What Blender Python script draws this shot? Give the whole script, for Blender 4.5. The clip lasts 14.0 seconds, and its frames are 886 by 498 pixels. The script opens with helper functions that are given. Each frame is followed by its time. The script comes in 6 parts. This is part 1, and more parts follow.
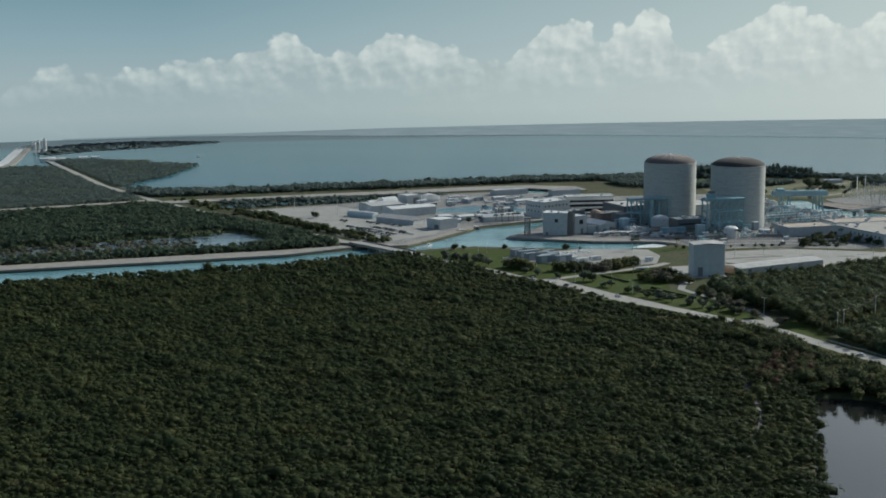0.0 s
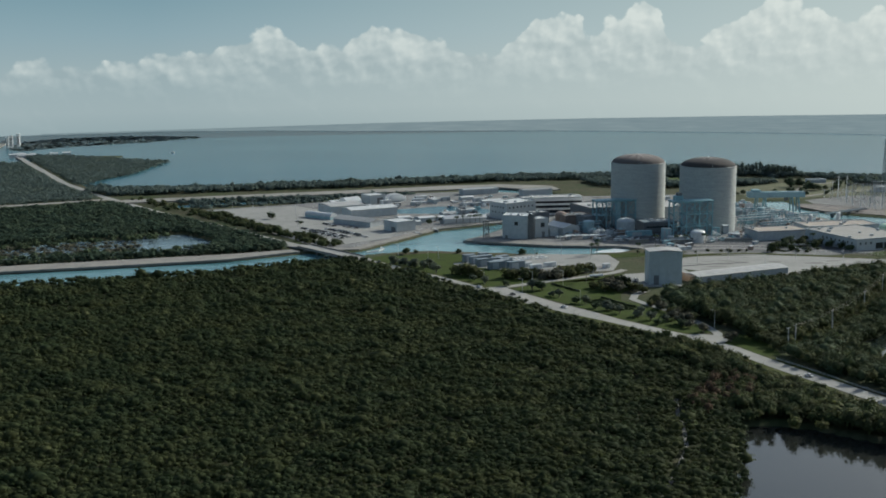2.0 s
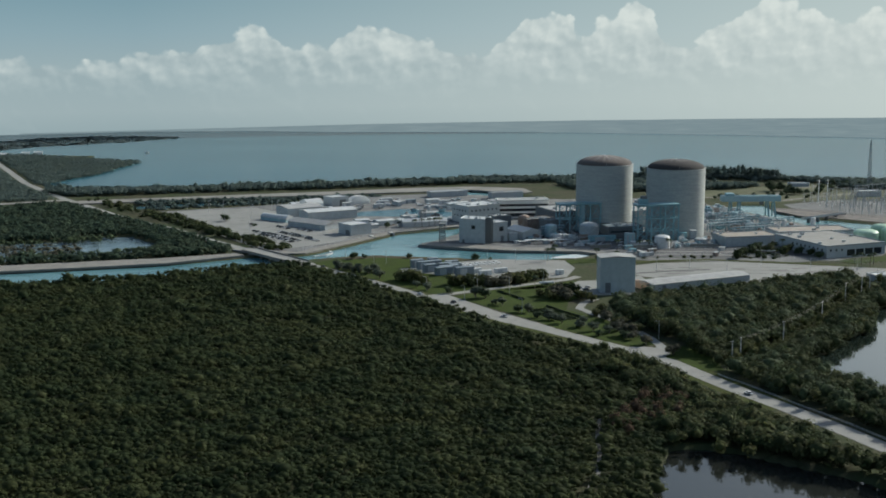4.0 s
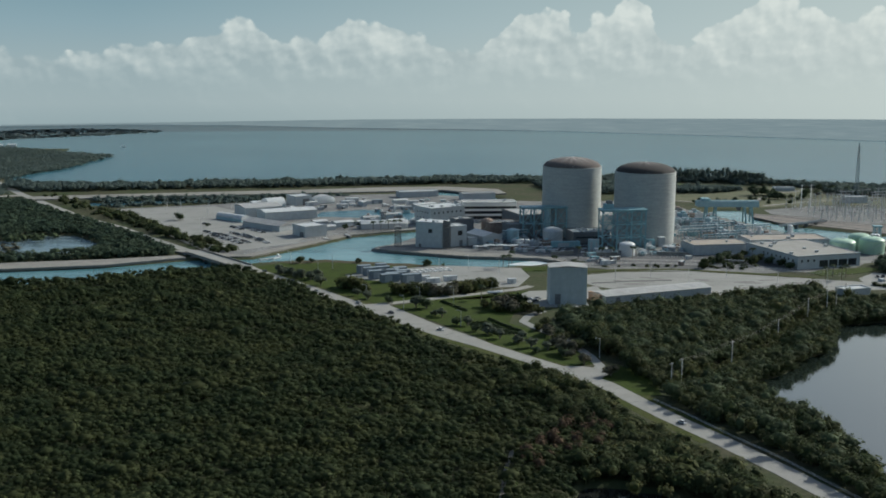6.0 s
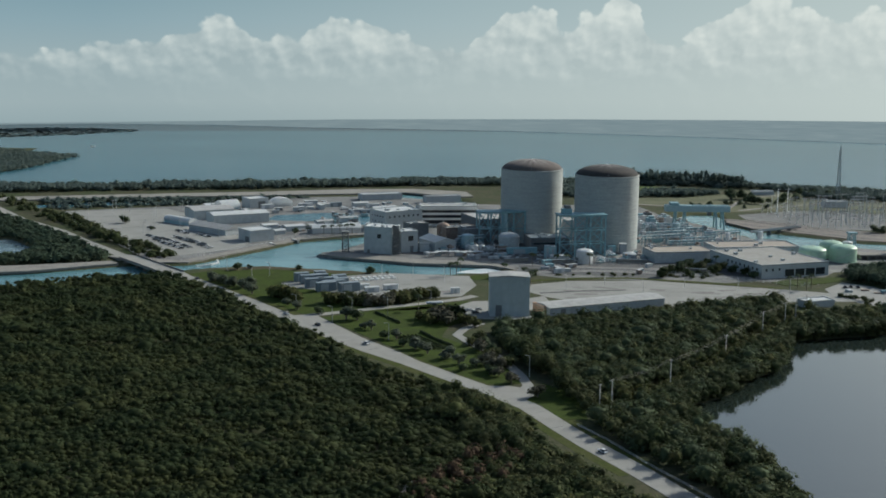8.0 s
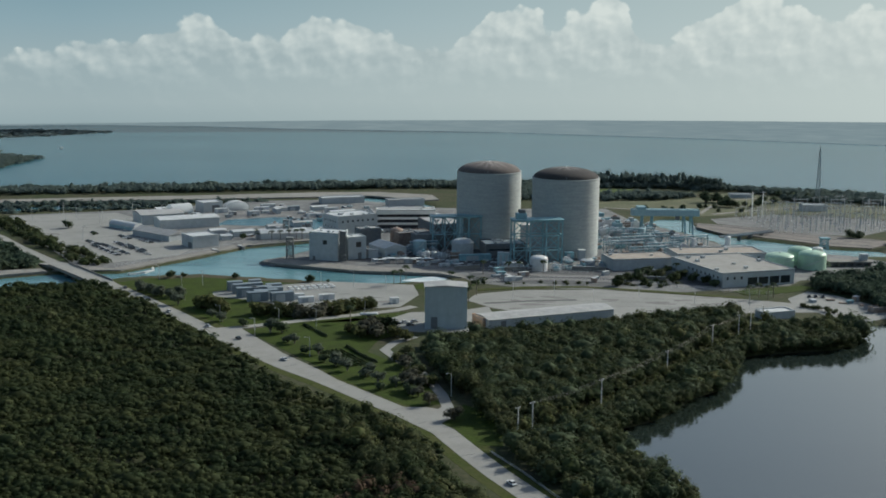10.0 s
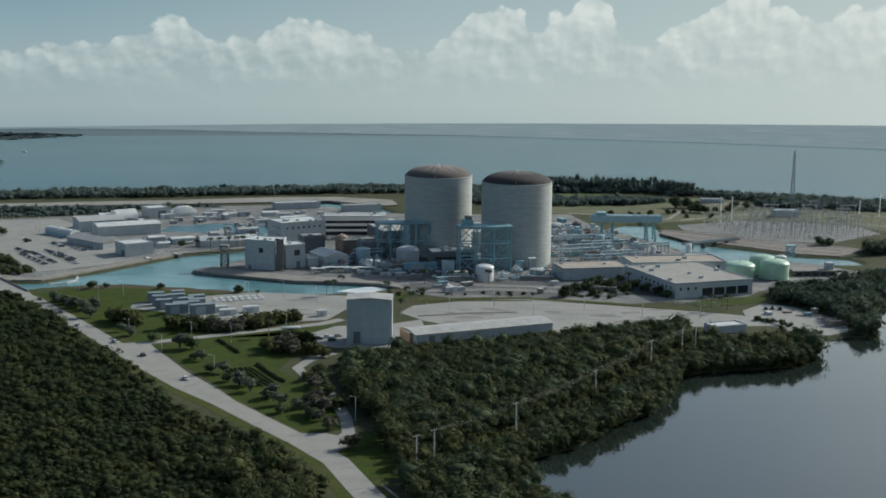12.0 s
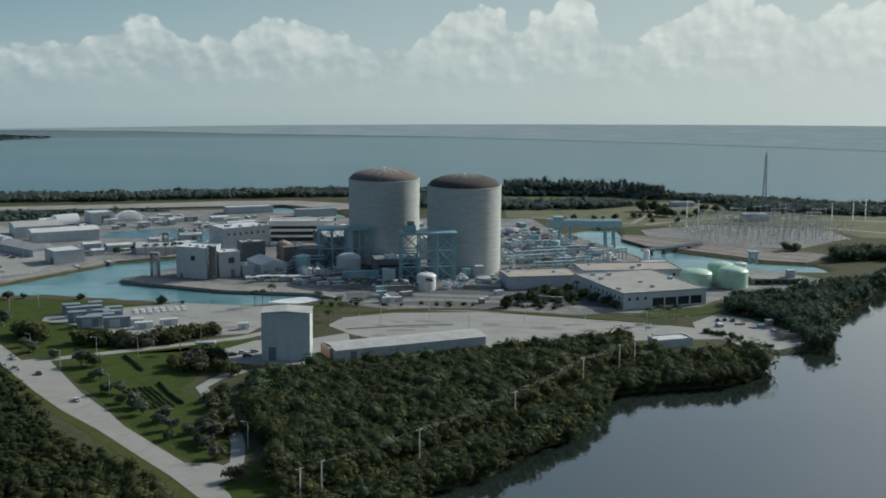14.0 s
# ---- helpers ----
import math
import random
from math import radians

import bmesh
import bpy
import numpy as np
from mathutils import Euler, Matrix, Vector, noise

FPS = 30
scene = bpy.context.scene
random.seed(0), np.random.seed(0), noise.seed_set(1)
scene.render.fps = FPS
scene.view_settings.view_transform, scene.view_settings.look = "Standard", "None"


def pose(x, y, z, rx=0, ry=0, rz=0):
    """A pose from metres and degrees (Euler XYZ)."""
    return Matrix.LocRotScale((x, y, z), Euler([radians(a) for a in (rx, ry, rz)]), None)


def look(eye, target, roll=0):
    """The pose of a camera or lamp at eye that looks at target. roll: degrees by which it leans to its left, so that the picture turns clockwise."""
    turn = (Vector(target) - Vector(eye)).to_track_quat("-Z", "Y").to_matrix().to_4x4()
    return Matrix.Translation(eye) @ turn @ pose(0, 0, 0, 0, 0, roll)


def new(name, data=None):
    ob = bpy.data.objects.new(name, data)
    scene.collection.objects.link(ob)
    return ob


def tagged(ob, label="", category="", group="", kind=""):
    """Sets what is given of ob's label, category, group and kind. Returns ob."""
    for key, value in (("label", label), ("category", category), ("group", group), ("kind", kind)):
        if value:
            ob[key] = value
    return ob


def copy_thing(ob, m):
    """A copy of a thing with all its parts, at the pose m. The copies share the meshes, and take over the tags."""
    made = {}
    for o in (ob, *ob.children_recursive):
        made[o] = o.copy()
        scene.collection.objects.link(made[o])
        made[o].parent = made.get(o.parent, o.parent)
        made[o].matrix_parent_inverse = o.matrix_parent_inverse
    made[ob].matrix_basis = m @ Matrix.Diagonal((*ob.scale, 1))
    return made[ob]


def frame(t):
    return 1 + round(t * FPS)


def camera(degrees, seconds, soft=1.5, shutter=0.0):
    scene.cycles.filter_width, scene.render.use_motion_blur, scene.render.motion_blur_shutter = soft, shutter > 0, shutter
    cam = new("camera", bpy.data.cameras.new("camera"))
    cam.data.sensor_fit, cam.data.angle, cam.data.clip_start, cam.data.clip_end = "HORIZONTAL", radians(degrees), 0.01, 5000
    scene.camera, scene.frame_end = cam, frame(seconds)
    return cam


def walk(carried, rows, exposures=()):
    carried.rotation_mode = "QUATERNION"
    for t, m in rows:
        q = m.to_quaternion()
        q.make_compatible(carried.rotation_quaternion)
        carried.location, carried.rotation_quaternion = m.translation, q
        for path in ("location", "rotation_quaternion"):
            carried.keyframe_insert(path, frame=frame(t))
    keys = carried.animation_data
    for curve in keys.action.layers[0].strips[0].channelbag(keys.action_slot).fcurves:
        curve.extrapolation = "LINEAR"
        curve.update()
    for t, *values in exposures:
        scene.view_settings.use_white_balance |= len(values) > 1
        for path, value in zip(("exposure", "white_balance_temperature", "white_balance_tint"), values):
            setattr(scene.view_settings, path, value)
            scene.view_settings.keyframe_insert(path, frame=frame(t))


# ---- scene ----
# camera and its walk
cam = camera(39.23, 14.0, soft=1.8)
PATH = [
    (0, (-301.02, -1084.58, 160.92), (-297.433, -985.961, 144.764), -0.52),
    (0.5, (-289.39, -1073.67, 162.09), (-286.048, -975.087, 145.660), -0.38),
    (1, (-277.66, -1062.87, 162.80), (-274.515, -964.297, 146.239), -0.39),
    (1.5, (-265.88, -1052.14, 162.96), (-262.925, -953.579, 146.292), -0.42),
    (2, (-254.21, -1041.40, 162.37), (-251.440, -942.847, 145.650), -0.45),
    (2.5, (-242.51, -1031.00, 160.69), (-239.936, -932.426, 144.034), -0.43),
    (3, (-231.04, -1020.95, 157.80), (-228.706, -922.340, 141.343), -0.45),
    (5.5, (-175.91, -967.10, 155.60), (-174.837, -868.510, 138.891), 0.27),
    (6, (-165.57, -956.19, 156.01), (-164.591, -857.623, 139.145), 0.47),
    (6.5, (-155.88, -945.31, 155.68), (-155.048, -846.756, 138.758), 0.52),
    (7, (-145.67, -934.42, 154.70), (-144.911, -835.855, 137.818), 0.60),
    (7.5, (-135.54, -923.12, 153.20), (-134.985, -824.545, 136.420), 0.57),
    (8, (-125.03, -911.57, 152.74), (-124.523, -812.995, 135.928), 0.68),
    (10.5, (-76.53, -859.39, 148.75), (-76.515, -760.783, 132.126), 0.60),
    (11, (-66.51, -848.56, 147.74), (-66.511, -749.937, 131.227), 0.62),
    (11.5, (-57.65, -837.85, 146.32), (-57.730, -739.212, 129.899), 0.62),
    (12, (-48.19, -826.94, 145.62), (-48.289, -728.292, 129.236), 0.59),
    (12.5, (-39.75, -816.58, 143.78), (-39.888, -717.897, 127.571), 0.61),
    (13, (-30.42, -806.22, 142.53), (-30.527, -707.519, 126.481), 0.63),
    (13.5, (-22.10, -796.46, 142.03), (-22.227, -697.756, 125.951), 0.57),
    (14, (-12.84, -787.02, 143.19), (-12.889, -688.354, 126.896), 0.50),
]
walk(cam, [(t, look(eye, target, roll)) for t, eye, target, roll in PATH], [(0, 0.02, 6200, 5), (14, 0.0, 6200, 5)])

# ---------------------------------------------------------------- light
SUN_AZ, SUN_EL = 34.0, 29.0          # degrees: from +x towards +y, and above the horizon
world = bpy.data.worlds.new("world")
scene.world = world
world.use_nodes = True
wn = world.node_tree.nodes
sky = wn.new("ShaderNodeTexSky")
sky.sky_type = "NISHITA"
sky.sun_disc = False
sky.sun_elevation = radians(SUN_EL)
sky.sun_rotation = radians(90 - SUN_AZ)
sky.air_density, sky.dust_density, sky.ozone_density = 1.2, 2.5, 1.5
wn["Background"].inputs["Strength"].default_value = 0.104
world.node_tree.links.new(sky.outputs[0], wn["Background"].inputs["Color"])
sun = new("sun", bpy.data.lights.new("sun", "SUN"))
sun.data.energy, sun.data.angle, sun.data.color = 4.6, radians(0.6), (1.0, 0.95, 0.86)
ca, sa, ce, se = (math.cos(radians(SUN_AZ)), math.sin(radians(SUN_AZ)), math.cos(radians(SUN_EL)), math.sin(radians(SUN_EL)))
sun.matrix_world = look((0, 0, 300), (-ca * ce, -sa * ce, 300 - se))

# ---------------------------------------------------------------- materials


def lin(r, g, b):
    """A colour from display values 0..255."""
    return tuple(((v / 255 + 0.055) / 1.055) ** 2.4 if v > 10 else v / 255 / 12.92 for v in (r, g, b)) + (1,)


def ramp_node(nt, stops):
    n = nt.nodes.new("ShaderNodeValToRGB")
    while len(n.color_ramp.elements) < len(stops):
        n.color_ramp.elements.new(0.5)
    for e, (p, c) in zip(n.color_ramp.elements, stops):
        e.position, e.color = p, c if len(c) == 4 else (*c, 1)
    return n


def mat(name, c1, c2, size=1.0, rough=0.8, metal=0.0, bump=0.15, stain=None, stain_size=12.0, amount=0.35, streaks=0.0, island=0.0, objects=0.0, spec=0.4, through_light=0.0):
    """A surface of two tones in grains of the given size in metres, with larger stains, streaks that run down, and variation piece by piece."""
    m = bpy.data.materials.new(name)
    m.use_nodes = True
    nt = m.node_tree
    L = nt.links.new
    bs = nt.nodes["Principled BSDF"]
    bs.inputs["Roughness"].default_value = rough
    bs.inputs["Metallic"].default_value = metal
    bs.inputs["Specular IOR Level"].default_value = spec
    tc = nt.nodes.new("ShaderNodeTexCoord")
    geo = nt.nodes.new("ShaderNodeNewGeometry")
    n1 = nt.nodes.new("ShaderNodeTexNoise")
    n1.inputs["Scale"].default_value = 1.0 / size
    n1.inputs["Detail"].default_value = 5
    L(geo.outputs["Position"], n1.inputs["Vector"])
    r = ramp_node(nt, [(0.3, c1), (0.7, c2)])
    L(n1.outputs["Fac"], r.inputs[0])
    col = r.outputs[0]
    if stain is not None:
        n2 = nt.nodes.new("ShaderNodeTexNoise")
        n2.inputs["Scale"].default_value = 1.0 / stain_size
        n2.inputs["Detail"].default_value = 6
        n2.inputs["Roughness"].default_value = 0.65
        if streaks:
            mp = nt.nodes.new("ShaderNodeMapping")
            mp.inputs["Scale"].default_value = (1, 1, 1.0 / streaks)
            L(geo.outputs["Position"], mp.inputs["Vector"])
            L(mp.outputs[0], n2.inputs["Vector"])
        else:
            L(geo.outputs["Position"], n2.inputs["Vector"])
        r2 = ramp_node(nt, [(0.42, (0, 0, 0)), (0.68, (amount, amount, amount))])
        L(n2.outputs["Fac"], r2.inputs[0])
        mx = nt.nodes.new("ShaderNodeMix")
        mx.data_type = "RGBA"
        L(r2.outputs[0], mx.inputs["Factor"])
        L(col, mx.inputs["A"])
        mx.inputs["B"].default_value = (*stain, 1) if len(stain) == 3 else stain
        col = mx.outputs["Result"]
    for amt, src in ((island, "isl"), (objects, "ob")):
        if amt:
            if src == "isl":
                out = geo.outputs["Random Per Island"]
            else:
                out = nt.nodes.new("ShaderNodeObjectInfo").outputs["Random"]
            mr = nt.nodes.new("ShaderNodeMapRange")
            mr.inputs["To Min"].default_value, mr.inputs["To Max"].default_value = 1 - amt, 1 + amt
            L(out, mr.inputs["Value"])
            vm = nt.nodes.new("ShaderNodeVectorMath")
            vm.operation = "SCALE"
            L(col, vm.inputs[0])
            L(mr.outputs[0], vm.inputs["Scale"])
            col = vm.outputs[0]
    L(col, bs.inputs["Base Color"])
    if through_light:
        tr = nt.nodes.new("ShaderNodeBsdfTranslucent")
        L(col, tr.inputs["Color"])
        ms = nt.nodes.new("ShaderNodeMixShader")
        ms.inputs[0].default_value = through_light
        L(bs.outputs[0], ms.inputs[1])
        L(tr.outputs[0], ms.inputs[2])
        L(ms.outputs[0], nt.nodes["Material Output"].inputs["Surface"])
    if bump:
        b = nt.nodes.new("ShaderNodeBump")
        b.inputs["Strength"].default_value = bump
        b.inputs["Distance"].default_value = size * 0.3
        L(n1.outputs["Fac"], b.inputs["Height"])
        L(b.outputs[0], bs.inputs["Normal"])
    return m


def water_mat(name, deep, shallow, rough, wave, strength, patch=60.0, ior=1.33):
    m = bpy.data.materials.new(name)
    m.use_nodes = True
    nt = m.node_tree
    L = nt.links.new
    bs = nt.nodes["Principled BSDF"]
    bs.inputs["Roughness"].default_value = rough
    bs.inputs["IOR"].default_value = ior
    geo = nt.nodes.new("ShaderNodeNewGeometry")
    n = nt.nodes.new("ShaderNodeTexNoise")
    n.inputs["Scale"].default_value = 1 / patch
    n.inputs["Detail"].default_value = 4
    mp = nt.nodes.new("ShaderNodeMapping")
    mp.inputs["Scale"].default_value = (0.35, 1, 1)
    L(geo.outputs["Position"], mp.inputs["Vector"])
    L(mp.outputs[0], n.inputs["Vector"])
    r = ramp_node(nt, [(0.35, deep), (0.65, shallow)])
    L(n.outputs["Fac"], r.inputs[0])
    L(r.outputs[0], bs.inputs["Base Color"])
    n2 = nt.nodes.new("ShaderNodeTexNoise")
    n2.inputs["Scale"].default_value = 1 / wave
    n2.inputs["Detail"].default_value = 4
    L(geo.outputs["Position"], n2.inputs["Vector"])
    b = nt.nodes.new("ShaderNodeBump")
    b.inputs["Strength"].default_value = strength
    b.inputs["Distance"].default_value = wave * 0.25
    L(n2.outputs["Fac"], b.inputs["Height"])
    L(b.outputs[0], bs.inputs["Normal"])
    return m


M_SOIL = mat("soil", (0.04, 0.045, 0.024), (0.085, 0.08, 0.05), 3.0, 0.95, stain=(0.035, 0.055, 0.02), stain_size=40, spec=0.08, amount=0.8)
M_SAND = mat("sand", (0.19, 0.182, 0.165), (0.25, 0.24, 0.217), 2.0, 0.95, stain=(0.13, 0.125, 0.11), stain_size=25, amount=0.6)
M_PAD = mat("plant_ground", (0.13, 0.132, 0.128), (0.2, 0.203, 0.196), 3.5, 0.9, stain=(0.068, 0.071, 0.07), stain_size=16, amount=0.85)
M_LOT = mat("pale_asphalt", (0.214, 0.215, 0.2), (0.258, 0.259, 0.241), 1.5, 0.9, stain=(0.16, 0.16, 0.15), stain_size=22, amount=0.5)
M_ROAD = mat("road_asphalt", (0.224, 0.222, 0.204), (0.268, 0.265, 0.243), 0.8, 0.9, stain=(0.18, 0.172, 0.158), stain_size=9, amount=0.5)
M_LAWN = mat("lawn", (0.03, 0.05, 0.008), (0.054, 0.076, 0.015), 1.2, 0.95, stain=(0.03, 0.04, 0.012), stain_size=9, spec=0.08, amount=0.8)
M_DRY = mat("dry_grass", (0.105, 0.11, 0.068), (0.15, 0.15, 0.098), 3.0, 0.95, stain=(0.07, 0.085, 0.045), stain_size=30, spec=0.08, amount=0.7)
M_BANK = mat("stone_bank", (0.18, 0.172, 0.156), (0.25, 0.24, 0.215), 1.2, 0.95, bump=0.5, stain=(0.11, 0.105, 0.094), stain_size=8, amount=0.5)
M_LAGOON = water_mat("lagoon_water", (0.026, 0.09, 0.12, 1), (0.046, 0.122, 0.153, 1), 0.27, 3.0, 0.12, 220, 1.29)
M_BAY = water_mat("bay_water", (0.014, 0.021, 0.017, 1), (0.021, 0.03, 0.026, 1), 0.04, 2.5, 0.06, 50, 1.9)
M_CANAL = water_mat("canal_water", (0.07, 0.165, 0.185, 1), (0.135, 0.255, 0.275, 1), 0.2, 1.5, 0.25, 30)
M_CONC = mat("tower_concrete", (0.325, 0.352, 0.345), (0.385, 0.407, 0.396), 1.6, 0.9, bump=0.1, stain=(0.22, 0.235, 0.235), stain_size=10, amount=0.4, streaks=0.14)
M_WHITE = mat("white_cladding", (0.36, 0.395, 0.405), (0.44, 0.475, 0.485), 3.0, 0.6, bump=0.05, stain=(0.36, 0.36, 0.35), stain_size=6, amount=0.35, streaks=4)
M_LEAF = mat("mangrove_leaves", (0.028, 0.044, 0.021), (0.051, 0.07, 0.032), 5, 0.7, bump=0, stain=(0.082, 0.092, 0.038), stain_size=26, amount=0.9, island=0.2, spec=0.06, through_light=0.58)
M_LEAF_MID = mat("sunlit_leaves", (0.031, 0.048, 0.022), (0.06, 0.079, 0.035), 4.5, 0.7, bump=0, stain=(0.09, 0.094, 0.044), stain_size=11, amount=0.85, island=0.3, spec=0.05, through_light=0.45)
M_SCRUB = mat("grey_brown_scrub", (0.062, 0.066, 0.045), (0.098, 0.098, 0.068), 6.0, 0.8, bump=0, stain=(0.105, 0.088, 0.055), stain_size=10, amount=0.6, island=0.35, spec=0.15, through_light=0.3)
# the next three leaf colours have aerial haze mixed in, paler and bluer
M_LEAF_FAR_HAZE = mat("far_leaves_hazed", (0.1, 0.135, 0.126), (0.128, 0.165, 0.15), 12.0, 0.8, bump=0, stain=(0.112, 0.14, 0.112), stain_size=50, amount=0.6, island=0.14, spec=0.04, through_light=0.5)
M_LEAF_HAZE = mat("blue_green_leaves_hazed", (0.034, 0.058, 0.04), (0.064, 0.094, 0.064), 5.0, 0.75, bump=0, stain=(0.08, 0.098, 0.06), stain_size=18, amount=0.6, island=0.3, spec=0.06, through_light=0.45)
M_LEAF_PALE_HAZE = mat("pale_leaves_hazed", (0.17, 0.21, 0.21), (0.2, 0.245, 0.24), 12.0, 0.8, bump=0, island=0.2, spec=0.1, through_light=0.45)
M_OLIVE = mat("olive_shrub_leaves", (0.052, 0.07, 0.026), (0.096, 0.108, 0.042), 4.0, 0.75, bump=0, stain=(0.11, 0.085, 0.045), stain_size=6, amount=0.5, island=0.35, spec=0.06, through_light=0.4)
M_LEAF_GREY = mat("grey_green_leaves", (0.085, 0.105, 0.075), (0.135, 0.155, 0.11), 3.0, 0.7, bump=0, island=0.35, spec=0.1, through_light=0.42)
M_LEAF_DARK = mat("dark_leaves", (0.05, 0.07, 0.039), (0.08, 0.106, 0.056), 3.0, 0.7, bump=0, island=0.35, spec=0.06, through_light=0.42)
M_STEEL_BLUE = mat("blue_painted_steel", (0.18, 0.33, 0.375), (0.24, 0.41, 0.45), 1.5, 0.5, bump=0.03, stain=(0.12, 0.16, 0.17), stain_size=4, amount=0.5)
M_TANK_BLUE = mat("pale_blue_paint", (0.27, 0.395, 0.425), (0.33, 0.46, 0.495), 2.5, 0.45, bump=0.02, stain=(0.21, 0.275, 0.295), stain_size=4, amount=0.4, streaks=5)
M_TANK_GREEN = mat("pale_green_paint", (0.32, 0.47, 0.35), (0.38, 0.54, 0.41), 2.5, 0.45, bump=0.02, stain=(0.25, 0.34, 0.26), stain_size=4, amount=0.4, streaks=5)
M_TANK_WHITE = mat("white_paint", (0.55, 0.56, 0.56), (0.62, 0.63, 0.63), 2.5, 0.45, bump=0.02, stain=(0.42, 0.42, 0.41), stain_size=4, amount=0.4, streaks=5)
M_GREY = mat("grey_cladding", (0.33, 0.36, 0.375), (0.4, 0.43, 0.44), 2.0, 0.6, bump=0.04, stain=(0.25, 0.27, 0.28), stain_size=5, amount=0.4, streaks=4)
M_DARK = mat("dark_concrete", (0.112, 0.123, 0.129), (0.178, 0.19, 0.196), 1.5, 0.85, stain=(0.16, 0.145, 0.125), stain_size=5, amount=0.5)
M_BROWN = mat("rusty_brown", (0.20, 0.14, 0.11), (0.30, 0.22, 0.17), 1.5, 0.8, stain=(0.38, 0.34, 0.3), stain_size=4, amount=0.5)
M_ROOF = mat("pale_roof", (0.29, 0.295, 0.29), (0.36, 0.365, 0.36), 2.5, 0.85, stain=(0.21, 0.212, 0.207), stain_size=7, amount=0.55)
M_ROOF_TAN = mat("tan_roof", (0.27, 0.235, 0.2), (0.33, 0.295, 0.25), 3.0, 0.9, stain=(0.2, 0.175, 0.145), stain_size=9, amount=0.5)
M_ROOF_WHITE = mat("white_roof", (0.43, 0.45, 0.455), (0.52, 0.54, 0.54), 3.0, 0.75, stain=(0.3, 0.31, 0.31), stain_size=8, amount=0.6)
M_TENT = mat("white_canvas", (0.74, 0.76, 0.76), (0.82, 0.83, 0.83), 2.0, 0.7, stain=(0.64, 0.65, 0.65), stain_size=4, amount=0.3, through_light=0.55)
M_GLASS = mat("dark_glass", (0.02, 0.025, 0.03), (0.035, 0.04, 0.045), 3.0, 0.12, bump=0, spec=0.6)
M_METAL = mat("galvanised_steel", (0.42, 0.43, 0.43), (0.52, 0.53, 0.53), 1.0, 0.5, metal=0.4, bump=0.03)
M_SLATE = mat("slate_blue_paint", (0.16, 0.2, 0.225), (0.21, 0.25, 0.275), 1.5, 0.6, bump=0.03, stain=(0.13, 0.15, 0.16), stain_size=3, amount=0.4)
M_WOOD = mat("grey_wood_pole", (0.42, 0.41, 0.38), (0.54, 0.53, 0.5), 0.5, 0.9)
M_RUBBER = mat("black_rubber", (0.015, 0.015, 0.015), (0.03, 0.03, 0.03), 0.3, 0.8)
M_WIRE = mat("wire", (0.10, 0.10, 0.10), (0.16, 0.16, 0.16), 0.5, 0.5, metal=0.5, bump=0)
M_CAR_DARK = mat("dark_car_paint", (0.02, 0.021, 0.023), (0.03, 0.031, 0.034), 1.0, 0.25, bump=0, spec=0.6)
M_CAR_WHITE = mat("white_car_paint", (0.62, 0.62, 0.61), (0.68, 0.68, 0.67), 1.0, 0.25, bump=0, spec=0.6)
M_CAR_GREY = mat("silver_car_paint", (0.30, 0.31, 0.32), (0.36, 0.37, 0.38), 1.0, 0.3, metal=0.5, bump=0)
M_BARK = mat("bark", (0.14, 0.12, 0.095), (0.22, 0.19, 0.155), 0.4, 0.95)

# ---------------------------------------------------------------- helpers for building


def part(name, bm, material, parent=None, label="", smooth=False):
    """Link a bmesh as one mesh object, under a thing or a part."""
    me = bpy.data.meshes.new(name)
    bm.normal_update()
    bm.to_mesh(me)
    bm.free()
    if smooth:
        me.shade_smooth()
    me.materials.append(material)
    ob = new(name, me)
    if parent:
        ob.parent = parent
    if label:
        ob["label"] = label
    return ob


def thing(name, x, y, z=0.0, turn=0.0):
    ob = new(name)
    ob.empty_display_size = 0.5
    ob.matrix_basis = pose(x, y, z, 0, 0, turn)
    return ob


def box(bm, x0, x1, y0, y1, z0, z1, bevel=0.0):
    r = bmesh.ops.create_cube(bm, size=1, matrix=Matrix.Translation(((x0 + x1) / 2, (y0 + y1) / 2, (z0 + z1) / 2)) @ Matrix.Diagonal((x1 - x0, y1 - y0, z1 - z0, 1)))
    if bevel:
        edges = {e for v in r["verts"] for e in v.link_edges}
        bmesh.ops.bevel(bm, geom=list(edges), offset=bevel, segments=1, affect="EDGES")
    return bm


def cyl(bm, x, y, z0, z1, r0, r1=None, seg=24):
    bmesh.ops.create_cone(bm, cap_ends=True, segments=seg, radius1=r0, radius2=r0 if r1 is None else r1, depth=z1 - z0, matrix=Matrix.Translation((x, y, (z0 + z1) / 2)))
    return bm


def beam(bm, a, b, w):
    """A square bar from a to b."""
    a, b = Vector(a), Vector(b)
    q = (b - a).to_track_quat("Z", "Y").to_matrix().to_4x4()
    bmesh.ops.create_cube(bm, size=1, matrix=Matrix.Translation((a + b) / 2) @ q @ Matrix.Diagonal((w, w, (b - a).length, 1)))
    return bm


def lathe(bm, prof, seg=64):
    """A turned body from (radius, height) pairs."""
    rings = []
    for r, z in prof:
        if r < 1e-4:
            rings.append([bm.verts.new((0, 0, z))])
        else:
            rings.append([bm.verts.new((r * math.cos(2 * math.pi * i / seg), r * math.sin(2 * math.pi * i / seg), z)) for i in range(seg)])
    for a, b in zip(rings, rings[1:]):
        for i in range(seg):
            j = (i + 1) % seg
            q = [a[i % len(a)], a[j % len(a)], b[j % len(b)], b[i % len(b)]]
            q = list(dict.fromkeys(q))
            if len(q) > 2:
                bm.faces.new(q)
    return bm


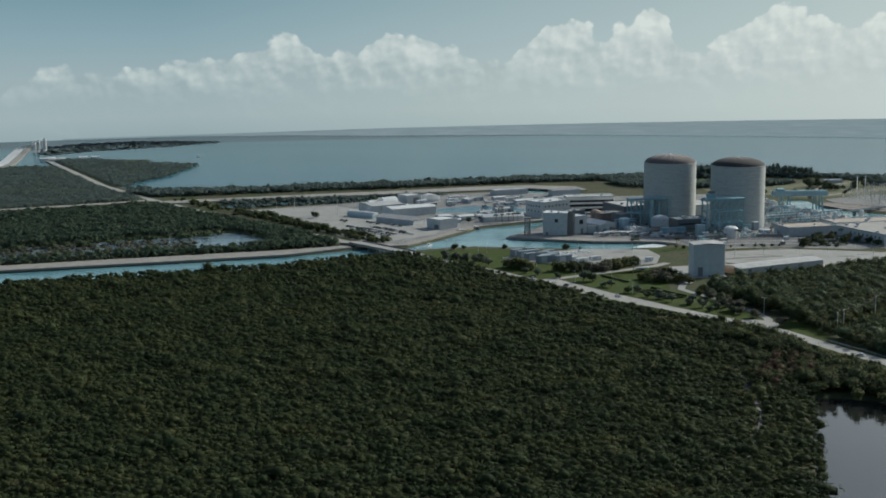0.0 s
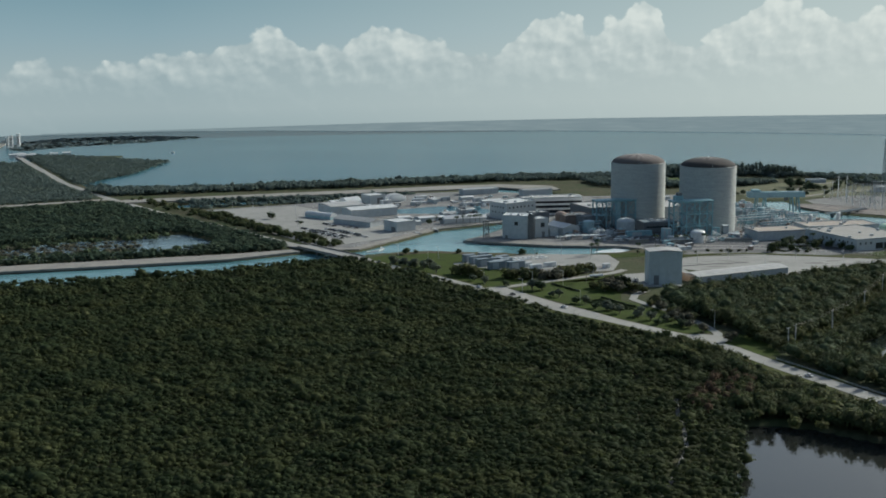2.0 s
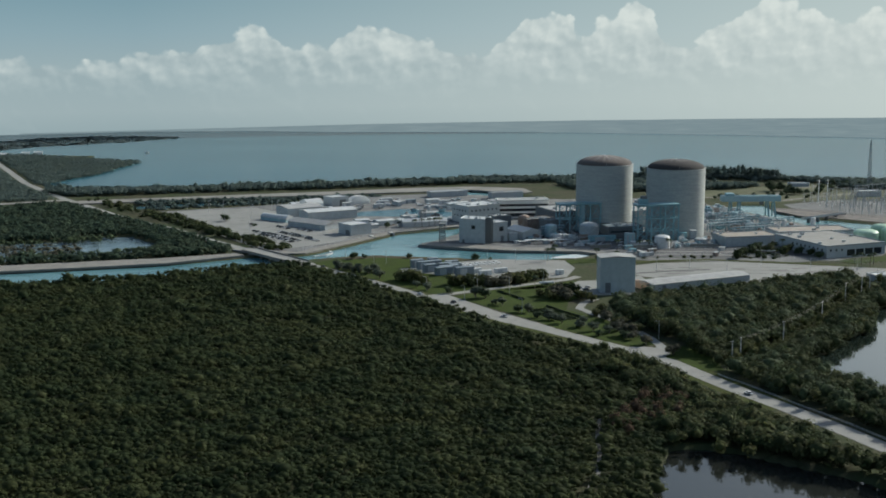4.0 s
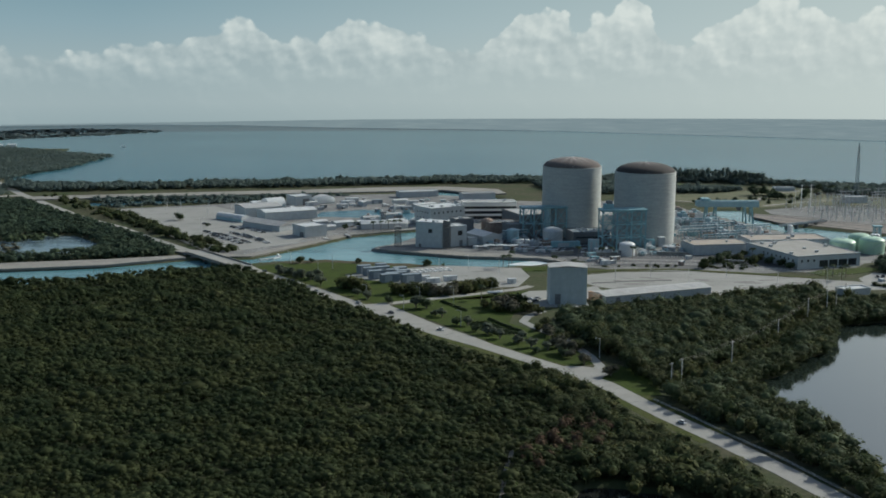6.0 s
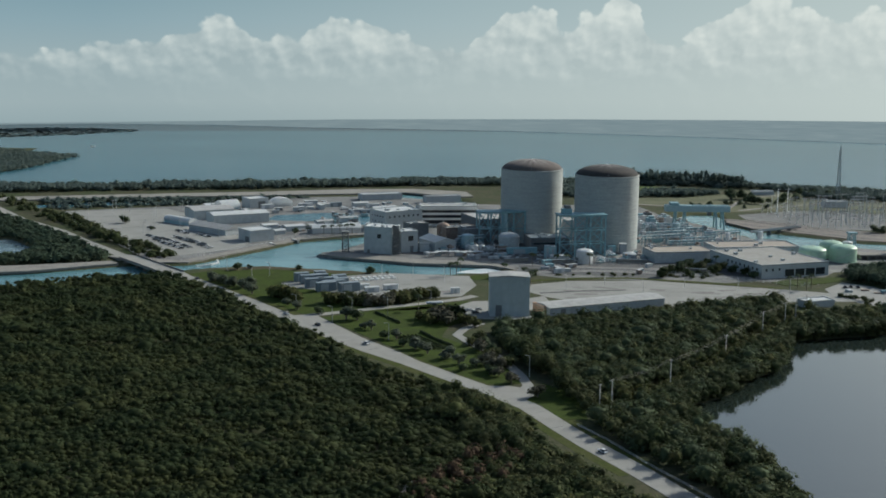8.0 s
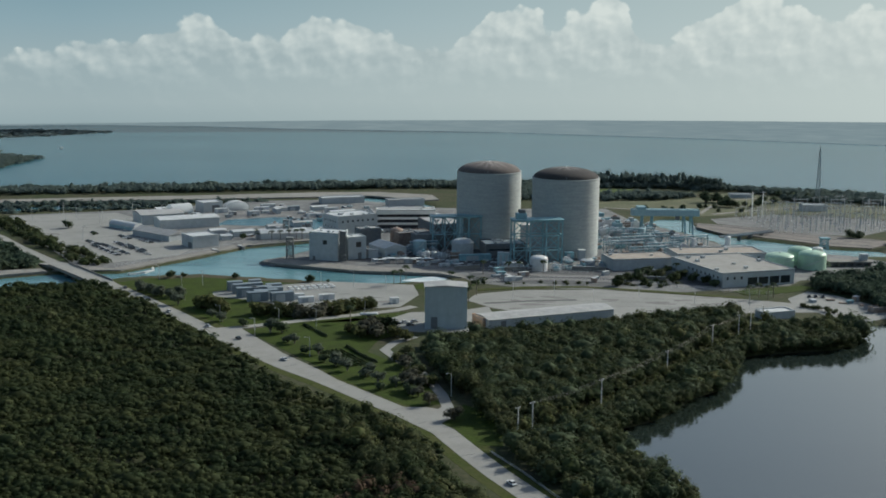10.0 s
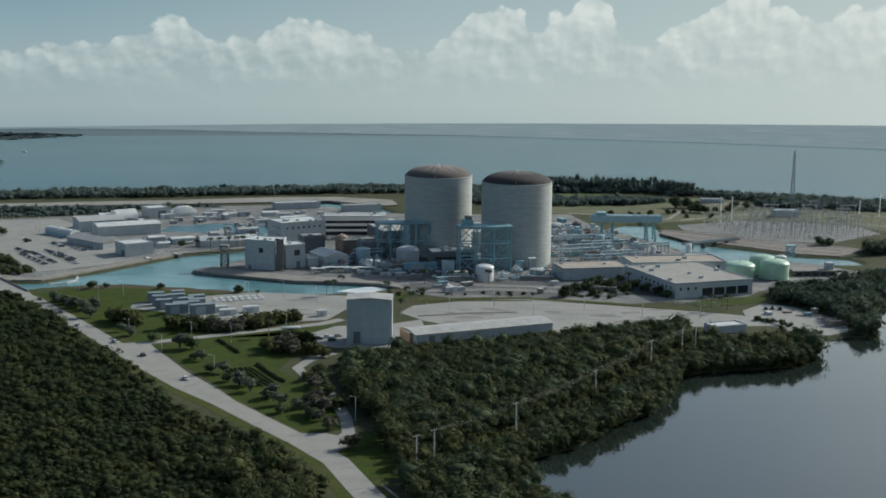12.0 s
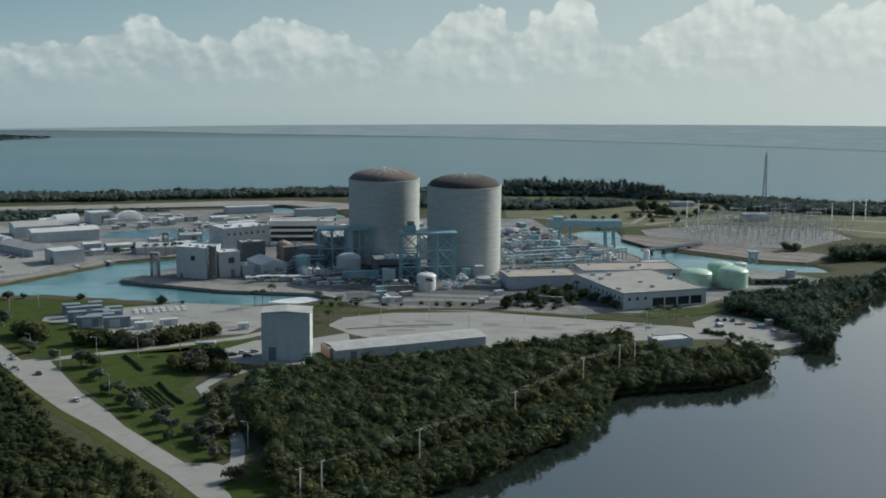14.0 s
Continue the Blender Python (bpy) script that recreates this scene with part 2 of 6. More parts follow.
def slab(name, poly, z, material, depth=0.5, label="", category="", kind="structure"):
    """A flat sheet with an edge, over a polygon of the plan."""
    bm = bmesh.new()
    vs = [bm.verts.new((x, y, z)) for x, y in poly]
    f = bm.faces.new(vs)
    if f.normal.z < 0 or sum((b[0] - a[0]) * (b[1] + a[1]) for a, b in zip(poly, poly[1:] + poly[:1])) > 0:
        f.normal_flip()
    r = bmesh.ops.extrude_face_region(bm, geom=[f])
    for v in r["geom"]:
        if isinstance(v, bmesh.types.BMVert):
            v.co.z = z
    for v in vs:
        v.co.z = z - depth
    bmesh.ops.recalc_face_normals(bm, faces=bm.faces)
    bmesh.ops.triangulate(bm, faces=[q for q in bm.faces if len(q.verts) > 4])
    return tagged(part(name, bm, material), label, category, kind=kind)


def strip(line, w):
    """The outline of a band of width w along a line."""
    left, right = [], []
    for i, p in enumerate(line):
        a, b = Vector(line[max(i - 1, 0)]), Vector(line[min(i + 1, len(line) - 1)])
        d = (b - a).normalized()
        n = Vector((-d.y, d.x)) * w / 2
        left.append((p[0] + n.x, p[1] + n.y))
        right.append((p[0] - n.x, p[1] - n.y))
    return left + right[::-1]


def inside(poly, x, y):
    """Which of the points x, y lie inside a polygon."""
    c = np.zeros(np.shape(x), bool)
    for (x0, y0), (x1, y1) in zip(poly, poly[1:] + poly[:1]):
        hit = (y0 > y) != (y1 > y)
        c ^= hit & (x < (x1 - x0) * (y - y0) / (y1 - y0 + 1e-12) + x0)
    return c


def reach(poly, x, y, closed=True):
    """Distance from points to a polygon's outline."""
    d = np.full(np.shape(x), 1e9)
    for (x0, y0), (x1, y1) in zip(poly, (poly[1:] + poly[:1]) if closed else poly[1:]):
        dx, dy = x1 - x0, y1 - y0
        t = np.clip(((x - x0) * dx + (y - y0) * dy) / (dx * dx + dy * dy + 1e-9), 0, 1)
        d = np.minimum(d, np.hypot(x - x0 - t * dx, y - y0 - t * dy))
    return d


# ---------------------------------------------------------------- the plan of land and water
WATER_Z = -1.5
LAGOON = [(-2600, 1010), (-1500, 930), (-1000, 860), (-790, 770), (-720, 745), (-607, 672), (-585, 664), (-600, 520), (-626, 440), (-632, 392), (-600, 352), (-537, 338), (-449, 342), (-399, 362), (-334, 370), (-272, 390), (-169, 414), (-118, 420), (0, 434), (60, 442), (106, 442), (162, 437), (205, 411), (240, 387), (290, 373), (330, 357), (360, 349), (430, 331), (560, 311), (800, 292), (1300, 270), (2400, 270), (2400, 1700), (-2600, 1700)]
OCEAN = [(-846, 560), (-851, 640), (-858, 708), (-880, 820), (-918, 996), (-960, 1180), (-2600, 1180), (-2600, -200), (-900, -200), (-850, 300)]
BAY = [(-22, -412), (-17, -398), (-5, -389), (5, -379), (19, -355), (34, -342), (48, -309), (56, -284), (72, -276), (88, -272), (110, -266), (127, -250), (131, -240), (132, -222), (126, -199), (132, -206), (149, -210), (162, -201), (171, -210), (180, -183), (185, -157), (219, -97), (246, -55), (296, -15), (420, 30), (800, 100), (1500, 100), (1500, -1300), (240, -1300), (30, -700), (-4, -575), (-5, -549), (-1, -510), (-3, -476), (-10, -456), (-18, -438), (-23, -424)]
POND = [(-160, -700), (-153, -662), (-138, -612), (-122, -562), (-113, -536), (-104, -534), (-95, -537), (-82, -543), (-72, -553), (-60, -563), (-50, -571), (-36, -590), (-24, -640), (0, -720), (40, -850), (40, -1000), (-130, -1000), (-170, -800)]
CANAL = [(-1400, -400), (-700, -200), (-522, -155), (-447, -137), (-389, -121), (-336, -91), (-294, -86), (-259, -36), (-227, 16), (-194, 36), (-150, 64), (-138, 60), (-168, 28), (-200, -30), (-207, -46), (-192, -54), (-140, -74), (-90, -80), (-78, -94), (-90, -106), (-132, -116), (-200, -100), (-250, -92), (-275, -98), (-331, -134), (-371, -160), (-409, -178), (-516, -210), (-700, -262), (-1400, -470)]
DISCHARGE = [(78, 160), (100, 186), (124, 182), (124, 120), (136, 92), (160, 74), (182, 56), (200, 38), (236, 30), (240, 2), (196, 2), (158, -10), (130, 28), (112, 90)]
FAR_CANAL = [(-185, 288), (-163, 317), (-131, 303), (-104, 272), (-88, 236), (-98, 230), (-132, 246), (-165, 266)]
CHANNEL = [(-490, 205), (-438, 230), (-376, 238), (-330, 240), (-330, 222), (-371, 215), (-428, 196), (-480, 178)]
MARSH = [(-559, -36), (-538, -19), (-485, -11), (-477, 12), (-445, 15), (-415, -24), (-412, -62), (-459, -90), (-530, -112), (-640, -145), (-720, -160), (-720, -110), (-650, -60)]
WATERS = [LAGOON, OCEAN, BAY, POND, CANAL, DISCHARGE, FAR_CANAL, CHANNEL, MARSH]
ROAD = [(40, -760), (-3, -610), (-21, -560), (-35, -524), (-41, -510), (-51, -487), (-66, -456), (-74, -437), (-85.5, -408), (-99, -388), (-116, -366), (-138, -337), (-158, -314), (-177, -288), (-200, -254), (-234, -204), (-282, -137), (-306, -112)]
ROAD_NORTH = [(-338, -66), (-386, 0), (-418, 48), (-469, 108), (-570, 262), (-650, 400), (-765, 650), (-812, 752)]


def ground_mesh():
    def axis(lo, a, b, hi, fine, coarse):
        return np.unique(np.round(np.r_[np.linspace(lo, a, coarse), np.arange(a, b, fine), np.linspace(b, hi, coarse)], 2))

    xs, ys = axis(-4900, -720, 460, 4900, 5.0, 30), axis(-4900, -700, 560, 4900, 5.0, 30)
    X, Y = np.meshgrid(xs, ys)
    Z = np.zeros_like(X)
    for poly in WATERS:
        inn = inside(poly, X, Y)
        Z = np.minimum(Z, np.where(inn, -np.clip(reach(poly, X, Y) * 0.75, 0, 4.0), 0))
    v = np.stack([X, Y, Z], -1).reshape(-1, 3)
    n, m = len(xs), len(ys)
    i = (np.arange(m - 1)[:, None] * n + np.arange(n - 1)).ravel()
    f = np.stack([i, i + 1, i + n + 1, i + n], 1)
    me = bpy.data.meshes.new("ground")
    me.from_pydata(v.tolist(), [], f.tolist())
    me.materials.append(M_SOIL)
    me.shade_smooth()
    return tagged(new("ground", me), "flat coastal ground of dark soil and scrub", "ground", kind="structure")


ground_mesh()
slab("water", [(-4900, -4900), (4900, -4900), (4900, 4900), (-4900, 4900)], WATER_Z, M_LAGOON, 0.3, "grey-blue rippled lagoon water under haze", "water")
slab("bay_water", [(60, -1300), (1500, -1300), (1500, 120), (200, 120), (-60, -300), (-60, -500), (-40, -560), (-22, -610), (10, -720)], WATER_Z + 0.05, M_BAY, 0.2, "calm dark bay water mirroring the sky", "water")
slab("pond_water", [(-230, -1300), (60, -1300), (10, -720), (-22, -610), (-40, -560), (-60, -500), (-230, -500)], WATER_Z + 0.05, water_mat("pond_water", (0.014, 0.016, 0.014, 1), (0.022, 0.024, 0.021, 1), 0.05, 2.5, 0.05, 50, 1.45), 0.2, "still dark brown pond water", "water")
slab("canal_water", [(-1400, -390), (-700, -190), (-447, -125), (-330, -80), (-260, 0), (-200, 80), (-120, 80), (-60, -60), (-60, -110), (-250, -112), (-331, -142), (-409, -186), (-700, -272), (-1400, -480)], WATER_Z + 0.1, M_CANAL, 0.2, "pale turquoise water of the intake canal", "water")
slab("marsh_water", [(-720, -160), (-650, -50), (-540, 0), (-440, 30), (-400, -30), (-400, -70), (-460, -104), (-640, -160), (-720, -175)], WATER_Z + 0.1, water_mat("marsh_water", (0.09, 0.14, 0.165, 1), (0.15, 0.2, 0.225, 1), 0.2, 1.2, 0.2, 25), 0.2, "pale grey shallow water of the marsh", "water")
slab("discharge_water", [(60, 150), (90, 200), (140, 200), (190, 60), (250, 30), (250, -10), (150, -30), (110, 60)], WATER_Z + 0.1, M_CANAL, 0.2, "pale turquoise water of the discharge canal", "water")
slab("far_canal_water", [(-200, 280), (-165, 335), (-70, 240), (-96, 214)], WATER_Z + 0.1, M_CANAL, 0.2, "pale turquoise water of a side canal", "water")

# ---------------------------------------------------------------- sky backdrop
HORIZON = [(-2300, 500), (-1500, 960), (-900, 1185), (-600, 1290), (-310, 1390), (-110, 1432), (120, 1470), (450, 1500), (750, 1508), (1300, 1440), (2000, 1200)]
SKY_LEAN = 0.3                       # how far the sky closes in overhead, metres for each metre up
SKYLINE = [(-1056, 75), (-848, 126), (-730, 121), (-685, 140), (-633, 133), (-586, 151), (-544, 168), (-511, 190), (-480, 173), (-448, 151), (-372, 146), (-318, 186), (-264, 179), (-224, 153), (-178, 152), (-132, 140), (-70, 141), (-29, 170), (-4, 206), (71, 210), (107, 180), (148, 199), (183, 215), (208, 230), (241, 218), (267, 167), (322, 154), (433, 212), (462, 236), (527, 223), (605, 198), (706, 215)]


def backdrop():
    m = bpy.data.materials.new("sky_backdrop")
    m.use_nodes = True
    nt = m.node_tree
    L = nt.links.new
    nt.nodes.remove(nt.nodes["Principled BSDF"])
    em = nt.nodes.new("ShaderNodeEmission")
    L(em.outputs[0], nt.nodes["Material Output"].inputs["Surface"])
    geo = nt.nodes.new("ShaderNodeNewGeometry")
    sp = nt.nodes.new("ShaderNodeSeparateXYZ")
    L(geo.outputs["Position"], sp.inputs[0])
    def math_node(op, a, b=None, clamp=False):
        n = nt.nodes.new("ShaderNodeMath")
        n.operation, n.use_clamp = op, clamp
        for k, q in enumerate((a, b)):
            if q is None:
                continue
            if isinstance(q, (int, float)):
                n.inputs[k].default_value = q
            else:
                L(q, n.inputs[k])
        return n.outputs[0]

    def fbm(sx, sz, shift, detail=7.0, rough=0.56):
        mp = nt.nodes.new("ShaderNodeMapping")
        mp.inputs["Scale"].default_value = (1 / sx, 0, 1 / sz)
        mp.inputs["Location"].default_value = shift
        L(geo.outputs["Position"], mp.inputs["Vector"])
        n = nt.nodes.new("ShaderNodeTexNoise")
        n.inputs["Scale"].default_value, n.inputs["Detail"].default_value, n.inputs["Roughness"].default_value = 1, detail, rough
        L(mp.outputs[0], n.inputs["Vector"])
        return n.outputs["Fac"]

    def mix(fac, a, b):
        n = nt.nodes.new("ShaderNodeMix")
        n.data_type = "RGBA"
        for k, q in (("Factor", fac), ("A", a), ("B", b)):
            if isinstance(q, tuple):
                n.inputs[k].default_value = q
            elif isinstance(q, (int, float)):
                n.inputs[k].default_value = q
            else:
                L(q, n.inputs[k])
        return n.outputs["Result"]

    z = sp.outputs["Z"]
    h = math_node("DIVIDE", z, 300.0, True)
    grad = ramp_node(nt, [(0.0, lin(151, 166, 169)), (0.12, lin(161, 174, 176)), (0.36, lin(158, 173, 176)), (0.58, lin(143, 165, 173)), (0.85, lin(122, 151, 162))])
    L(h, grad.inputs[0])
    glow = nt.nodes.new("ShaderNodeMapRange")
    glow.inputs["From Min"].default_value, glow.inputs["From Max"].default_value = -700, 800
    L(sp.outputs["X"], glow.inputs["Value"])
    base = mix(math_node("MULTIPLY", glow.outputs[0], 0.72), grad.outputs[0], lin(208, 213, 206))
    # cumulus: heads and gaps along the bearing, a base that melts into the haze
    span = SKYLINE[-1][0] - SKYLINE[0][0]
    tops = ramp_node(nt, [((x - SKYLINE[0][0]) / span, (q / 300, q / 300, q / 300)) for x, q in SKYLINE])
    tops.color_ramp.interpolation = "LINEAR"
    sway = math_node("MULTIPLY", math_node("SUBTRACT", fbm(60.0, 60.0, (5.0, 0, 1.0), 3.0), 0.5), 26.0)
    L(math_node("DIVIDE", math_node("SUBTRACT", math_node("ADD", sp.outputs["X"], sway), SKYLINE[0][0]), span, True), tops.inputs[0])
    edge = math_node("MULTIPLY", tops.outputs[0], 300.0)
    def billow(shift):
        """Rounded heads at three sizes over a drifting base."""
        total = math_node("MULTIPLY", fbm(150.0, 120.0, shift, 5.0, 0.5), 0.9)
        for size, weight in ((62.0, 0.42), (29.0, 0.25), (13.0, 0.09)):
            mp = nt.nodes.new("ShaderNodeMapping")
            mp.inputs["Scale"].default_value = (1 / size, 0, 1.15 / size)
            mp.inputs["Location"].default_value = tuple(q * 100.0 / size for q in shift)
            warp = nt.nodes.new("ShaderNodeTexNoise")
            warp.inputs["Scale"].default_value, warp.inputs["Detail"].default_value = 1.3 / size, 2
            L(geo.outputs["Position"], warp.inputs["Vector"])
            vm = nt.nodes.new("ShaderNodeVectorMath")
            vm.operation = "SCALE"
            vm.inputs["Scale"].default_value = size * 0.7
            L(warp.outputs["Color"], vm.inputs[0])
            va = nt.nodes.new("ShaderNodeVectorMath")
            L(geo.outputs["Position"], va.inputs[0])
            L(vm.outputs[0], va.inputs[1])
            L(va.outputs[0], mp.inputs["Vector"])
            vo = nt.nodes.new("ShaderNodeTexVoronoi")
            vo.feature = "SMOOTH_F1"
            vo.inputs["Scale"].default_value, vo.inputs["Smoothness"].default_value = 1.0, 0.35
            L(mp.outputs[0], vo.inputs["Vector"])
            total = math_node("ADD", total, math_node("MULTIPLY", math_node("SUBTRACT", 0.55, vo.outputs["Distance"]), weight))
        return total

    d = billow((0.7, 0, 0.2))
    lit = billow((0.62, 0, 0.1))
    body = math_node("ADD", math_node("MULTIPLY", math_node("SUBTRACT", d, 0.41), 2.6), math_node("DIVIDE", math_node("SUBTRACT", edge, z), 27.0))
    mask = nt.nodes.new("ShaderNodeMapRange")
    mask.interpolation_type = "SMOOTHSTEP"
    mask.inputs["From Min"].default_value, mask.inputs["From Max"].default_value = 0.06, 0.4
    L(body, mask.inputs["Value"])
    low = nt.nodes.new("ShaderNodeMapRange")
    low.interpolation_type = "SMOOTHSTEP"
    low.inputs["From Min"].default_value, low.inputs["From Max"].default_value = 45, 135
    L(z, low.inputs["Value"])
    shade = math_node("ADD", math_node("MULTIPLY", math_node("SUBTRACT", d, lit), 2.3), math_node("ADD", math_node("MULTIPLY", math_node("DIVIDE", math_node("SUBTRACT", z, 90.0), 120.0), 0.55), 0.2), True)
    tone = ramp_node(nt, [(0.0, lin(156, 170, 173)), (0.45, lin(180, 190, 190)), (1.0, lin(214, 218, 213))])
    L(shade, tone.inputs[0])
    puff = mix(math_node("MULTIPLY", glow.outputs[0], 0.5), tone.outputs[0], lin(220, 222, 214))
    amount = math_node("MULTIPLY", mask.outputs[0], math_node("ADD", math_node("MULTIPLY", low.outputs[0], 0.85), 0.1))
    L(mix(amount, base, puff), em.inputs["Color"])
    bm = bmesh.new()
    lo = [bm.verts.new((x, y, -5)) for x, y in HORIZON]
    hi = [bm.verts.new((x, y - SKY_LEAN * 250, 250)) for x, y in HORIZON]
    for i in range(len(lo) - 1):
        bm.faces.new((lo[i], lo[i + 1], hi[i + 1], hi[i]))
    return tagged(part("backdrop", bm, m), "hazy pale sky with a bank of cumulus", "sky", kind="structure")


backdrop()


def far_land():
    """The mainland beyond the lagoon, out to the horizon, as a glowing backdrop with haze in its colour."""
    m = bpy.data.materials.new("mainland_haze_glow")
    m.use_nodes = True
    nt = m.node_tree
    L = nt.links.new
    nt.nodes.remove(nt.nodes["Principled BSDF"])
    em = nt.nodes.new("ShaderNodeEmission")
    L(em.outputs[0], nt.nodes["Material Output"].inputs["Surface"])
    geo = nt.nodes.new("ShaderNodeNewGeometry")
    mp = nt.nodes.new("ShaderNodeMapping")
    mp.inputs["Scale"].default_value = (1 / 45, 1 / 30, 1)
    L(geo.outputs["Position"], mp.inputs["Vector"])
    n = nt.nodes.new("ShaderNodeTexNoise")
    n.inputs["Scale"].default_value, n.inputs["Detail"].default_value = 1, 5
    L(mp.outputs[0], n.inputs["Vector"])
    # grey-blue haze is put straight into the emission colours
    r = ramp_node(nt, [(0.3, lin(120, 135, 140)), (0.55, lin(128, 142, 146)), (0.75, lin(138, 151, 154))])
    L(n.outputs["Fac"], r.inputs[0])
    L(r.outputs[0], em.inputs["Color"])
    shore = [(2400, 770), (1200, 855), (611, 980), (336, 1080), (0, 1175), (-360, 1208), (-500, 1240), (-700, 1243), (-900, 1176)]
    ob = slab("backdrop_mainland", shore + [(x, y + 4) for x, y in HORIZON[2:]], 0.6, m, 6.0, "low wooded mainland along the horizon with painted-in haze", "distant land")
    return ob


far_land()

# ---------------------------------------------------------------- woods


def crown_proto(rng, quads, rx, rz, leaf, core=True):
    """Corners and triangles of one crown: a rough core and clumps of leaves round it, unit-sized."""
    v, f = [], []
    if core:
        bm = bmesh.new()
        bmesh.ops.create_icosphere(bm, subdivisions=1, radius=0.74)
        for w in bm.verts:
            w.co *= rng.uniform(0.8, 1.15)
            w.co.x *= rx
            w.co.y *= rx
            w.co.z *= rz
        base = len(v)
        v += [tuple(w.co) for w in bm.verts]
        f += [tuple(base + w.index for w in q.verts) for q in bm.faces]
        bm.free()
    for _ in range(quads):
        d = Vector((rng.gauss(0, 1), rng.gauss(0, 1), rng.gauss(0.35, 0.8))).normalized()
        c = Vector((d.x * rx, d.y * rx, d.z * rz)) * rng.uniform(0.82, 1.12)
        n = (d + Vector((rng.gauss(0, 0.3), rng.gauss(0, 0.3), rng.gauss(0.5, 0.3)))).normalized()
        a = n.orthogonal().normalized()
        a.rotate(Matrix.Rotation(rng.uniform(0, 6.28), 3, n))
        b = n.cross(a)
        s = leaf * rng.uniform(0.6, 1.25)
        base = len(v)
        v += [tuple(c + a * s), tuple(c + b * s * 0.8 - n * s * 0.25), tuple(c - a * s), tuple(c - b * s * 0.8 - n * s * 0.25)]
        f += [(base, base + 1, base + 2), (base, base + 2, base + 3)]
    return np.array(v), np.array(f)


def woods(name, polys, holes, spacing, size, height, material, label, seed, quads=24, leaf=0.34, core=True, tall=(0.8, 1.1), lines=(), over=5.5, stretch=(-1e9, 1e9), lumps=0.5, uneven=0.33):
    """A wood of many crowns over polygons of the plan, less the holes, as one mesh."""
    rng = random.Random(seed)
    nr = np.random.RandomState(seed)
    protos = [crown_proto(rng, quads, 1.0, rng.uniform(*tall), leaf, core) for _ in range(7)]
    allx = [p[0] for poly in polys for p in poly]
    ally = [p[1] for poly in polys for p in poly]
    gx, gy = np.meshgrid(np.arange(min(allx), max(allx), spacing), np.arange(min(ally), max(ally), spacing * 0.87))
    gx = gx + (np.arange(gx.shape[0]) % 2)[:, None] * spacing / 2
    x = (gx + nr.uniform(-0.42, 0.42, gx.shape) * spacing).ravel()
    y = (gy + nr.uniform(-0.42, 0.42, gy.shape) * spacing).ravel()
    keep = np.zeros(x.shape, bool)
    for p in polys:
        keep |= inside(p, x, y)
    for p in holes:
        keep &= ~(inside(p, x, y) & (reach(p, x, y) > over))
    keep &= (y > stretch[0]) & (y <= stretch[1])
    for line, w in lines:
        keep &= reach(line, x, y, False) > w
    x, y = x[keep], y[keep]
    vs, fs, n = [], [], 0
    for i in range(len(x)):
        pv, pf = protos[i % 7]
        lump = noise.noise((x[i] / 28, y[i] / 28, seed)) * 0.5 + noise.noise((x[i] / 9, y[i] / 9, seed + 5)) * 0.5
        r = size * math.exp(nr.normal(0, uneven))
        hgt = height * (1 + lumps * lump) * nr.uniform(0.86, 1.12) * (0.75 + 0.25 * r / size)
        a = nr.uniform(0, 6.28)
        c, s = math.cos(a), math.sin(a)
        q = np.empty_like(pv)
        q[:, 0] = (pv[:, 0] * c - pv[:, 1] * s) * r + x[i]
        q[:, 1] = (pv[:, 0] * s + pv[:, 1] * c) * r + y[i]
        q[:, 2] = np.maximum(pv[:, 2] * min(r * 1.05, hgt * 0.55) + hgt - r * 0.8, -1.4)
        vs.append(q)
        fs.append(pf + n)
        n += len(pv)
    v, f = np.concatenate(vs), np.concatenate(fs)
    me = bpy.data.meshes.new(name)
    me.vertices.add(len(v))
    me.vertices.foreach_set("co", v.ravel())
    me.loops.add(f.size)
    me.loops.foreach_set("vertex_index", f.ravel().astype(np.int32))
    me.polygons.add(len(f))
    me.polygons.foreach_set("loop_start", np.arange(0, f.size, 3, dtype=np.int32))
    me.update(calc_edges=True)
    me.materials.append(material)
    return tagged(new(name, me), label, "trees", kind="stuff")


NEAR_WOOD = [(-690, -266), (-516, -216), (-409, -184), (-371, -166), (-335, -140), (-292, -136), (-256, -184), (-240, -209), (-226, -233), (-206, -260), (-176, -308), (-151, -356), (-137, -368), (-121, -383), (-106, -401), (-95, -419), (-86, -437), (-85, -459), (-81, -473), (-73, -485), (-68, -501), (-59, -513), (-51, -530), (-47, -544), (-62, -560), (-82, -540), (-95, -534), (-112, -532), (-116, -550), (-130, -608), (-146, -676), (-154, -704), (-450, -704), (-550, -480), (-690, -330)]
RIGHT_WOOD = [(-58, -446), (-62, -426), (-65, -407), (-72, -392), (-72, -371), (-82, -343), (-93, -310), (-98, -276), (-72, -262), (-40, -250), (-10, -232), (14, -220), (40, -208), (70, -195), (92, -190), (88, -204), (108, -200), (122, -208), (136, -224), (136, -242), (131, -257), (112, -272), (90, -278), (75, -283), (63, -289), (54, -313), (40, -345), (25, -361), (10, -384), (-1, -395), (-13, -404), (-16, -416), (-17, -426), (-14, -442), (-7, -460), (-3, -480), (-3, -512), (-7, -549), (-6, -576), (-10, -572), (-26, -520), (-45, -476)]
LEFT_WOOD = [(-760, -150), (-640, -62), (-560, -36), (-538, -18), (-488, -10), (-480, 12), (-445, 16), (-414, -26), (-408, -66), (-352, -84), (-350, -66), (-398, 2), (-430, 48), (-480, 108), (-570, 235), (-585, 228), (-650, 196), (-760, 150)]
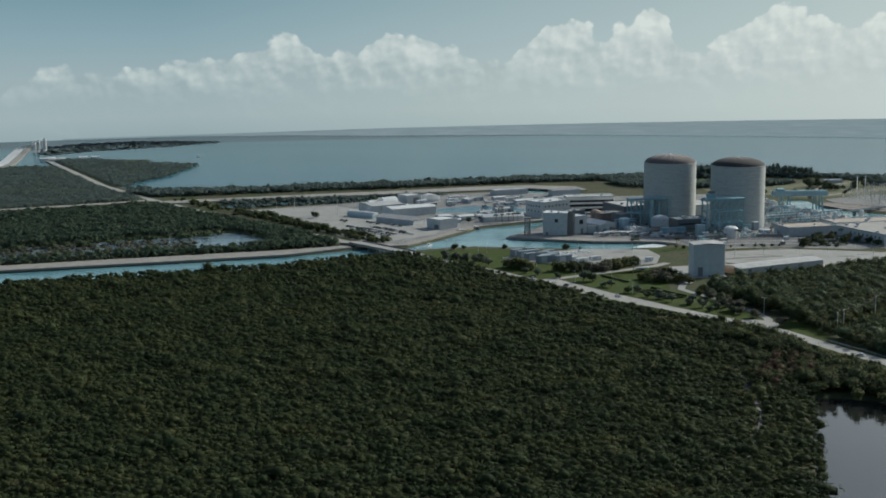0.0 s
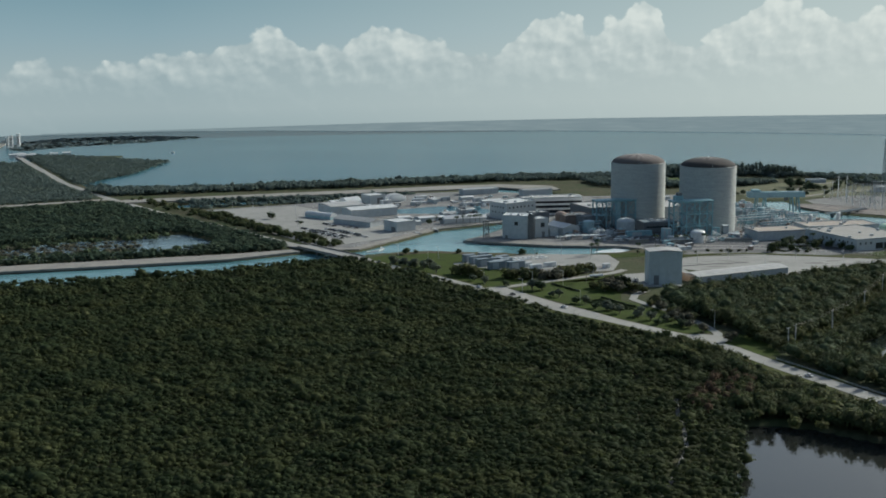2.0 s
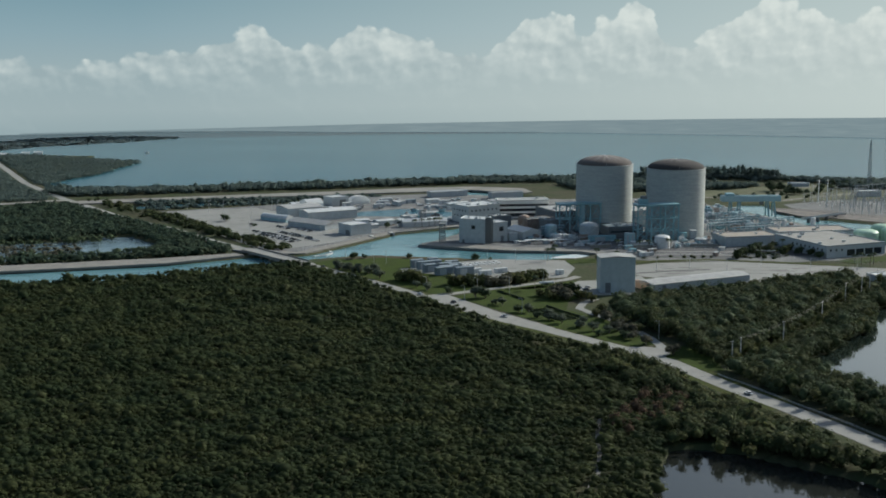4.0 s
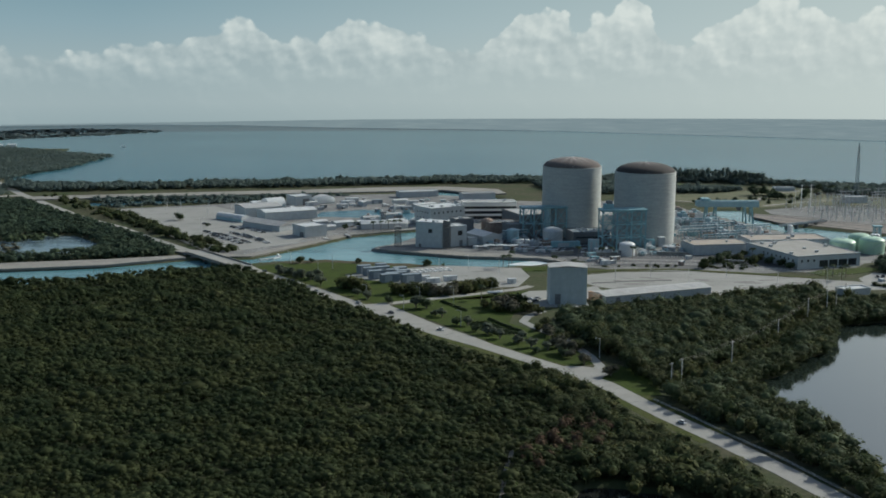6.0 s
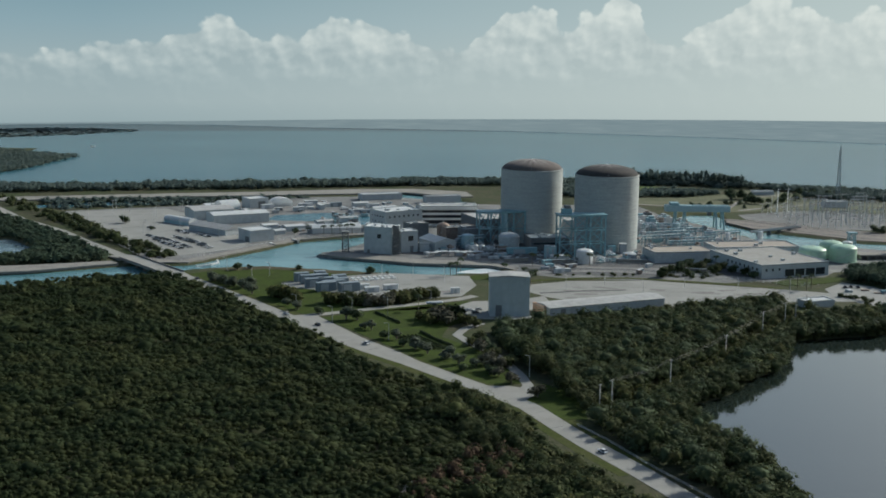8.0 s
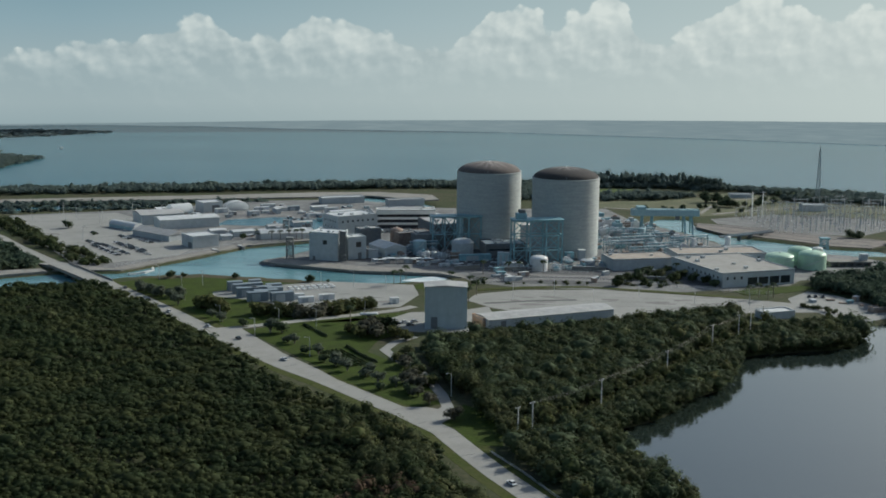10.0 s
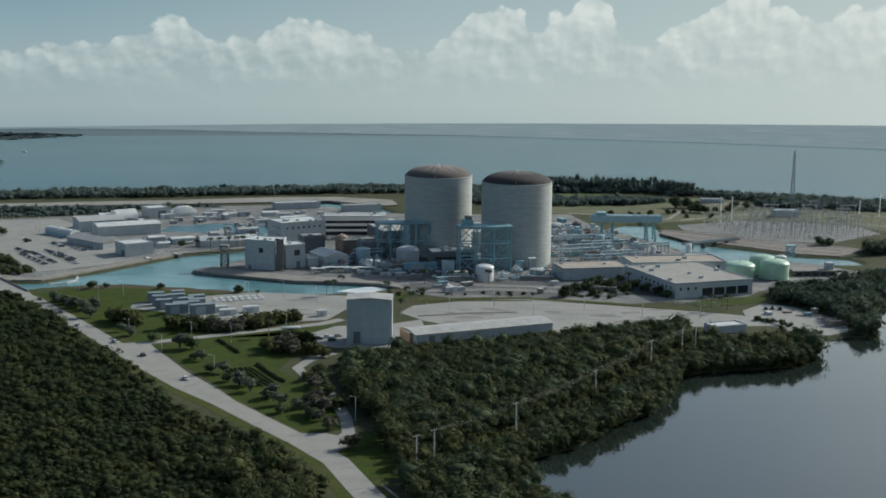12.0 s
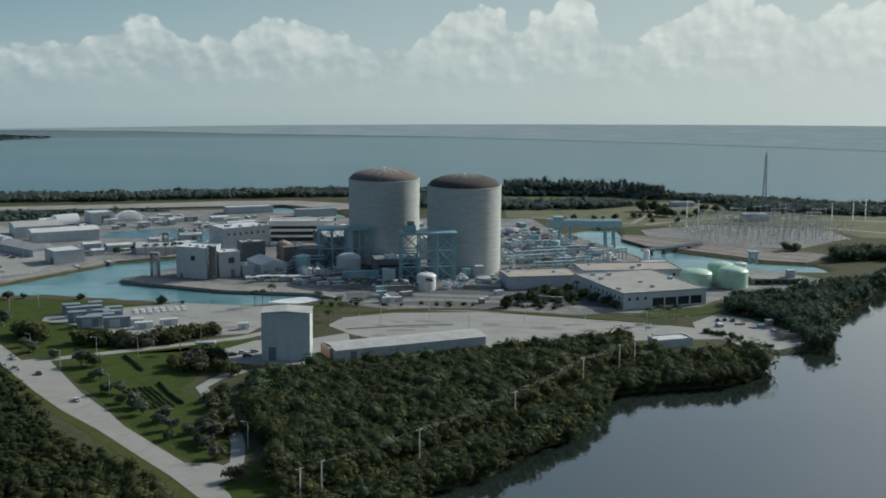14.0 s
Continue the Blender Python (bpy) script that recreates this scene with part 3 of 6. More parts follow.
DIKE_SCRUB = [(-408, -66), (-352, -80), (-393, -97), (-453, -112), (-530, -131), (-640, -162), (-640, -150), (-530, -120), (-459, -98), (-416, -76)]
MARSH_SCRUB = [(-700, -150), (-640, -70), (-560, -46), (-500, -34), (-470, -40), (-470, -92), (-530, -110), (-640, -142)]
COAST_WOOD = [(-860, 150), (-705, 190), (-643, 216), (-585, 243), (-578, 262), (-658, 400), (-772, 645), (-835, 640), (-846, 500)]
PENINSULA = [(-630, 355), (-618, 436), (-592, 520), (-580, 658), (-607, 664), (-718, 736), (-786, 762), (-820, 780), (-752, 640), (-652, 390)]
SHORE_LINE = [(-610, 340), (-537, 332), (-449, 336), (-399, 356), (-334, 363), (-272, 383), (-169, 407), (-118, 413), (0, 427), (60, 435), (106, 435), (162, 430), (205, 404), (240, 380), (290, 366), (330, 350), (360, 342), (430, 324), (560, 304), (800, 285), (800, 255), (560, 274), (420, 296), (360, 316), (300, 334), (240, 349), (200, 372), (150, 395), (60, 394), (0, 388), (-60, 380), (-118, 376), (-169, 366), (-244, 346), (-334, 324), (-399, 314), (-479, 294), (-560, 274), (-600, 300)]
MEADOW_WOOD = [(-60, 362), (-20, 380), (40, 382), (40, 340), (75, 331), (114, 346), (160, 330), (130, 306), (80, 296), (40, 291), (0, 292), (-40, 306)]
FAR_RIGHT_WOOD = [(235, 302), (330, 278), (420, 264), (600, 252), (620, 280), (420, 318), (340, 332), (270, 345)]
BAY_WOOD = [(150, -92), (187, -82), (210, -64), (240, -42), (300, 6), (420, 55), (424, 34), (300, -16), (253, -58), (227, -99), (193, -155), (186, -182), (176, -209), (166, -208), (163, -192), (162, -160), (150, -136), (140, -128), (146, -104)]
BAY_WOOD_FAR = [(252, 40), (330, 55), (420, 70), (430, 100), (330, 92), (256, 66)]
LOT_HEDGE = [(-452, 128), (-428, 92), (-350, -30), (-322, -74), (-314, -66), (-306, -56), (-335, -22), (-420, 104), (-440, 140)]
CHANNEL_SCRUB = [(-490, 222), (-438, 240), (-376, 249), (-300, 257), (-250, 272), (-250, 262), (-300, 248), (-340, 232), (-376, 228), (-438, 220), (-478, 200)]
LOT_SCRUB = [(-470, 176), (-428, 192), (-371, 212), (-330, 218), (-330, 208), (-371, 198), (-428, 178), (-465, 164)]

LINE = [(-57, -416, 12.5), (-51, -409, 12.5), (-20.5, -377, 13), (15, -329, 13), (47, -274, 12.5), (66, -248, 12), (74, -240, 12), (84, -226, 12)]
SIDE_ROAD = [(-860, 125), (-705, 184), (-643, 210), (-585, 237), (-562, 252)]
FAR_COAST = [(-840, 848), (-797, 912), (-719, 967), (-656, 1029), (-606, 1071), (-617, 1118), (-755, 1140), (-845, 1100), (-885, 1035), (-880, 940)]
# spit crowns take the palest leaf colour, with haze painted in
woods("far_coast_wood", [FAR_COAST], [], 9.0, 6.0, 2.4, M_LEAF_PALE_HAZE, "low far wooded spit across the lagoon", 19, 14, 0.34)
BROWN_SCRUB = [(-112, -478), (-100, -470), (-92, -485), (-100, -505), (-118, -520), (-128, -540), (-136, -530), (-124, -500)]
woods("dead_scrub", [BROWN_SCRUB], [], 7.0, 1.9, 6.4, mat("dead_leaves", (0.07, 0.05, 0.034), (0.11, 0.078, 0.052), 3.0, 0.9, bump=0, island=0.3, spec=0.05, through_light=0.3), "reddish brown dying shrubs in the mangrove edge", 23, 40, 0.22)
THICKET = [(-119, -386), (-104, -404), (-88, -436), (-87, -460), (-82, -474), (-74, -486), (-60, -514), (-48, -544), (-78, -560), (-108, -552), (-112, -520), (-104, -480), (-118, -440), (-134, -404)]
woods("edge_thicket", [THICKET], [POND], 6.5, 2.7, 6.2, M_LEAF_MID, "taller mixed green trees at the road edge", 43, 80, 0.15, over=2.5)
POND_EDGE = [(-106, -530), (-92, -500), (-78, -496), (-66, -516), (-56, -534), (-48, -556), (-36, -574), (-22, -604), (-8, -644), (4, -690), (-8, -690), (-24, -640), (-36, -592), (-52, -570), (-64, -560), (-76, -548), (-90, -537)]
woods("pond_edge_wood", [POND_EDGE], [POND], 3.8, 2.6, 7.2, M_LEAF_MID, "dark green wood between pond and road", 47, 50, 0.2, over=2.5)
EDGE_TREES = [(-110, -440), (-97, -436), (-89, -450), (-90, -466), (-104, -470), (-114, -456)]
woods("edge_trees", [EDGE_TREES], [], 5.0, 2.9, 7.6, M_LEAF_MID, "tall leafy trees at the bend of the road", 49, 90, 0.14)
woods("olive_thicket", [THICKET, POND_EDGE], [], 10.0, 2.5, 6.4, M_OLIVE, "olive and brown shrubs at the road edge", 45, 60, 0.2)
TRAIL = [(-133, -496), (-138, -524), (-140, -545), (-144, -568), (-150, -584), (-156, -600), (-165, -620)]
woods("mangrove_wood", [NEAR_WOOD], [POND], 3.0, 1.95, 4.8, M_LEAF, "dense dark green mangrove wood with a lumpy canopy", 3, 26, 0.16, tall=(0.5, 0.9), over=5.0, stretch=(-720, -340), lumps=0.7, uneven=0.42, lines=[(TRAIL, 1.9)])
woods("far_mangrove_wood", [NEAR_WOOD], [], 4.0, 2.5, 5.0, M_LEAF, "dark green mangrove wood reaching to the canal", 3, 22, 0.2, tall=(0.5, 0.85), stretch=(-340, 0), lumps=0.7, uneven=0.42)
CORRIDOR = [(x, y) for x, y, h in LINE]
HOUSE_GAP = [(70, -196), (96, -182), (122, -180), (126, -218), (98, -236), (78, -224)]   # clearing round the boat house
woods("shore_wood", [RIGHT_WOOD], [BAY, HOUSE_GAP], 3.7, 2.2, 5.6, M_LEAF_MID, "dense dark green wood along the bay shore", 5, 60, 0.16, lines=[(CORRIDOR, 5.0)], over=4.5)
woods("shore_trees", [RIGHT_WOOD], [BAY, HOUSE_GAP], 12.5, 4.0, 7.6, M_LEAF_DARK, "taller dark trees standing out of the shore wood", 6, 110, 0.12, lines=[(CORRIDOR, 8.0)], over=3.0)
woods("olive_scrub", [strip(CORRIDOR, 13)], [BAY], 3.2, 1.6, 2.4, M_OLIVE, "low olive scrub kept short under the wires", 35, 34, 0.26)
woods("olive_trees", [RIGHT_WOOD], [BAY, HOUSE_GAP], 19.0, 3.0, 6.6, M_OLIVE, "olive yellow shrubs scattered in the shore wood", 37, 60, 0.2, over=2.5)
woods("waterline_mangrove", [strip(BAY[:15], 5.5), strip(BAY[17:25], 3.5), strip(BAY[31:] + BAY[:1], 5.5)], [], 2.4, 1.9, 2.0, M_LEAF, "low dark mangrove hanging over the edge of the bay", 53, 40, 0.18)
woods("dock_hedge", [strip([(119, -172), (128, -181), (134, -190)], 3.6), strip([(133, -203), (146, -203)], 4)], [], 2.0, 1.3, 2.3, M_LEAF_MID, "dark clipped hedge along the edge of the dock", 57, 40, 0.2)
woods("lane_trees", [strip([(-68, -394), (-69, -371), (-79, -343), (-88, -320)], 7)], [], 4.6, 3.2, 9.0, M_LEAF_MID, "tall leafy trees shading the narrow drive", 59, 90, 0.14)
woods("olive_mangrove", [NEAR_WOOD], [POND], 30.0, 2.4, 5.6, M_LEAF_MID, "paler shrubs scattered in the mangrove wood", 39, 40, 0.24)
woods("canal_wood", [LEFT_WOOD, DIKE_SCRUB], [MARSH], 4.2, 2.6, 4.8, M_LEAF_HAZE, "dark green wood between canal and coast road", 7, 22, 0.45, core=False, lines=[(SIDE_ROAD, 42)])
woods("marsh_scrub", [MARSH_SCRUB], [], 7.5, 2.6, 2.2, M_SCRUB, "grey-green scrub standing in the flooded marsh", 8, 22, 0.34)
woods("coast_wood", [COAST_WOOD, PENINSULA], [], 4.6, 2.8, 3.6, M_LEAF_FAR_HAZE, "flat dark green mangrove along the coast", 9, 18, 0.4, core=False, lines=[(SIDE_ROAD, 9), (ROAD_NORTH, 9)])
woods("lagoon_wood", [SHORE_LINE, MEADOW_WOOD, FAR_RIGHT_WOOD], [], 4.8, 2.9, 5.6, M_LEAF_FAR_HAZE, "dark tree belt along the lagoon shore", 11, 26, 0.26)
woods("bay_wood", [BAY_WOOD, BAY_WOOD_FAR], [BAY], 4.8, 3.3, 7.0, M_LEAF_HAZE, "dark green trees overhanging the bay", 13, 50, 0.19, over=1.0)
woods("car_park_trees", [LOT_HEDGE], [], 7.5, 3.0, 5.0, M_LEAF_MID, "row of dark green trees beside the car park", 15, 36, 0.27)
woods("channel_scrub", [CHANNEL_SCRUB, LOT_SCRUB], [], 6.0, 3.2, 4.0, M_LEAF_FAR_HAZE, "low dark scrub along a drainage channel", 17, 22, 0.32)

ROAD_TREES = [(-374, 6), (-408, 54), (-458, 116), (-540, 240), (-526, 246), (-446, 130), (-396, 62), (-362, 12)]
woods("roadside_trees", [ROAD_TREES], [], 9.0, 2.9, 4.2, M_LEAF_MID, "loose row of small trees beside the coast road", 27, 36, 0.27)
woods("marsh_trees", [[(-560, -40), (-538, -22), (-488, -14), (-478, 6), (-450, 8), (-470, -26), (-520, -40), (-600, -70), (-660, -100), (-650, -80)], [(-640, -140), (-530, -108), (-460, -88), (-420, -64), (-430, -58), (-470, -76), (-540, -96), (-640, -126)]], [], 9.5, 3.2, 4.0, M_LEAF_DARK, "dark mangrove clumps standing in the marsh", 31, 30, 0.3)
woods("plant_shrubs", [strip([(-66, -118), (-30, -112), (10, -112), (50, -120)], 7), [(10, -114), (66, -116), (62, -80), (46, -72), (34, -100)], strip([(-84, -112), (-66, -116), (-60, -96)], 10)], [], 7.5, 1.9, 2.6, M_LEAF_MID, "scattered dark shrubs before the plant", 41, 40, 0.25)
woods("pine_wood", [[(40, 396), (60, 400), (106, 402), (156, 398), (196, 376), (196, 396), (160, 420), (106, 428), (50, 424)]], [], 4.5, 2.2, 11.0, M_LEAF_FAR_HAZE, "tall dark pines behind the meadow", 33, 30, 0.28, tall=(1.3, 1.9))

# ---------------------------------------------------------------- roads and open ground
ROAD_BAND = strip(ROAD, 9.8)
slab("road", ROAD_BAND, 0.12, M_ROAD, 0.4, "pale worn two-lane asphalt road", "road")
slab("road_beyond", strip(ROAD_NORTH, 8), 0.12, M_ROAD, 0.4, "pale straight coast road running on beyond the bridge", "road")
slab("side_road", strip([(-860, 125), (-705, 184), (-643, 210), (-585, 237), (-562, 252)], 13), 0.1, M_SAND, 0.3, "pale sandy side road to the coast", "road")
slab("verge", strip(ROAD[5:], 19), 0.05, mat("verge_grass", (0.034, 0.049, 0.01), (0.06, 0.072, 0.02), 1.6, 0.95, stain=(0.08, 0.075, 0.035), stain_size=7, spec=0.08, amount=0.6), 0.2, "olive green grass verge beside the road", "grass")
slab("trail", strip(TRAIL, 1.7), 0.06, M_SAND, 0.2, "narrow sandy trail through the mangrove", "path")
slab("lawn", [(-188, -244), (-176, -236), (-134, -214), (-108, -212), (-100, -240), (-118, -262), (-122, -286), (-104, -312), (-88, -350), (-84, -372), (-98, -376), (-108, -366), (-130, -336), (-139, -320), (-159, -290)], 0.08, M_LAWN, 0.2, "sunlit green lawn sloping beside the road", "lawn")
slab("canal_lawn", [(-284, -122), (-262, -100), (-240, -92), (-200, -104), (-157, -116), (-120, -122), (-84, -112), (-64, -118), (-78, -128), (-110, -134), (-158, -142), (-190, -160), (-182, -192), (-140, -212), (-104, -196), (-102, -204), (-134, -222), (-176, -231), (-198, -238), (-226, -200)], 0.08, M_LAWN, 0.2, "green lawn along the canal bank", "lawn")
slab("bare_bank", [(-270, -106), (-262, -100), (-240, -92), (-200, -103), (-157, -115), (-120, -121), (-100, -116), (-104, -122), (-122, -127), (-157, -123), (-200, -113), (-238, -103), (-258, -110)], 0.1, mat("bare_brown_earth", (0.06, 0.052, 0.036), (0.095, 0.08, 0.055), 1.5, 0.95, stain=(0.05, 0.06, 0.022), stain_size=6, amount=0.7, spec=0.08), 0.2, "bare brown strip of earth along the canal", "earth")
slab("yard", [(-196, -130), (-158, -112), (-104, -120), (-100, -150), (-110, -184), (-130, -190), (-176, -186), (-196, -170), (-220, -160), (-222, -148)], 0.11, M_LOT, 0.3, "pale gravel storage yard beside the canal", "yard")
slab("turn_lane", [(-192, -236), (-189, -243), (-162, -291), (-142, -320), (-132, -337), (-136, -336), (-156, -312), (-175, -286), (-200, -250), (-204, -240)], 0.13, M_ROAD, 0.3, "pale asphalt turning lane beside the road", "road")
slab("corner_lawn", [(-87, -402), (-80, -389), (-77, -372), (-66, -384), (-62, -408), (-63, -426), (-74, -424)], 0.085, M_LAWN, 0.2, "small green lawn at the road corner", "lawn")
slab("junction", [(-101, -377), (-92, -377), (-86, -380), (-81, -386), (-82, -391), (-86, -398), (-92, -392)], 0.13, M_ROAD, 0.3, "pale asphalt road junction", "road")
slab("side_drive", strip([(-89, -390), (-83.5, -376), (-86, -358), (-91, -338), (-97, -318), (-108, -297), (-114, -282), (-110, -268), (-100, -254)], 5), 0.1, M_LOT, 0.3, "narrow pale drive under trees", "road")
slab("gate_drive", strip([(-200, -242), (-188, -236), (-170, -226), (-150, -215), (-130, -204), (-112, -193), (-102, -182)], 6), 0.14, M_ROAD, 0.3, "narrow pale drive to the storage yard", "road")
slab("block_yard", [(-120, -222), (-104, -198), (-76, -192), (-60, -180), (-56, -216), (-72, -220), (-72, -244), (-98, -244), (-112, -240)], 0.1, M_LOT, 0.3, "pale concrete yard round the storage block", "yard")
slab("plant_pad", [(-205, -36), (-190, -50), (-140, -70), (-85, -76), (-64, -112), (-40, -124), (60, -134), (130, -110), (142, -92), (190, -80), (210, -56), (232, -34), (204, 2), (190, 8), (158, -14), (126, 26), (108, 90), (74, 160), (60, 240), (-60, 230), (-92, 234), (-132, 262), (-180, 284), (-260, 268), (-330, 215), (-370, 192), (-450, 158), (-415, 85), (-330, -62), (-300, -78), (-266, -28), (-234, 22), (-200, 42), (-152, 70), (-134, 60), (-166, 26), (-198, -30)], 0.06, M_PAD, 0.3, "grey gravel and concrete ground of the plant", "ground")
slab("parking_lot", [(-446, 154), (-364, 180), (-300, 100), (-262, 30), (-268, -24), (-308, -58), (-330, -36), (-425, 97)], 0.12, M_LOT, 0.3, "wide pale car park with faded bays", "car park")
slab("empty_lot", [(-72, -164), (-66, -146), (-40, -133), (10, -129), (52, -141), (95, -154), (125, -166), (135, -186), (92, -190), (60, -194), (11, -208), (-36, -200), (-58, -184)], 0.12, M_LOT, 0.3, "wide empty pale asphalt lot", "car park")
slab("lot_drain", strip([(-62, -172), (-30, -163), (-8, -160)], 3.2), 0.15, mat("dark_asphalt", (0.05, 0.05, 0.05), (0.08, 0.08, 0.078), 1.5), 0.3, "dark tarred patch on the empty lot", "asphalt")
slab("lot_kerb", strip([(-66, -134), (-36, -124), (0, -121), (48, -134), (92, -150)], 5), 0.2, bpy.data.materials["verge_grass"], 0.4, "low grass strip behind the lot", "grass")
slab("levee", [(-560, 205), (-388, 252), (-297, 271), (-203, 294), (-155, 308), (-104, 276), (-90, 284), (-97, 318), (-150, 336), (-210, 328), (-297, 300), (-388, 277), (-545, 234)], 1.2, M_SAND, 1.6, "long sandy grey levee with a track on top", "levee")
slab("canal_dike", [(-1200, -322), (-700, -182), (-530, -135), (-453, -116), (-393, -101), (-345, -83), (-338, -92), (-389, -123), (-447, -139), (-522, -157), (-700, -202), (-1200, -345)], 0.9, M_BANK, 1.6, "pale sandy dike along the canal", "dike")
slab("pool_bank", [(-300, -78), (-266, -28), (-234, 22), (-200, 42), (-152, 70), (-150, 62), (-196, 36), (-228, 16), (-260, -35), (-293, -84), (-336, -88), (-330, -66)], 0.7, M_BANK, 1.8, "grey stone-paved canal bank", "bank")
slab("headland_bank", [(-206, -40), (-198, -34), (-140, -62), (-88, -70), (-70, -90), (-74, -97), (-88, -84), (-140, -78), (-192, -57), (-208, -48)], 0.7, M_BANK, 1.8, "grey stone-paved bank round the headland", "bank")
for name, line, w in (("headland", [(-209, -46), (-192, -56), (-140, -77), (-89, -83), (-73, -96)], 2.6), ("pool", [(-294, -85), (-260, -36), (-228, 15), (-195, 35), (-150, 63)], 2.0)):
    slab("wet_stone_edge", strip(line, w), WATER_Z + 0.6, mat(name + "_wet_stone", (0.055, 0.054, 0.05), (0.1, 0.096, 0.088), 0.8, 0.7, bump=0.6, stain=(0.03, 0.035, 0.03), stain_size=3, amount=0.6), 1.0, "dark wet stone at the waterline", "bank")
slab("switchyard_pad", [(142, 180), (203, 212), (290, 190), (296, 145), (242, 94), (206, 98), (182, 122), (142, 152)], 0.14, M_PAD, 0.3, "grey gravel pad of the switchyard", "yard")
slab("dry_field", [(40, 246), (70, 240), (130, 196), (180, 208), (215, 222), (292, 196), (306, 150), (420, 130), (470, 220), (420, 262), (330, 277), (238, 300), (236, 342), (195, 366), (165, 330), (132, 306), (84, 296), (40, 291)], 0.07, M_DRY, 0.2, "dry yellowish grass field", "field")
for line, w in (([(150, 210), (190, 236), (240, 262), (300, 250), (380, 232)], 5), ([(140, 214), (160, 262), (190, 312), (230, 330)], 4), ([(292, 200), (330, 176), (420, 160)], 6), ([(60, 246), (100, 232), (140, 214)], 4)):
    slab("field_track", strip(line, w), 0.13, M_SAND, 0.1, "pale sandy track across the field", "track")
slab("meadow", [(42, 342), (44, 388), (105, 388), (114, 350), (75, 335)], 0.3, mat("meadow_grass", (0.07, 0.1, 0.035), (0.105, 0.135, 0.05), 4.0, 0.95, stain=(0.06, 0.08, 0.03), stain_size=20, spec=0.08, amount=0.6), 0.4, "pale green meadow among the trees", "field")
slab("discharge_bank", [(120, 132), (134, 98), (162, 80), (186, 60), (204, 42), (230, 34), (258, 62), (246, 76), (206, 97), (180, 120), (150, 142), (126, 152)], 0.5, mat("earth_bank", (0.15, 0.13, 0.115), (0.21, 0.185, 0.165), 2.0, 0.95, bump=0.4, stain=(0.1, 0.095, 0.085), stain_size=9, amount=0.8), 1.5, "bare brown earth bank of the discharge canal", "bank")
for line, w in (([(122, 148), (150, 134), (182, 112), (210, 88), (250, 70)], 5), ([(132, 122), (154, 102), (180, 80), (204, 56), (234, 44)], 3.5), ([(138, 138), (166, 116), (196, 86), (238, 60)], 2.5)):
    slab("bank_track", strip(line, w), 0.56, mat("track_gravel", (0.075, 0.075, 0.074), (0.11, 0.108, 0.104), 1.5, 0.95, stain=(0.16, 0.145, 0.13), stain_size=7, amount=0.6) if "track_gravel" not in bpy.data.materials else bpy.data.materials["track_gravel"], 0.1, "dark gravel track along the canal bank", "track")
slab("dock", [(121, -178), (131, -204), (148, -208), (161, -199), (168, -176), (150, -140), (136, -128), (118, -150), (116, -172)], 0.14, M_LOT, 1.8, "pale concrete dock apron on the bay", "dock")
slab("beach", [(-851, 640), (-842, 640), (-845, 708), (-868, 820), (-905, 996), (-916, 1046), (-926, 1046), (-915, 996), (-878, 820), (-856, 708)], 0.1, M_SAND, 1.8, "pale ocean beach", "beach")
slab("surf", [(-862, 640), (-851, 640), (-856, 708), (-878, 820), (-915, 996), (-926, 1046), (-938, 1046), (-930, 996), (-894, 820), (-872, 708)], WATER_Z + 0.6, M_TENT, 0.2, "white surf along the beach", "water")

slab("inner_basin", [(-268, 118), (-264, 146), (-224, 164), (-190, 152), (-160, 124), (-150, 98), (-172, 92), (-215, 112)], 0.11, M_LAGOON, 0.15, "grey-blue inner basin among the yards", "water")
slab("front_apron", [(-72, -60), (-20, -58), (24, -56), (60, -68), (84, -112), (8, -118), (-30, -112), (-66, -108)], 0.094, mat("old_asphalt", (0.055, 0.058, 0.06), (0.085, 0.088, 0.09), 1.5, 0.9, stain=(0.12, 0.121, 0.118), stain_size=8, amount=0.6), 0.2, "dark worn asphalt before the reactor buildings", "ground")
# apron colour is darker than the plant pad, with paler blotches
slab("dark_apron", [(-146, -36), (-100, -50), (-62, -58), (-30, -56), (-20, -24), (-60, 12), (-84, 30), (-140, 30)], 0.09, mat("blotched_apron", (0.035, 0.037, 0.04), (0.065, 0.067, 0.07), 2.0, 0.9, stain=(0.1, 0.1, 0.098), stain_size=7, amount=0.6), 0.2, "dark blotched concrete apron among the machinery", "ground")
for line, w in (([(-64, -104), (-20, -96), (40, -104), (84, -124), (120, -132)], 7), ([(-330, -30), (-268, 40), (-240, 70), (-190, 84), (-150, 96)], 6), ([(-250, 160), (-200, 190), (-130, 214), (-70, 226)], 7), ([(-262, 40), (-236, 110), (-256, 178), (-300, 226)], 6), ([(-84, -70), (-20, -84), (30, -88), (60, -60)], 6), ([(-180, 228), (-120, 160), (-90, 100)], 6)):
    slab("plant_road", strip(line, w), 0.1, mat("plant_asphalt", (0.13, 0.128, 0.124), (0.19, 0.186, 0.18), 1.5, 0.9, stain=(0.25, 0.24, 0.225), stain_size=9, amount=0.5) if "plant_asphalt" not in bpy.data.materials else bpy.data.materials["plant_asphalt"], 0.2, "dark grey asphalt plant road", "road")
for k in range(7):
    a, b = (-58 + k * 24, -136 - k * 1.5), (-46 + k * 22, -190 + k * 0.5)
    slab("lot_seam", strip([a, b], 0.3), 0.135, M_ROAD, 0.02, "dark tarred seam across the lot", "asphalt")
for k in range(4):
    slab("lot_seam", strip([(-60 + k * 6, -172 + k * 11), (20, -176 + k * 12), (104 - k * 6, -178 + k * 8)], 0.35), 0.14, M_PAD, 0.02, "dark tarred seam across the lot", "asphalt")
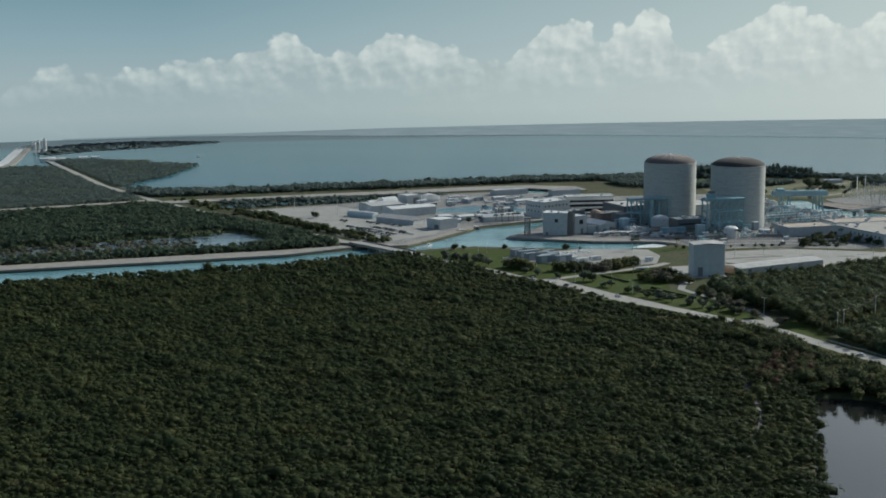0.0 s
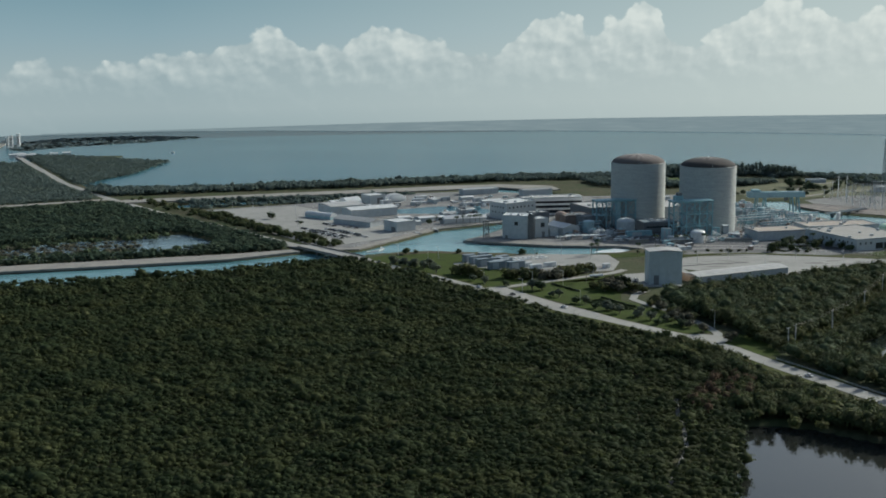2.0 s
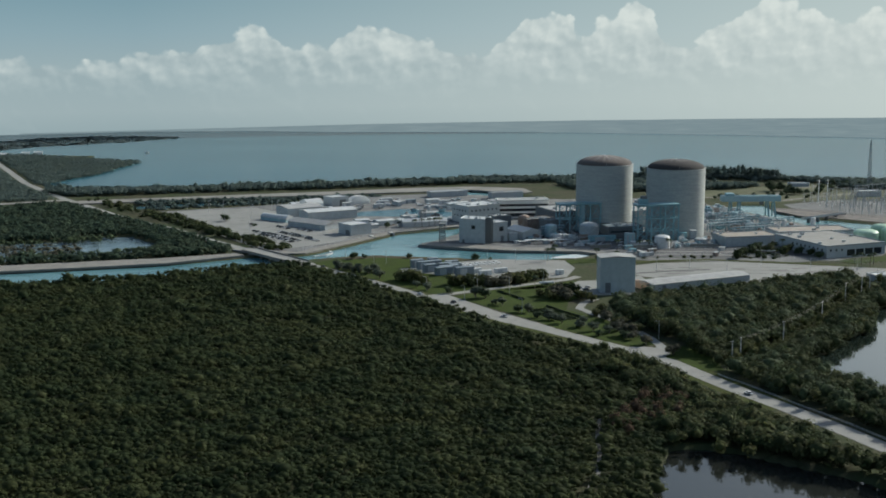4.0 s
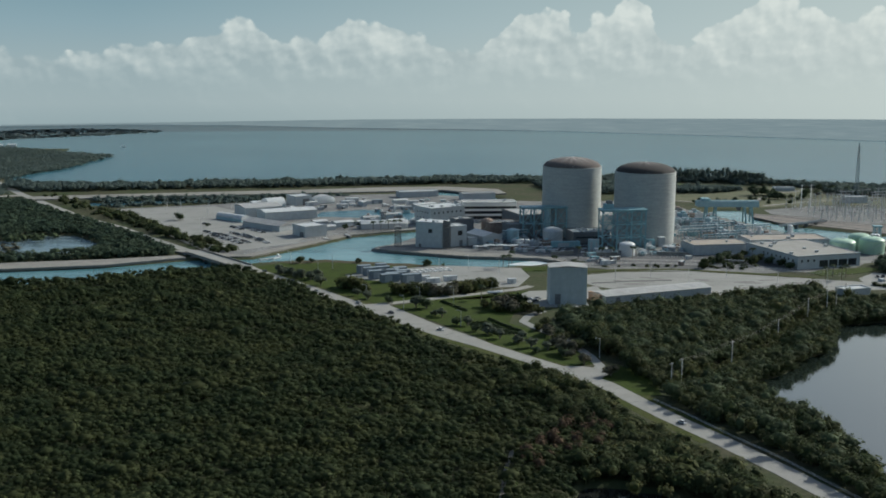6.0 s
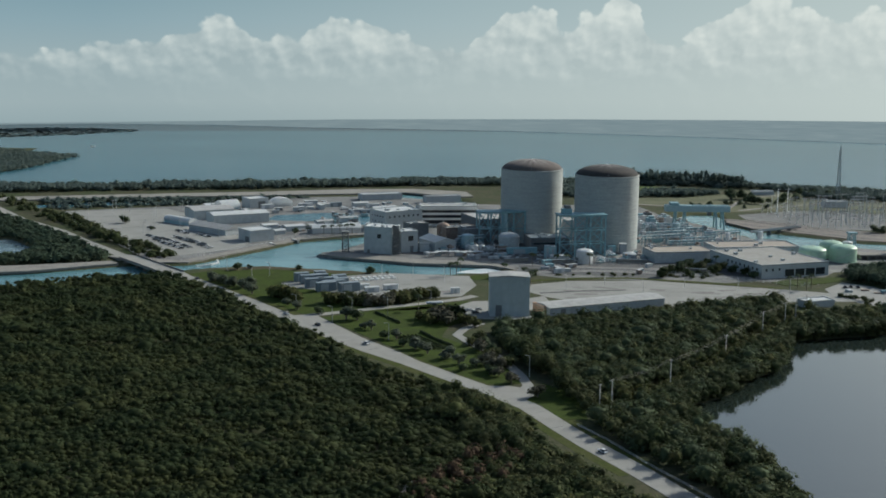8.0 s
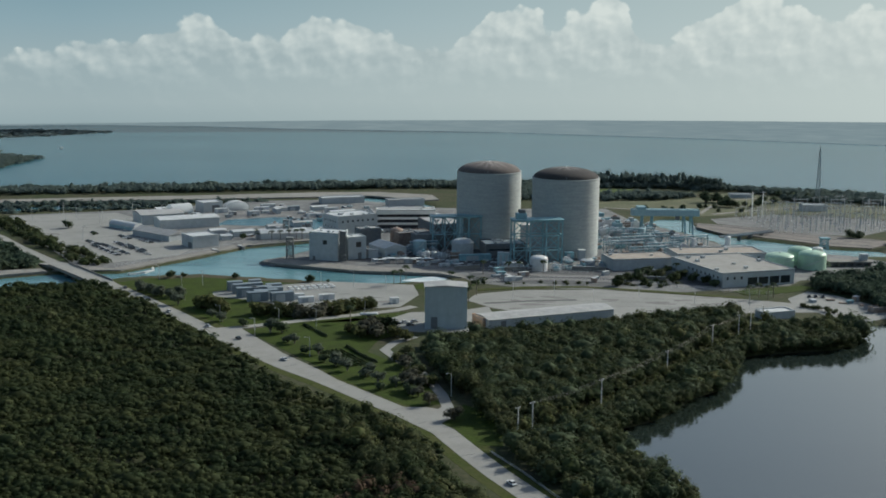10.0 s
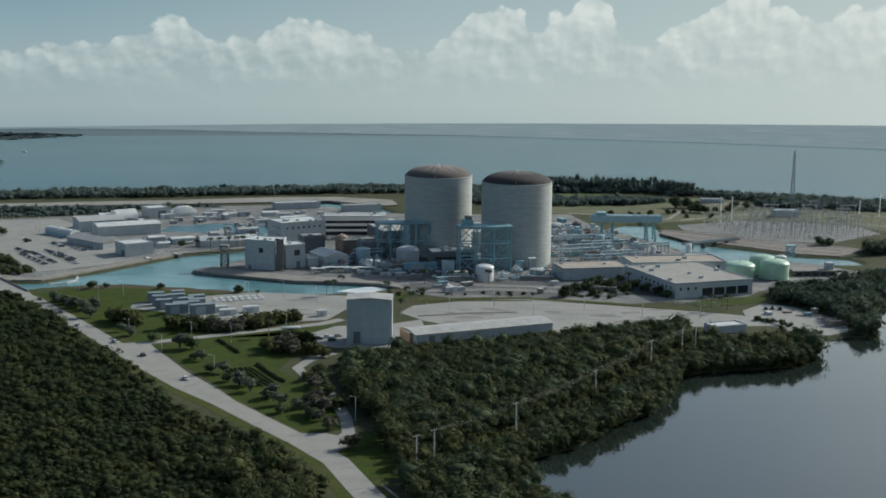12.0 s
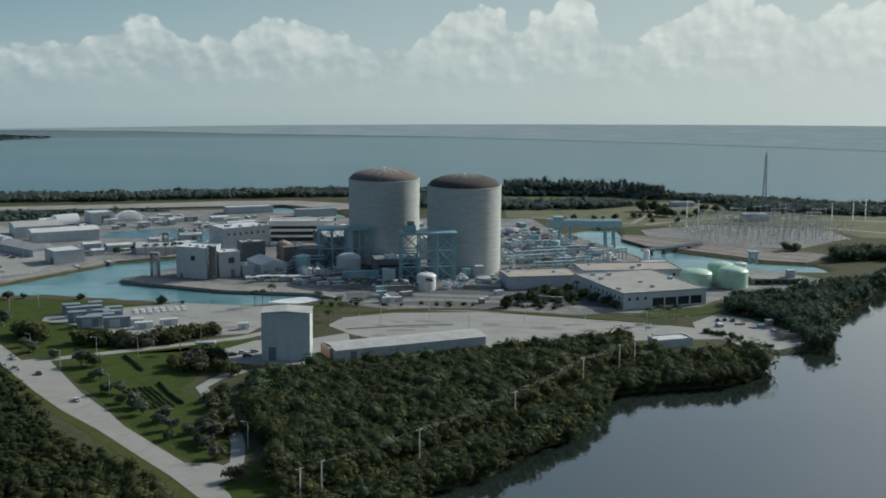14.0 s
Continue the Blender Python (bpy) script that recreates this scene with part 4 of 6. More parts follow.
for k in range(6):
    slab("bay_line", strip([(-420 + k * 22, 120 - k * 26), (-362 + k * 17, 150 - k * 27)], 0.9), 0.135, M_PAD, 0.02, "worn grey lane across the car park", "road marking")

# worn patches on the yards and car parks
M_PATCH = mat("worn_patch", (0.15, 0.146, 0.138), (0.2, 0.195, 0.184), 1.2, 0.95, stain=(0.11, 0.108, 0.102), stain_size=4, amount=0.7)
prng = random.Random(77)
for zone, n in (((-190, -112, -172, -132), 9), ((-50, 80, -186, -146), 16), ((-400, -290, 20, 140), 14), ((-250, -130, 150, 225), 10)):
    for k in range(n):
        x, y, a = prng.uniform(zone[0], zone[1]), prng.uniform(zone[2], zone[3]), prng.uniform(-0.4, 0.4)
        u, v = prng.uniform(3, 9), prng.uniform(1.2, 3.0)
        ring = [(x + u * math.cos(q) * math.cos(a) - v * math.sin(q) * math.sin(a) + prng.uniform(-0.5, 0.5), y + u * math.cos(q) * math.sin(a) + v * math.sin(q) * math.cos(a) + prng.uniform(-0.4, 0.4)) for q in np.linspace(0, 5.6, 9)]
        slab("worn_patch", ring, 0.136 + 0.002 * (k % 8), M_PATCH, 0.02, "worn darker patch on the pale ground", "asphalt")

# tarred joints across the road
for k in range(26):
    u = k * 21.0 + 9
    for q0, q1 in zip(ROAD, ROAD[1:]):
        ln = math.dist(q0, q1)
        if u < ln:
            d = Vector((q1[0] - q0[0], q1[1] - q0[1])) / ln
            c = Vector(q0) + d * u
            n = Vector((-d.y, d.x))
            e = 1.5 if k % 3 else 4.5
            slab("road_joint", strip([tuple(c - n * (5.2 if k % 2 else 1.0) + d * e * 0.2), tuple(c + n * (1.0 if k % 2 else 5.2))], 0.35), 0.135, M_PAD, 0.02, "dark tarred joint across the road", "road marking")
            break
        u -= ln

# ---------------------------------------------------------------- reactor buildings


def reactor(x, y, dome):
    t = thing("reactor_building", x, y)
    bm = lathe(bmesh.new(), [(23.5, -1), (23.5, 0.5), (23.5, 26), (23.5, 53.2), (23.5, 53.9), (23.62, 54.0), (23.62, 54.7), (22.9, 54.7), (22.9, 54.2), (0, 54.2)], 96)
    part("wall", bm, M_CONC, t, "board-marked pale concrete cylinder", True)
    bm = lathe(bmesh.new(), [(22.7, 54.2)] + [(22.7 * math.cos(a), 54.4 + 7.2 * math.sin(a)) for a in np.linspace(0.05, math.pi / 2, 14)], 96)
    part("dome", bm, dome, t, "stained brown shallow concrete dome", True)
    for z in (12.5, 25.0, 37.0, 46.0):
        bm = lathe(bmesh.new(), [(23.45, z - 0.2), (23.62, z - 0.15), (23.62, z + 0.15), (23.45, z + 0.2)], 96)
        part("joint_band", bm, M_CONC, t, "thin pour joint round the wall")
    for a in (150, 40, 265):
        ca, sa = math.cos(radians(a)), math.sin(radians(a))
        bm = bmesh.new()
        cyl(bm, 22.8 * ca, 22.8 * sa, 55.0, 56.6, 0.12, 0.12, 6)
        part("aerial", bm, M_METAL, t)
    bm = bmesh.new()
    cyl(bm, 0, 0, 61.0, 62.2, 0.7, 0.5, 12)
    part("vent", bm, M_METAL, t)
    return tagged(t, "round pale concrete reactor building with a stained dome", "reactor building", "reactor buildings")




def dome_mat(name, dark, pale, reach_out):
    """Weathered concrete with pale runs that fan out from the crown."""
    m = mat(name, tuple(v * 0.8 for v in dark), dark, 2.2, 0.95, bump=0.2)
    nt = m.node_tree
    L = nt.links.new
    bs = nt.nodes["Principled BSDF"]
    old = bs.inputs["Base Color"].links[0].from_socket
    sp = nt.nodes.new("ShaderNodeSeparateXYZ")
    L(nt.nodes.new("ShaderNodeTexCoord").outputs["Object"], sp.inputs[0])

    def op(kind, a, b=0.0, clamp=False):
        n = nt.nodes.new("ShaderNodeMath")
        n.operation, n.use_clamp = kind, clamp
        for k, q in enumerate((a, b)):
            if isinstance(q, (int, float)):
                n.inputs[k].default_value = q
            else:
                L(q, n.inputs[k])
        return n.outputs[0]

    r = op("SQRT", op("ADD", op("MULTIPLY", sp.outputs["X"], sp.outputs["X"]), op("MULTIPLY", sp.outputs["Y"], sp.outputs["Y"])))
    ray = nt.nodes.new("ShaderNodeCombineXYZ")
    L(op("MULTIPLY", op("DIVIDE", sp.outputs["X"], op("ADD", r, 0.5)), 4.2), ray.inputs["X"])
    L(op("MULTIPLY", op("DIVIDE", sp.outputs["Y"], op("ADD", r, 0.5)), 4.2), ray.inputs["Y"])
    L(op("MULTIPLY", r, 0.05), ray.inputs["Z"])
    n = nt.nodes.new("ShaderNodeTexNoise")
    n.inputs["Scale"].default_value, n.inputs["Detail"].default_value, n.inputs["Roughness"].default_value = 1.0, 4, 0.6
    L(ray.outputs[0], n.inputs["Vector"])
    fan = op("MULTIPLY", op("SUBTRACT", n.outputs["Fac"], 0.42), 4.0, True)
    fade = op("SUBTRACT", 1.1, op("DIVIDE", r, reach_out), True)
    mx = nt.nodes.new("ShaderNodeMix")
    mx.data_type = "RGBA"
    L(op("MULTIPLY", fan, fade, True), mx.inputs["Factor"])
    L(old, mx.inputs["A"])
    mx.inputs["B"].default_value = (*pale, 1)
    L(mx.outputs["Result"], bs.inputs["Base Color"])
    return m


reactor(0, 0, dome_mat("dark_dome_concrete", (0.048, 0.044, 0.042), (0.32, 0.3, 0.285), 13.0))
reactor(-52.7, 35.7, dome_mat("brown_dome_concrete", (0.115, 0.098, 0.09), (0.4, 0.37, 0.35), 19.0))

# ---------------------------------------------------------------- buildings


def hall(name, corner, turn, w, d, h, wall=M_WHITE, roof=M_ROOF, style="flat", rise=2.5, label="", category="building", windows=(), doors=(), bands=(), units=0, gable_along="u", group=""):
    """A building from its near corner: w along its front, d along its left side. Openings: (face, from, to, bottom, top)."""
    t = thing(name, corner[0], corner[1], 0, turn)
    bm = bmesh.new()
    box(bm, 0, w, 0, d, -0.3, h)
    part("wall", bm, wall, t)
    if style == "flat":
        bm = bmesh.new()
        box(bm, -0.15, w + 0.15, -0.15, d + 0.15, h + 0.003, h + 0.35, 0.05)
        part("roof", bm, roof, t)
        for x0, x1, y0, y1 in ((-0.15, w + 0.15, -0.15, 0.25), (-0.15, w + 0.15, d - 0.25, d + 0.15), (-0.15, 0.25, 0.25, d - 0.25), (w - 0.25, w + 0.15, 0.25, d - 0.25)):
            bm = bmesh.new()
            box(bm, x0, x1, y0, y1, h + 0.353, h + 0.9)
            part("parapet", bm, wall, t)
    elif style == "gable":
        bm = bmesh.new()
        n = [(-0.5, -0.5), (w + 0.5, -0.5), (w + 0.5, d + 0.5), (-0.5, d + 0.5)]
        lo = [bm.verts.new((x, y, h + 0.003)) for x, y in n]
        if gable_along == "u":
            r = [bm.verts.new((-0.5, d / 2, h + rise)), bm.verts.new((w + 0.5, d / 2, h + rise))]
            for q in ((lo[0], lo[1], r[1], r[0]), (lo[2], lo[3], r[0], r[1]), (lo[1], lo[2], r[1]), (lo[3], lo[0], r[0]), lo[::-1]):
                bm.faces.new(q)
        else:
            r = [bm.verts.new((w / 2, -0.5, h + rise)), bm.verts.new((w / 2, d + 0.5, h + rise))]
            for q in ((lo[1], lo[2], r[1], r[0]), (lo[3], lo[0], r[0], r[1]), (lo[0], lo[1], r[0]), (lo[2], lo[3], r[1]), lo[::-1]):
                bm.faces.new(q)
        part("roof", bm, roof, t)
    elif style == "arch":
        bm = bmesh.new()
        seg = 14
        rows = []
        for y in (-0.3, d + 0.3):
            rows.append([bm.verts.new((w / 2 - (w / 2 + 0.2) * math.cos(math.pi * k / seg), y, h + 0.003 + rise * math.sin(math.pi * k / seg))) for k in range(seg + 1)])
        for k in range(seg):
            bm.faces.new((rows[0][k], rows[0][k + 1], rows[1][k + 1], rows[1][k]))
        bm.faces.new(rows[0][::-1])
        bm.faces.new(rows[1])
        bmesh.ops.recalc_face_normals(bm, faces=bm.faces)
        part("roof", bm, roof, t)
    for kind, items, m, out in (("window", windows, M_GLASS, 0.06), ("door", doors, M_DARK, 0.09), ("window_band", bands, M_GLASS, 0.05)):
        for face, a, b, z0, z1 in items:
            bm = bmesh.new()
            if face == "f":
                box(bm, a, b, -out, 0.1, z0, z1)
            elif face == "l":
                box(bm, -out, 0.1, a, b, z0, z1)
            else:
                box(bm, w - 0.1, w + out, a, b, z0, z1)
            o = part(kind, bm, m, t)
            fr = bmesh.new()
            e = 0.22
            if face == "f":
                box(fr, a - e, b + e, -out - 0.1, 0.05, z0 - e, z0)
            elif face == "l":
                box(fr, -out - 0.1, 0.05, a - e, b + e, z0 - e, z0)
            else:
                box(fr, w - 0.05, w + out + 0.1, a - e, b + e, z0 - e, z0)
            part("sill", fr, wall, o)
    rng = random.Random(int(corner[0] * 7 + corner[1] * 13))
    for _ in range(units):
        x, y, k = rng.uniform(2, max(w - 4, 2.5)), rng.uniform(2, max(d - 4, 2.5)), rng.uniform(1.2, 2.6)
        bm = bmesh.new()
        box(bm, x, x + k, y, y + k * 0.8, h + 0.36, h + 0.36 + k * 0.6, 0.08)
        part("roof_unit", bm, M_GREY, t, "grey air-handling box")
    return tagged(t, label, category, group)


def row_of(face, a, b, n, wide, z0, z1):
    return [(face, a + (b - a) * (k + 0.5) / n - wide / 2, a + (b - a) * (k + 0.5) / n + wide / 2, z0, z1) for k in range(n)]


hall("storage_block", (-95.2, -237.0), 1, 22, 14, 22.4, mat("pale_blue_grey_cladding", (0.36, 0.405, 0.41), (0.42, 0.465, 0.47), 3.0, 0.6, bump=0.05, stain=(0.29, 0.325, 0.33), stain_size=5, amount=0.5, streaks=4), M_ROOF, "gable", 0.9, gable_along="v", label="tall plain pale grey block with one dark door", doors=[("f", 3.2, 6.6, 0, 6.4)])
hall("warehouse", (-61.5, -235), 24, 76, 17, 4.6, M_GREY, M_ROOF, "gable", 1.2, label="long low pale-roofed warehouse with a dark door", category="warehouse", doors=[("f", 7, 10, 0, 3.4)])
hall("warehouse_end", (-63.3, -231.4), 114, 13, 1.6, 4.0, mat("rust_sheet", (0.36, 0.2, 0.12), (0.46, 0.29, 0.19), 0.8, 0.8, stain=(0.5, 0.45, 0.4), stain_size=2, amount=0.5, streaks=2), M_ROOF, label="rusty brown sheeted end bay of the warehouse")
hall("pump_house", (-177, -35), -18, 21, 18, 18.4, M_WHITE, M_ROOF_WHITE, label="tall white pump house at the canal", windows=[("f", 10.0, 13.0, 11, 14)], doors=[("f", 2.5, 4.5, 0, 2.6)], units=3)
hall("pump_annex", (-150.5, -35), 24, 13, 14, 14.8, M_WHITE, M_ROOF_WHITE, label="white annex of the pump house with a dark window", windows=[("f", 5.6, 9.4, 8.4, 12.0)], doors=[("f", 7, 9.6, 0, 4.6)], units=2)
hall("valve_house", (-137, -29), 20, 7, 6, 5.2, M_WHITE, M_ROOF, label="small white valve house")
hall("white_shed", (-126, -28), 30, 17, 24, 6.8, M_WHITE, M_ROOF_WHITE, "gable", 2.6, label="white gabled steel shed", category="shed", gable_along="v", doors=[("f", 9.6, 13.6, 0, 4.2)])
hall("admin_building", (-166, 66), 34, 35, 24, 14.4, M_WHITE, M_ROOF_WHITE, label="white four-storey building with rows of small windows", windows=row_of("f", 2, 33, 7, 1.4, 10.0, 11.6) + row_of("l", 2, 22, 5, 1.4, 10.0, 11.6) + row_of("l", 3, 22, 4, 1.4, 5.4, 6.8), units=6)
hall("office_block", (-138, 98), 5, 46, 17, 15.6, M_TENT, M_ROOF, label="white office block with dark ribbon windows", bands=[("f", 0.4, 45.6, 1.4, 4.4), ("f", 0.4, 45.6, 6.2, 8.6), ("f", 0.4, 45.6, 10.6, 12.6), ("l", 0.6, 16, 6.2, 8.6), ("l", 0.6, 16, 10.6, 12.6)], units=3)
hall("long_workshop", (-306, 88), 27, 47, 22, 7.6, M_WHITE, M_ROOF_WHITE, "gable", 1.4, label="long white workshop with a low roof", category="workshop")
hall("rear_workshop", (-326, 110), 27, 34, 30, 8.2, M_WHITE, M_ROOF, "gable", 1.4, label="pale workshop behind the long one", category="workshop")
hall("box_store", (-264, 3), 36, 20, 19, 8.0, M_WHITE, M_ROOF_WHITE, label="white flat-roofed store with a dark side door", category="store", doors=[("l", 2, 8, 0, 4)])
hall("gabled_store", (-321, 60), -40, 44, 17, 4.6, M_GREY, M_ROOF, "gable", 2.6, label="grey gabled store beside the car park", category="store")
hall("arched_store", (-325, 80), 50, 9, 32, 2.6, M_TANK_BLUE, M_ROOF_WHITE, "arch", 3.2, label="long pale arched store", category="store")
hall("canvas_hall", (-222, 47), 10, 38, 9, 4.6, M_TENT, M_TENT, "gable", 2.4, label="long white canvas hall", category="tent")
hall("hangar", (-291.5, 186), 34, 18, 17, 8.0, M_WHITE, M_ROOF_WHITE, label="white flat hangar with a dark open door", category="hangar", doors=[("f", 8, 15, 0, 6)])
hall("arched_tent", (-274.5, 200), 25, 20, 9, 2.8, M_TENT, M_TENT, "arch", 5.0, label="white ribbed arched tent", category="tent")
hall("round_hangar", (-300, 184), 130, 14, 18, 1.2, M_TANK_BLUE, M_TENT, "arch", 7.0, label="white round-roofed hangar with a rounded end", category="hangar", doors=[("l", 5, 9, 0, 0.9)])
hall("big_office", (86, -120), 20, 52, 62, 8.6, M_WHITE, mat("worn_gravel_roof", (0.235, 0.232, 0.215), (0.29, 0.285, 0.265), 3.0, 0.9, stain=(0.19, 0.178, 0.158), stain_size=10, amount=0.6), label="wide white office with dark glazed bays", bands=[("f", 18, 25, 1.0, 5.6), ("f", 26, 33, 1.0, 5.6), ("f", 34, 41, 1.0, 5.6), ("f", 42, 49, 1.0, 5.6)], windows=row_of("l", 3, 42, 8, 1.4, 4.9, 6.6) + row_of("f", 1, 16, 3, 1.4, 4.9, 6.6), units=7)
hall("tan_turbine_annex", (26, -66), 12, 44, 24, 7.0, M_GREY, M_ROOF_TAN, label="low annex with a wide tan roof", units=2)
hall("tan_hall", (72, -48), 8, 62, 26, 8.0, M_WHITE, M_ROOF_TAN, label="low hall with a tan roof beside the tanks", windows=row_of("f", 26, 60, 5, 1.6, 4.2, 6.2), units=3)
hall("white_roof_store", (117, 12), 5, 18, 9, 3.0, M_WHITE, M_ROOF_WHITE, label="low store with a white roof at the canal", category="store")
hall("auxiliary_building", (-56, -14), 10, 29, 22, 7.5, M_DARK, M_SLATE, label="low dark stained building between the reactor buildings", units=9, bands=[("f", 2, 27, 3.6, 4.8)])
hall("dark_service_block", (-146, 22), 24, 16, 12, 12.0, M_DARK, M_ROOF, label="dark concrete service block", units=3)
hall("dark_pump_block", (-104, 4), 22, 22, 14, 10.5, M_DARK, M_DARK, label="dark concrete service block among pipework", units=4)
hall("brown_service_block", (-118, 22), 22, 26, 16, 9.0, M_BROWN, M_DARK, label="brown stained service block", units=5)
hall("turbine_hall", (-92, 48), 20, 30, 40, 12.0, M_DARK, M_ROOF, label="dark hall between the reactor buildings", units=4)
hall("control_block", (-30, 40), 20, 30, 36, 13.0, M_GREY, M_ROOF, label="grey block behind the reactor buildings", units=4)
hall("field_shed", (192, 326), 2, 21, 9, 3.2, M_GREY, M_TENT, label="low open shed with a white roof in the field", category="shed")
hall("switch_house", (236, 236), 2, 22, 10, 5.2, M_WHITE, M_ROOF_WHITE, label="white switch house behind the switchyard")
hall("boat_house", (90, -208), 20, 19, 10, 3.4, M_WHITE, M_ROOF_WHITE, label="small white-roofed boat house at the shore", category="boat house")
hall("lagoon_store", (-196, 250), 20, 40, 12, 5.0, M_GREY, M_ROOF_WHITE, label="low pale store near the far canal", category="store")
hall("levee_store", (-135, 236), 20, 34, 10, 5.5, M_GREY, M_ROOF, label="low grey store near the far canal", category="store")
for x, y, w, d, h in ((-262, 62, 12, 9, 4.0), (-244, 56, 16, 10, 4.2), (-250, 40, 8, 7, 3.4), (-232, 66, 12, 6, 3.4), (-200, 74, 10, 7, 3.6), (-222, 88, 14, 8, 3.8), (-205, 110, 16, 8, 3.6), (-170, 120, 14, 7, 3.6), (-180, 170, 22, 9, 4.0), (-140, 190, 24, 9, 4.2), (-110, 170, 14, 8, 4.2), (-232, 196, 12, 6, 3.2), (-200, 205, 14, 6, 3.4), (-338, 170, 10, 5, 3.0), (-330, 190, 8, 4, 3.0)):
    hall("site_hut", (x, y), 27, w, d, h, random.choice((M_WHITE, M_GREY, M_WHITE)), random.choice((M_ROOF, M_ROOF_WHITE)), "gable", 0.9, label="low pale site hut among plant roads", category="hut", group="site huts")

# far apartment towers on the coast
for x, y, h in ((-876, 902, 15), (-869, 900, 18), (-866, 925, 19), (-872, 948, 17)):
    hall("apartment_tower", (x, y), 10, 4.6, 5, h, M_TENT, M_ROOF_WHITE, label="pale apartment tower on the far beach", category="apartment building", windows=row_of("f", 0.3, 4.3, 2, 1, 3, h - 2), group="apartment towers")
for x, y in ((-806, 736), (-822, 746), (-795, 744), (-814, 760), (-768, 760), (-752, 768)):
    hall("beach_house", (x, y), 15, 11, 7, 3, M_WHITE, M_ROOF_WHITE, "gable", 1.5, label="small pale house by the far beach", category="house", group="beach houses")

# ---------------------------------------------------------------- tanks


def tank(x, y, r, h, material, rise=1.6, label="", rail=True):
    t = thing("storage_tank", x, y)
    bm = lathe(bmesh.new(), [(r + 0.3, -0.2), (r + 0.3, 0.25), (r, 0.25), (r, h), (r + 0.12, h), (r + 0.12, h + 0.2), (r, h + 0.2), (0, h + 0.2)], 40)
    part("shell", bm, material, t, smooth=False)
    bm = lathe(bmesh.new(), [(r * math.cos(a), h + 0.2 + rise * math.sin(a)) for a in np.linspace(0.02, math.pi / 2, 7)], 40)
    part("roof", bm, material, t, smooth=True)
    bm = bmesh.new()
    cyl(bm, 0, 0, h + rise, h + rise + 0.9, 0.5, 0.5, 10)
    part("vent", bm, M_METAL, t)
    for k in range(9):
        a = radians(200 + k * 12)
        bm = box(bmesh.new(), (r + 0.55) * math.cos(a) - 0.5, (r + 0.55) * math.cos(a) + 0.5, (r + 0.55) * math.sin(a) - 0.4, (r + 0.55) * math.sin(a) + 0.4, k * h / 9, k * h / 9 + 0.15)
        part("stair_tread", bm, M_METAL, t)
    for k in range(8):
        a, b = radians(200 + k * 12), radians(212 + k * 12)
        part("stair_rail", beam(bmesh.new(), ((r + 1.0) * math.cos(a), (r + 1.0) * math.sin(a), k * h / 9), ((r + 1.0) * math.cos(b), (r + 1.0) * math.sin(b), (k + 1) * h / 9), 0.14), M_METAL, t)
    return tagged(t, label, "tank", "storage tanks")


tank(-102.2, -8.6, 4.7, 9.2, M_TANK_BLUE, 0.8, "pale blue upright storage tank")
tank(-72.4, -18.2, 7.6, 10.0, M_GREY, 3.0, "grey domed concrete tank")
tank(-22.9, -66, 5.7, 8.0, M_TANK_WHITE, 1.7, "small white tank before the reactor building")
tank(139.5, -50, 9.4, 8.2, M_TANK_GREEN, 2.4, "pale green domed storage tank")
tank(162, -48, 9.2, 9.2, M_TANK_GREEN, 2.8, "pale green domed storage tank")
tank(158.5, -32, 8.4, 9.0, M_TANK_GREEN, 3.0, "pale green domed storage tank")
tank(172, -26, 3.4, 10, M_TANK_WHITE, 0.6, "slim white tank beside the green ones")
tank(-120.2, 36, 4.8, 9.4, M_BROWN, 2.4, "brown stained domed tank")
tank(-92.1, -21.8, 1.9, 3.6, M_TANK_WHITE, 0.4, "small white tank among pipework")
tank(-96.8, -22.6, 1.9, 4.0, M_TANK_WHITE, 0.4, "small white tank among pipework")
tank(-88.6, -23, 1.7, 3.2, M_TANK_WHITE, 0.4, "small white tank among pipework")
tank(39.6, 152, 7.6, 2.0, M_ROOF, 3.4, "low pale domed tank")
tank(121.5, 24, 2.0, 9.0, M_TANK_WHITE, 0.6, "slim white tank at the discharge canal")
tank(96.1, 21, 1.7, 8.0, M_TANK_WHITE, 0.5, "slim pale tank among pipework")
tank(64.5, 62, 3.0, 9, M_TANK_BLUE, 0.6, "pale blue upright tank among pipework")
tank(11.4, -46, 5.0, 3.2, M_GREY, 0.8, "low grey tank at the foot of the reactor building")

# ---------------------------------------------------------------- steel trestles


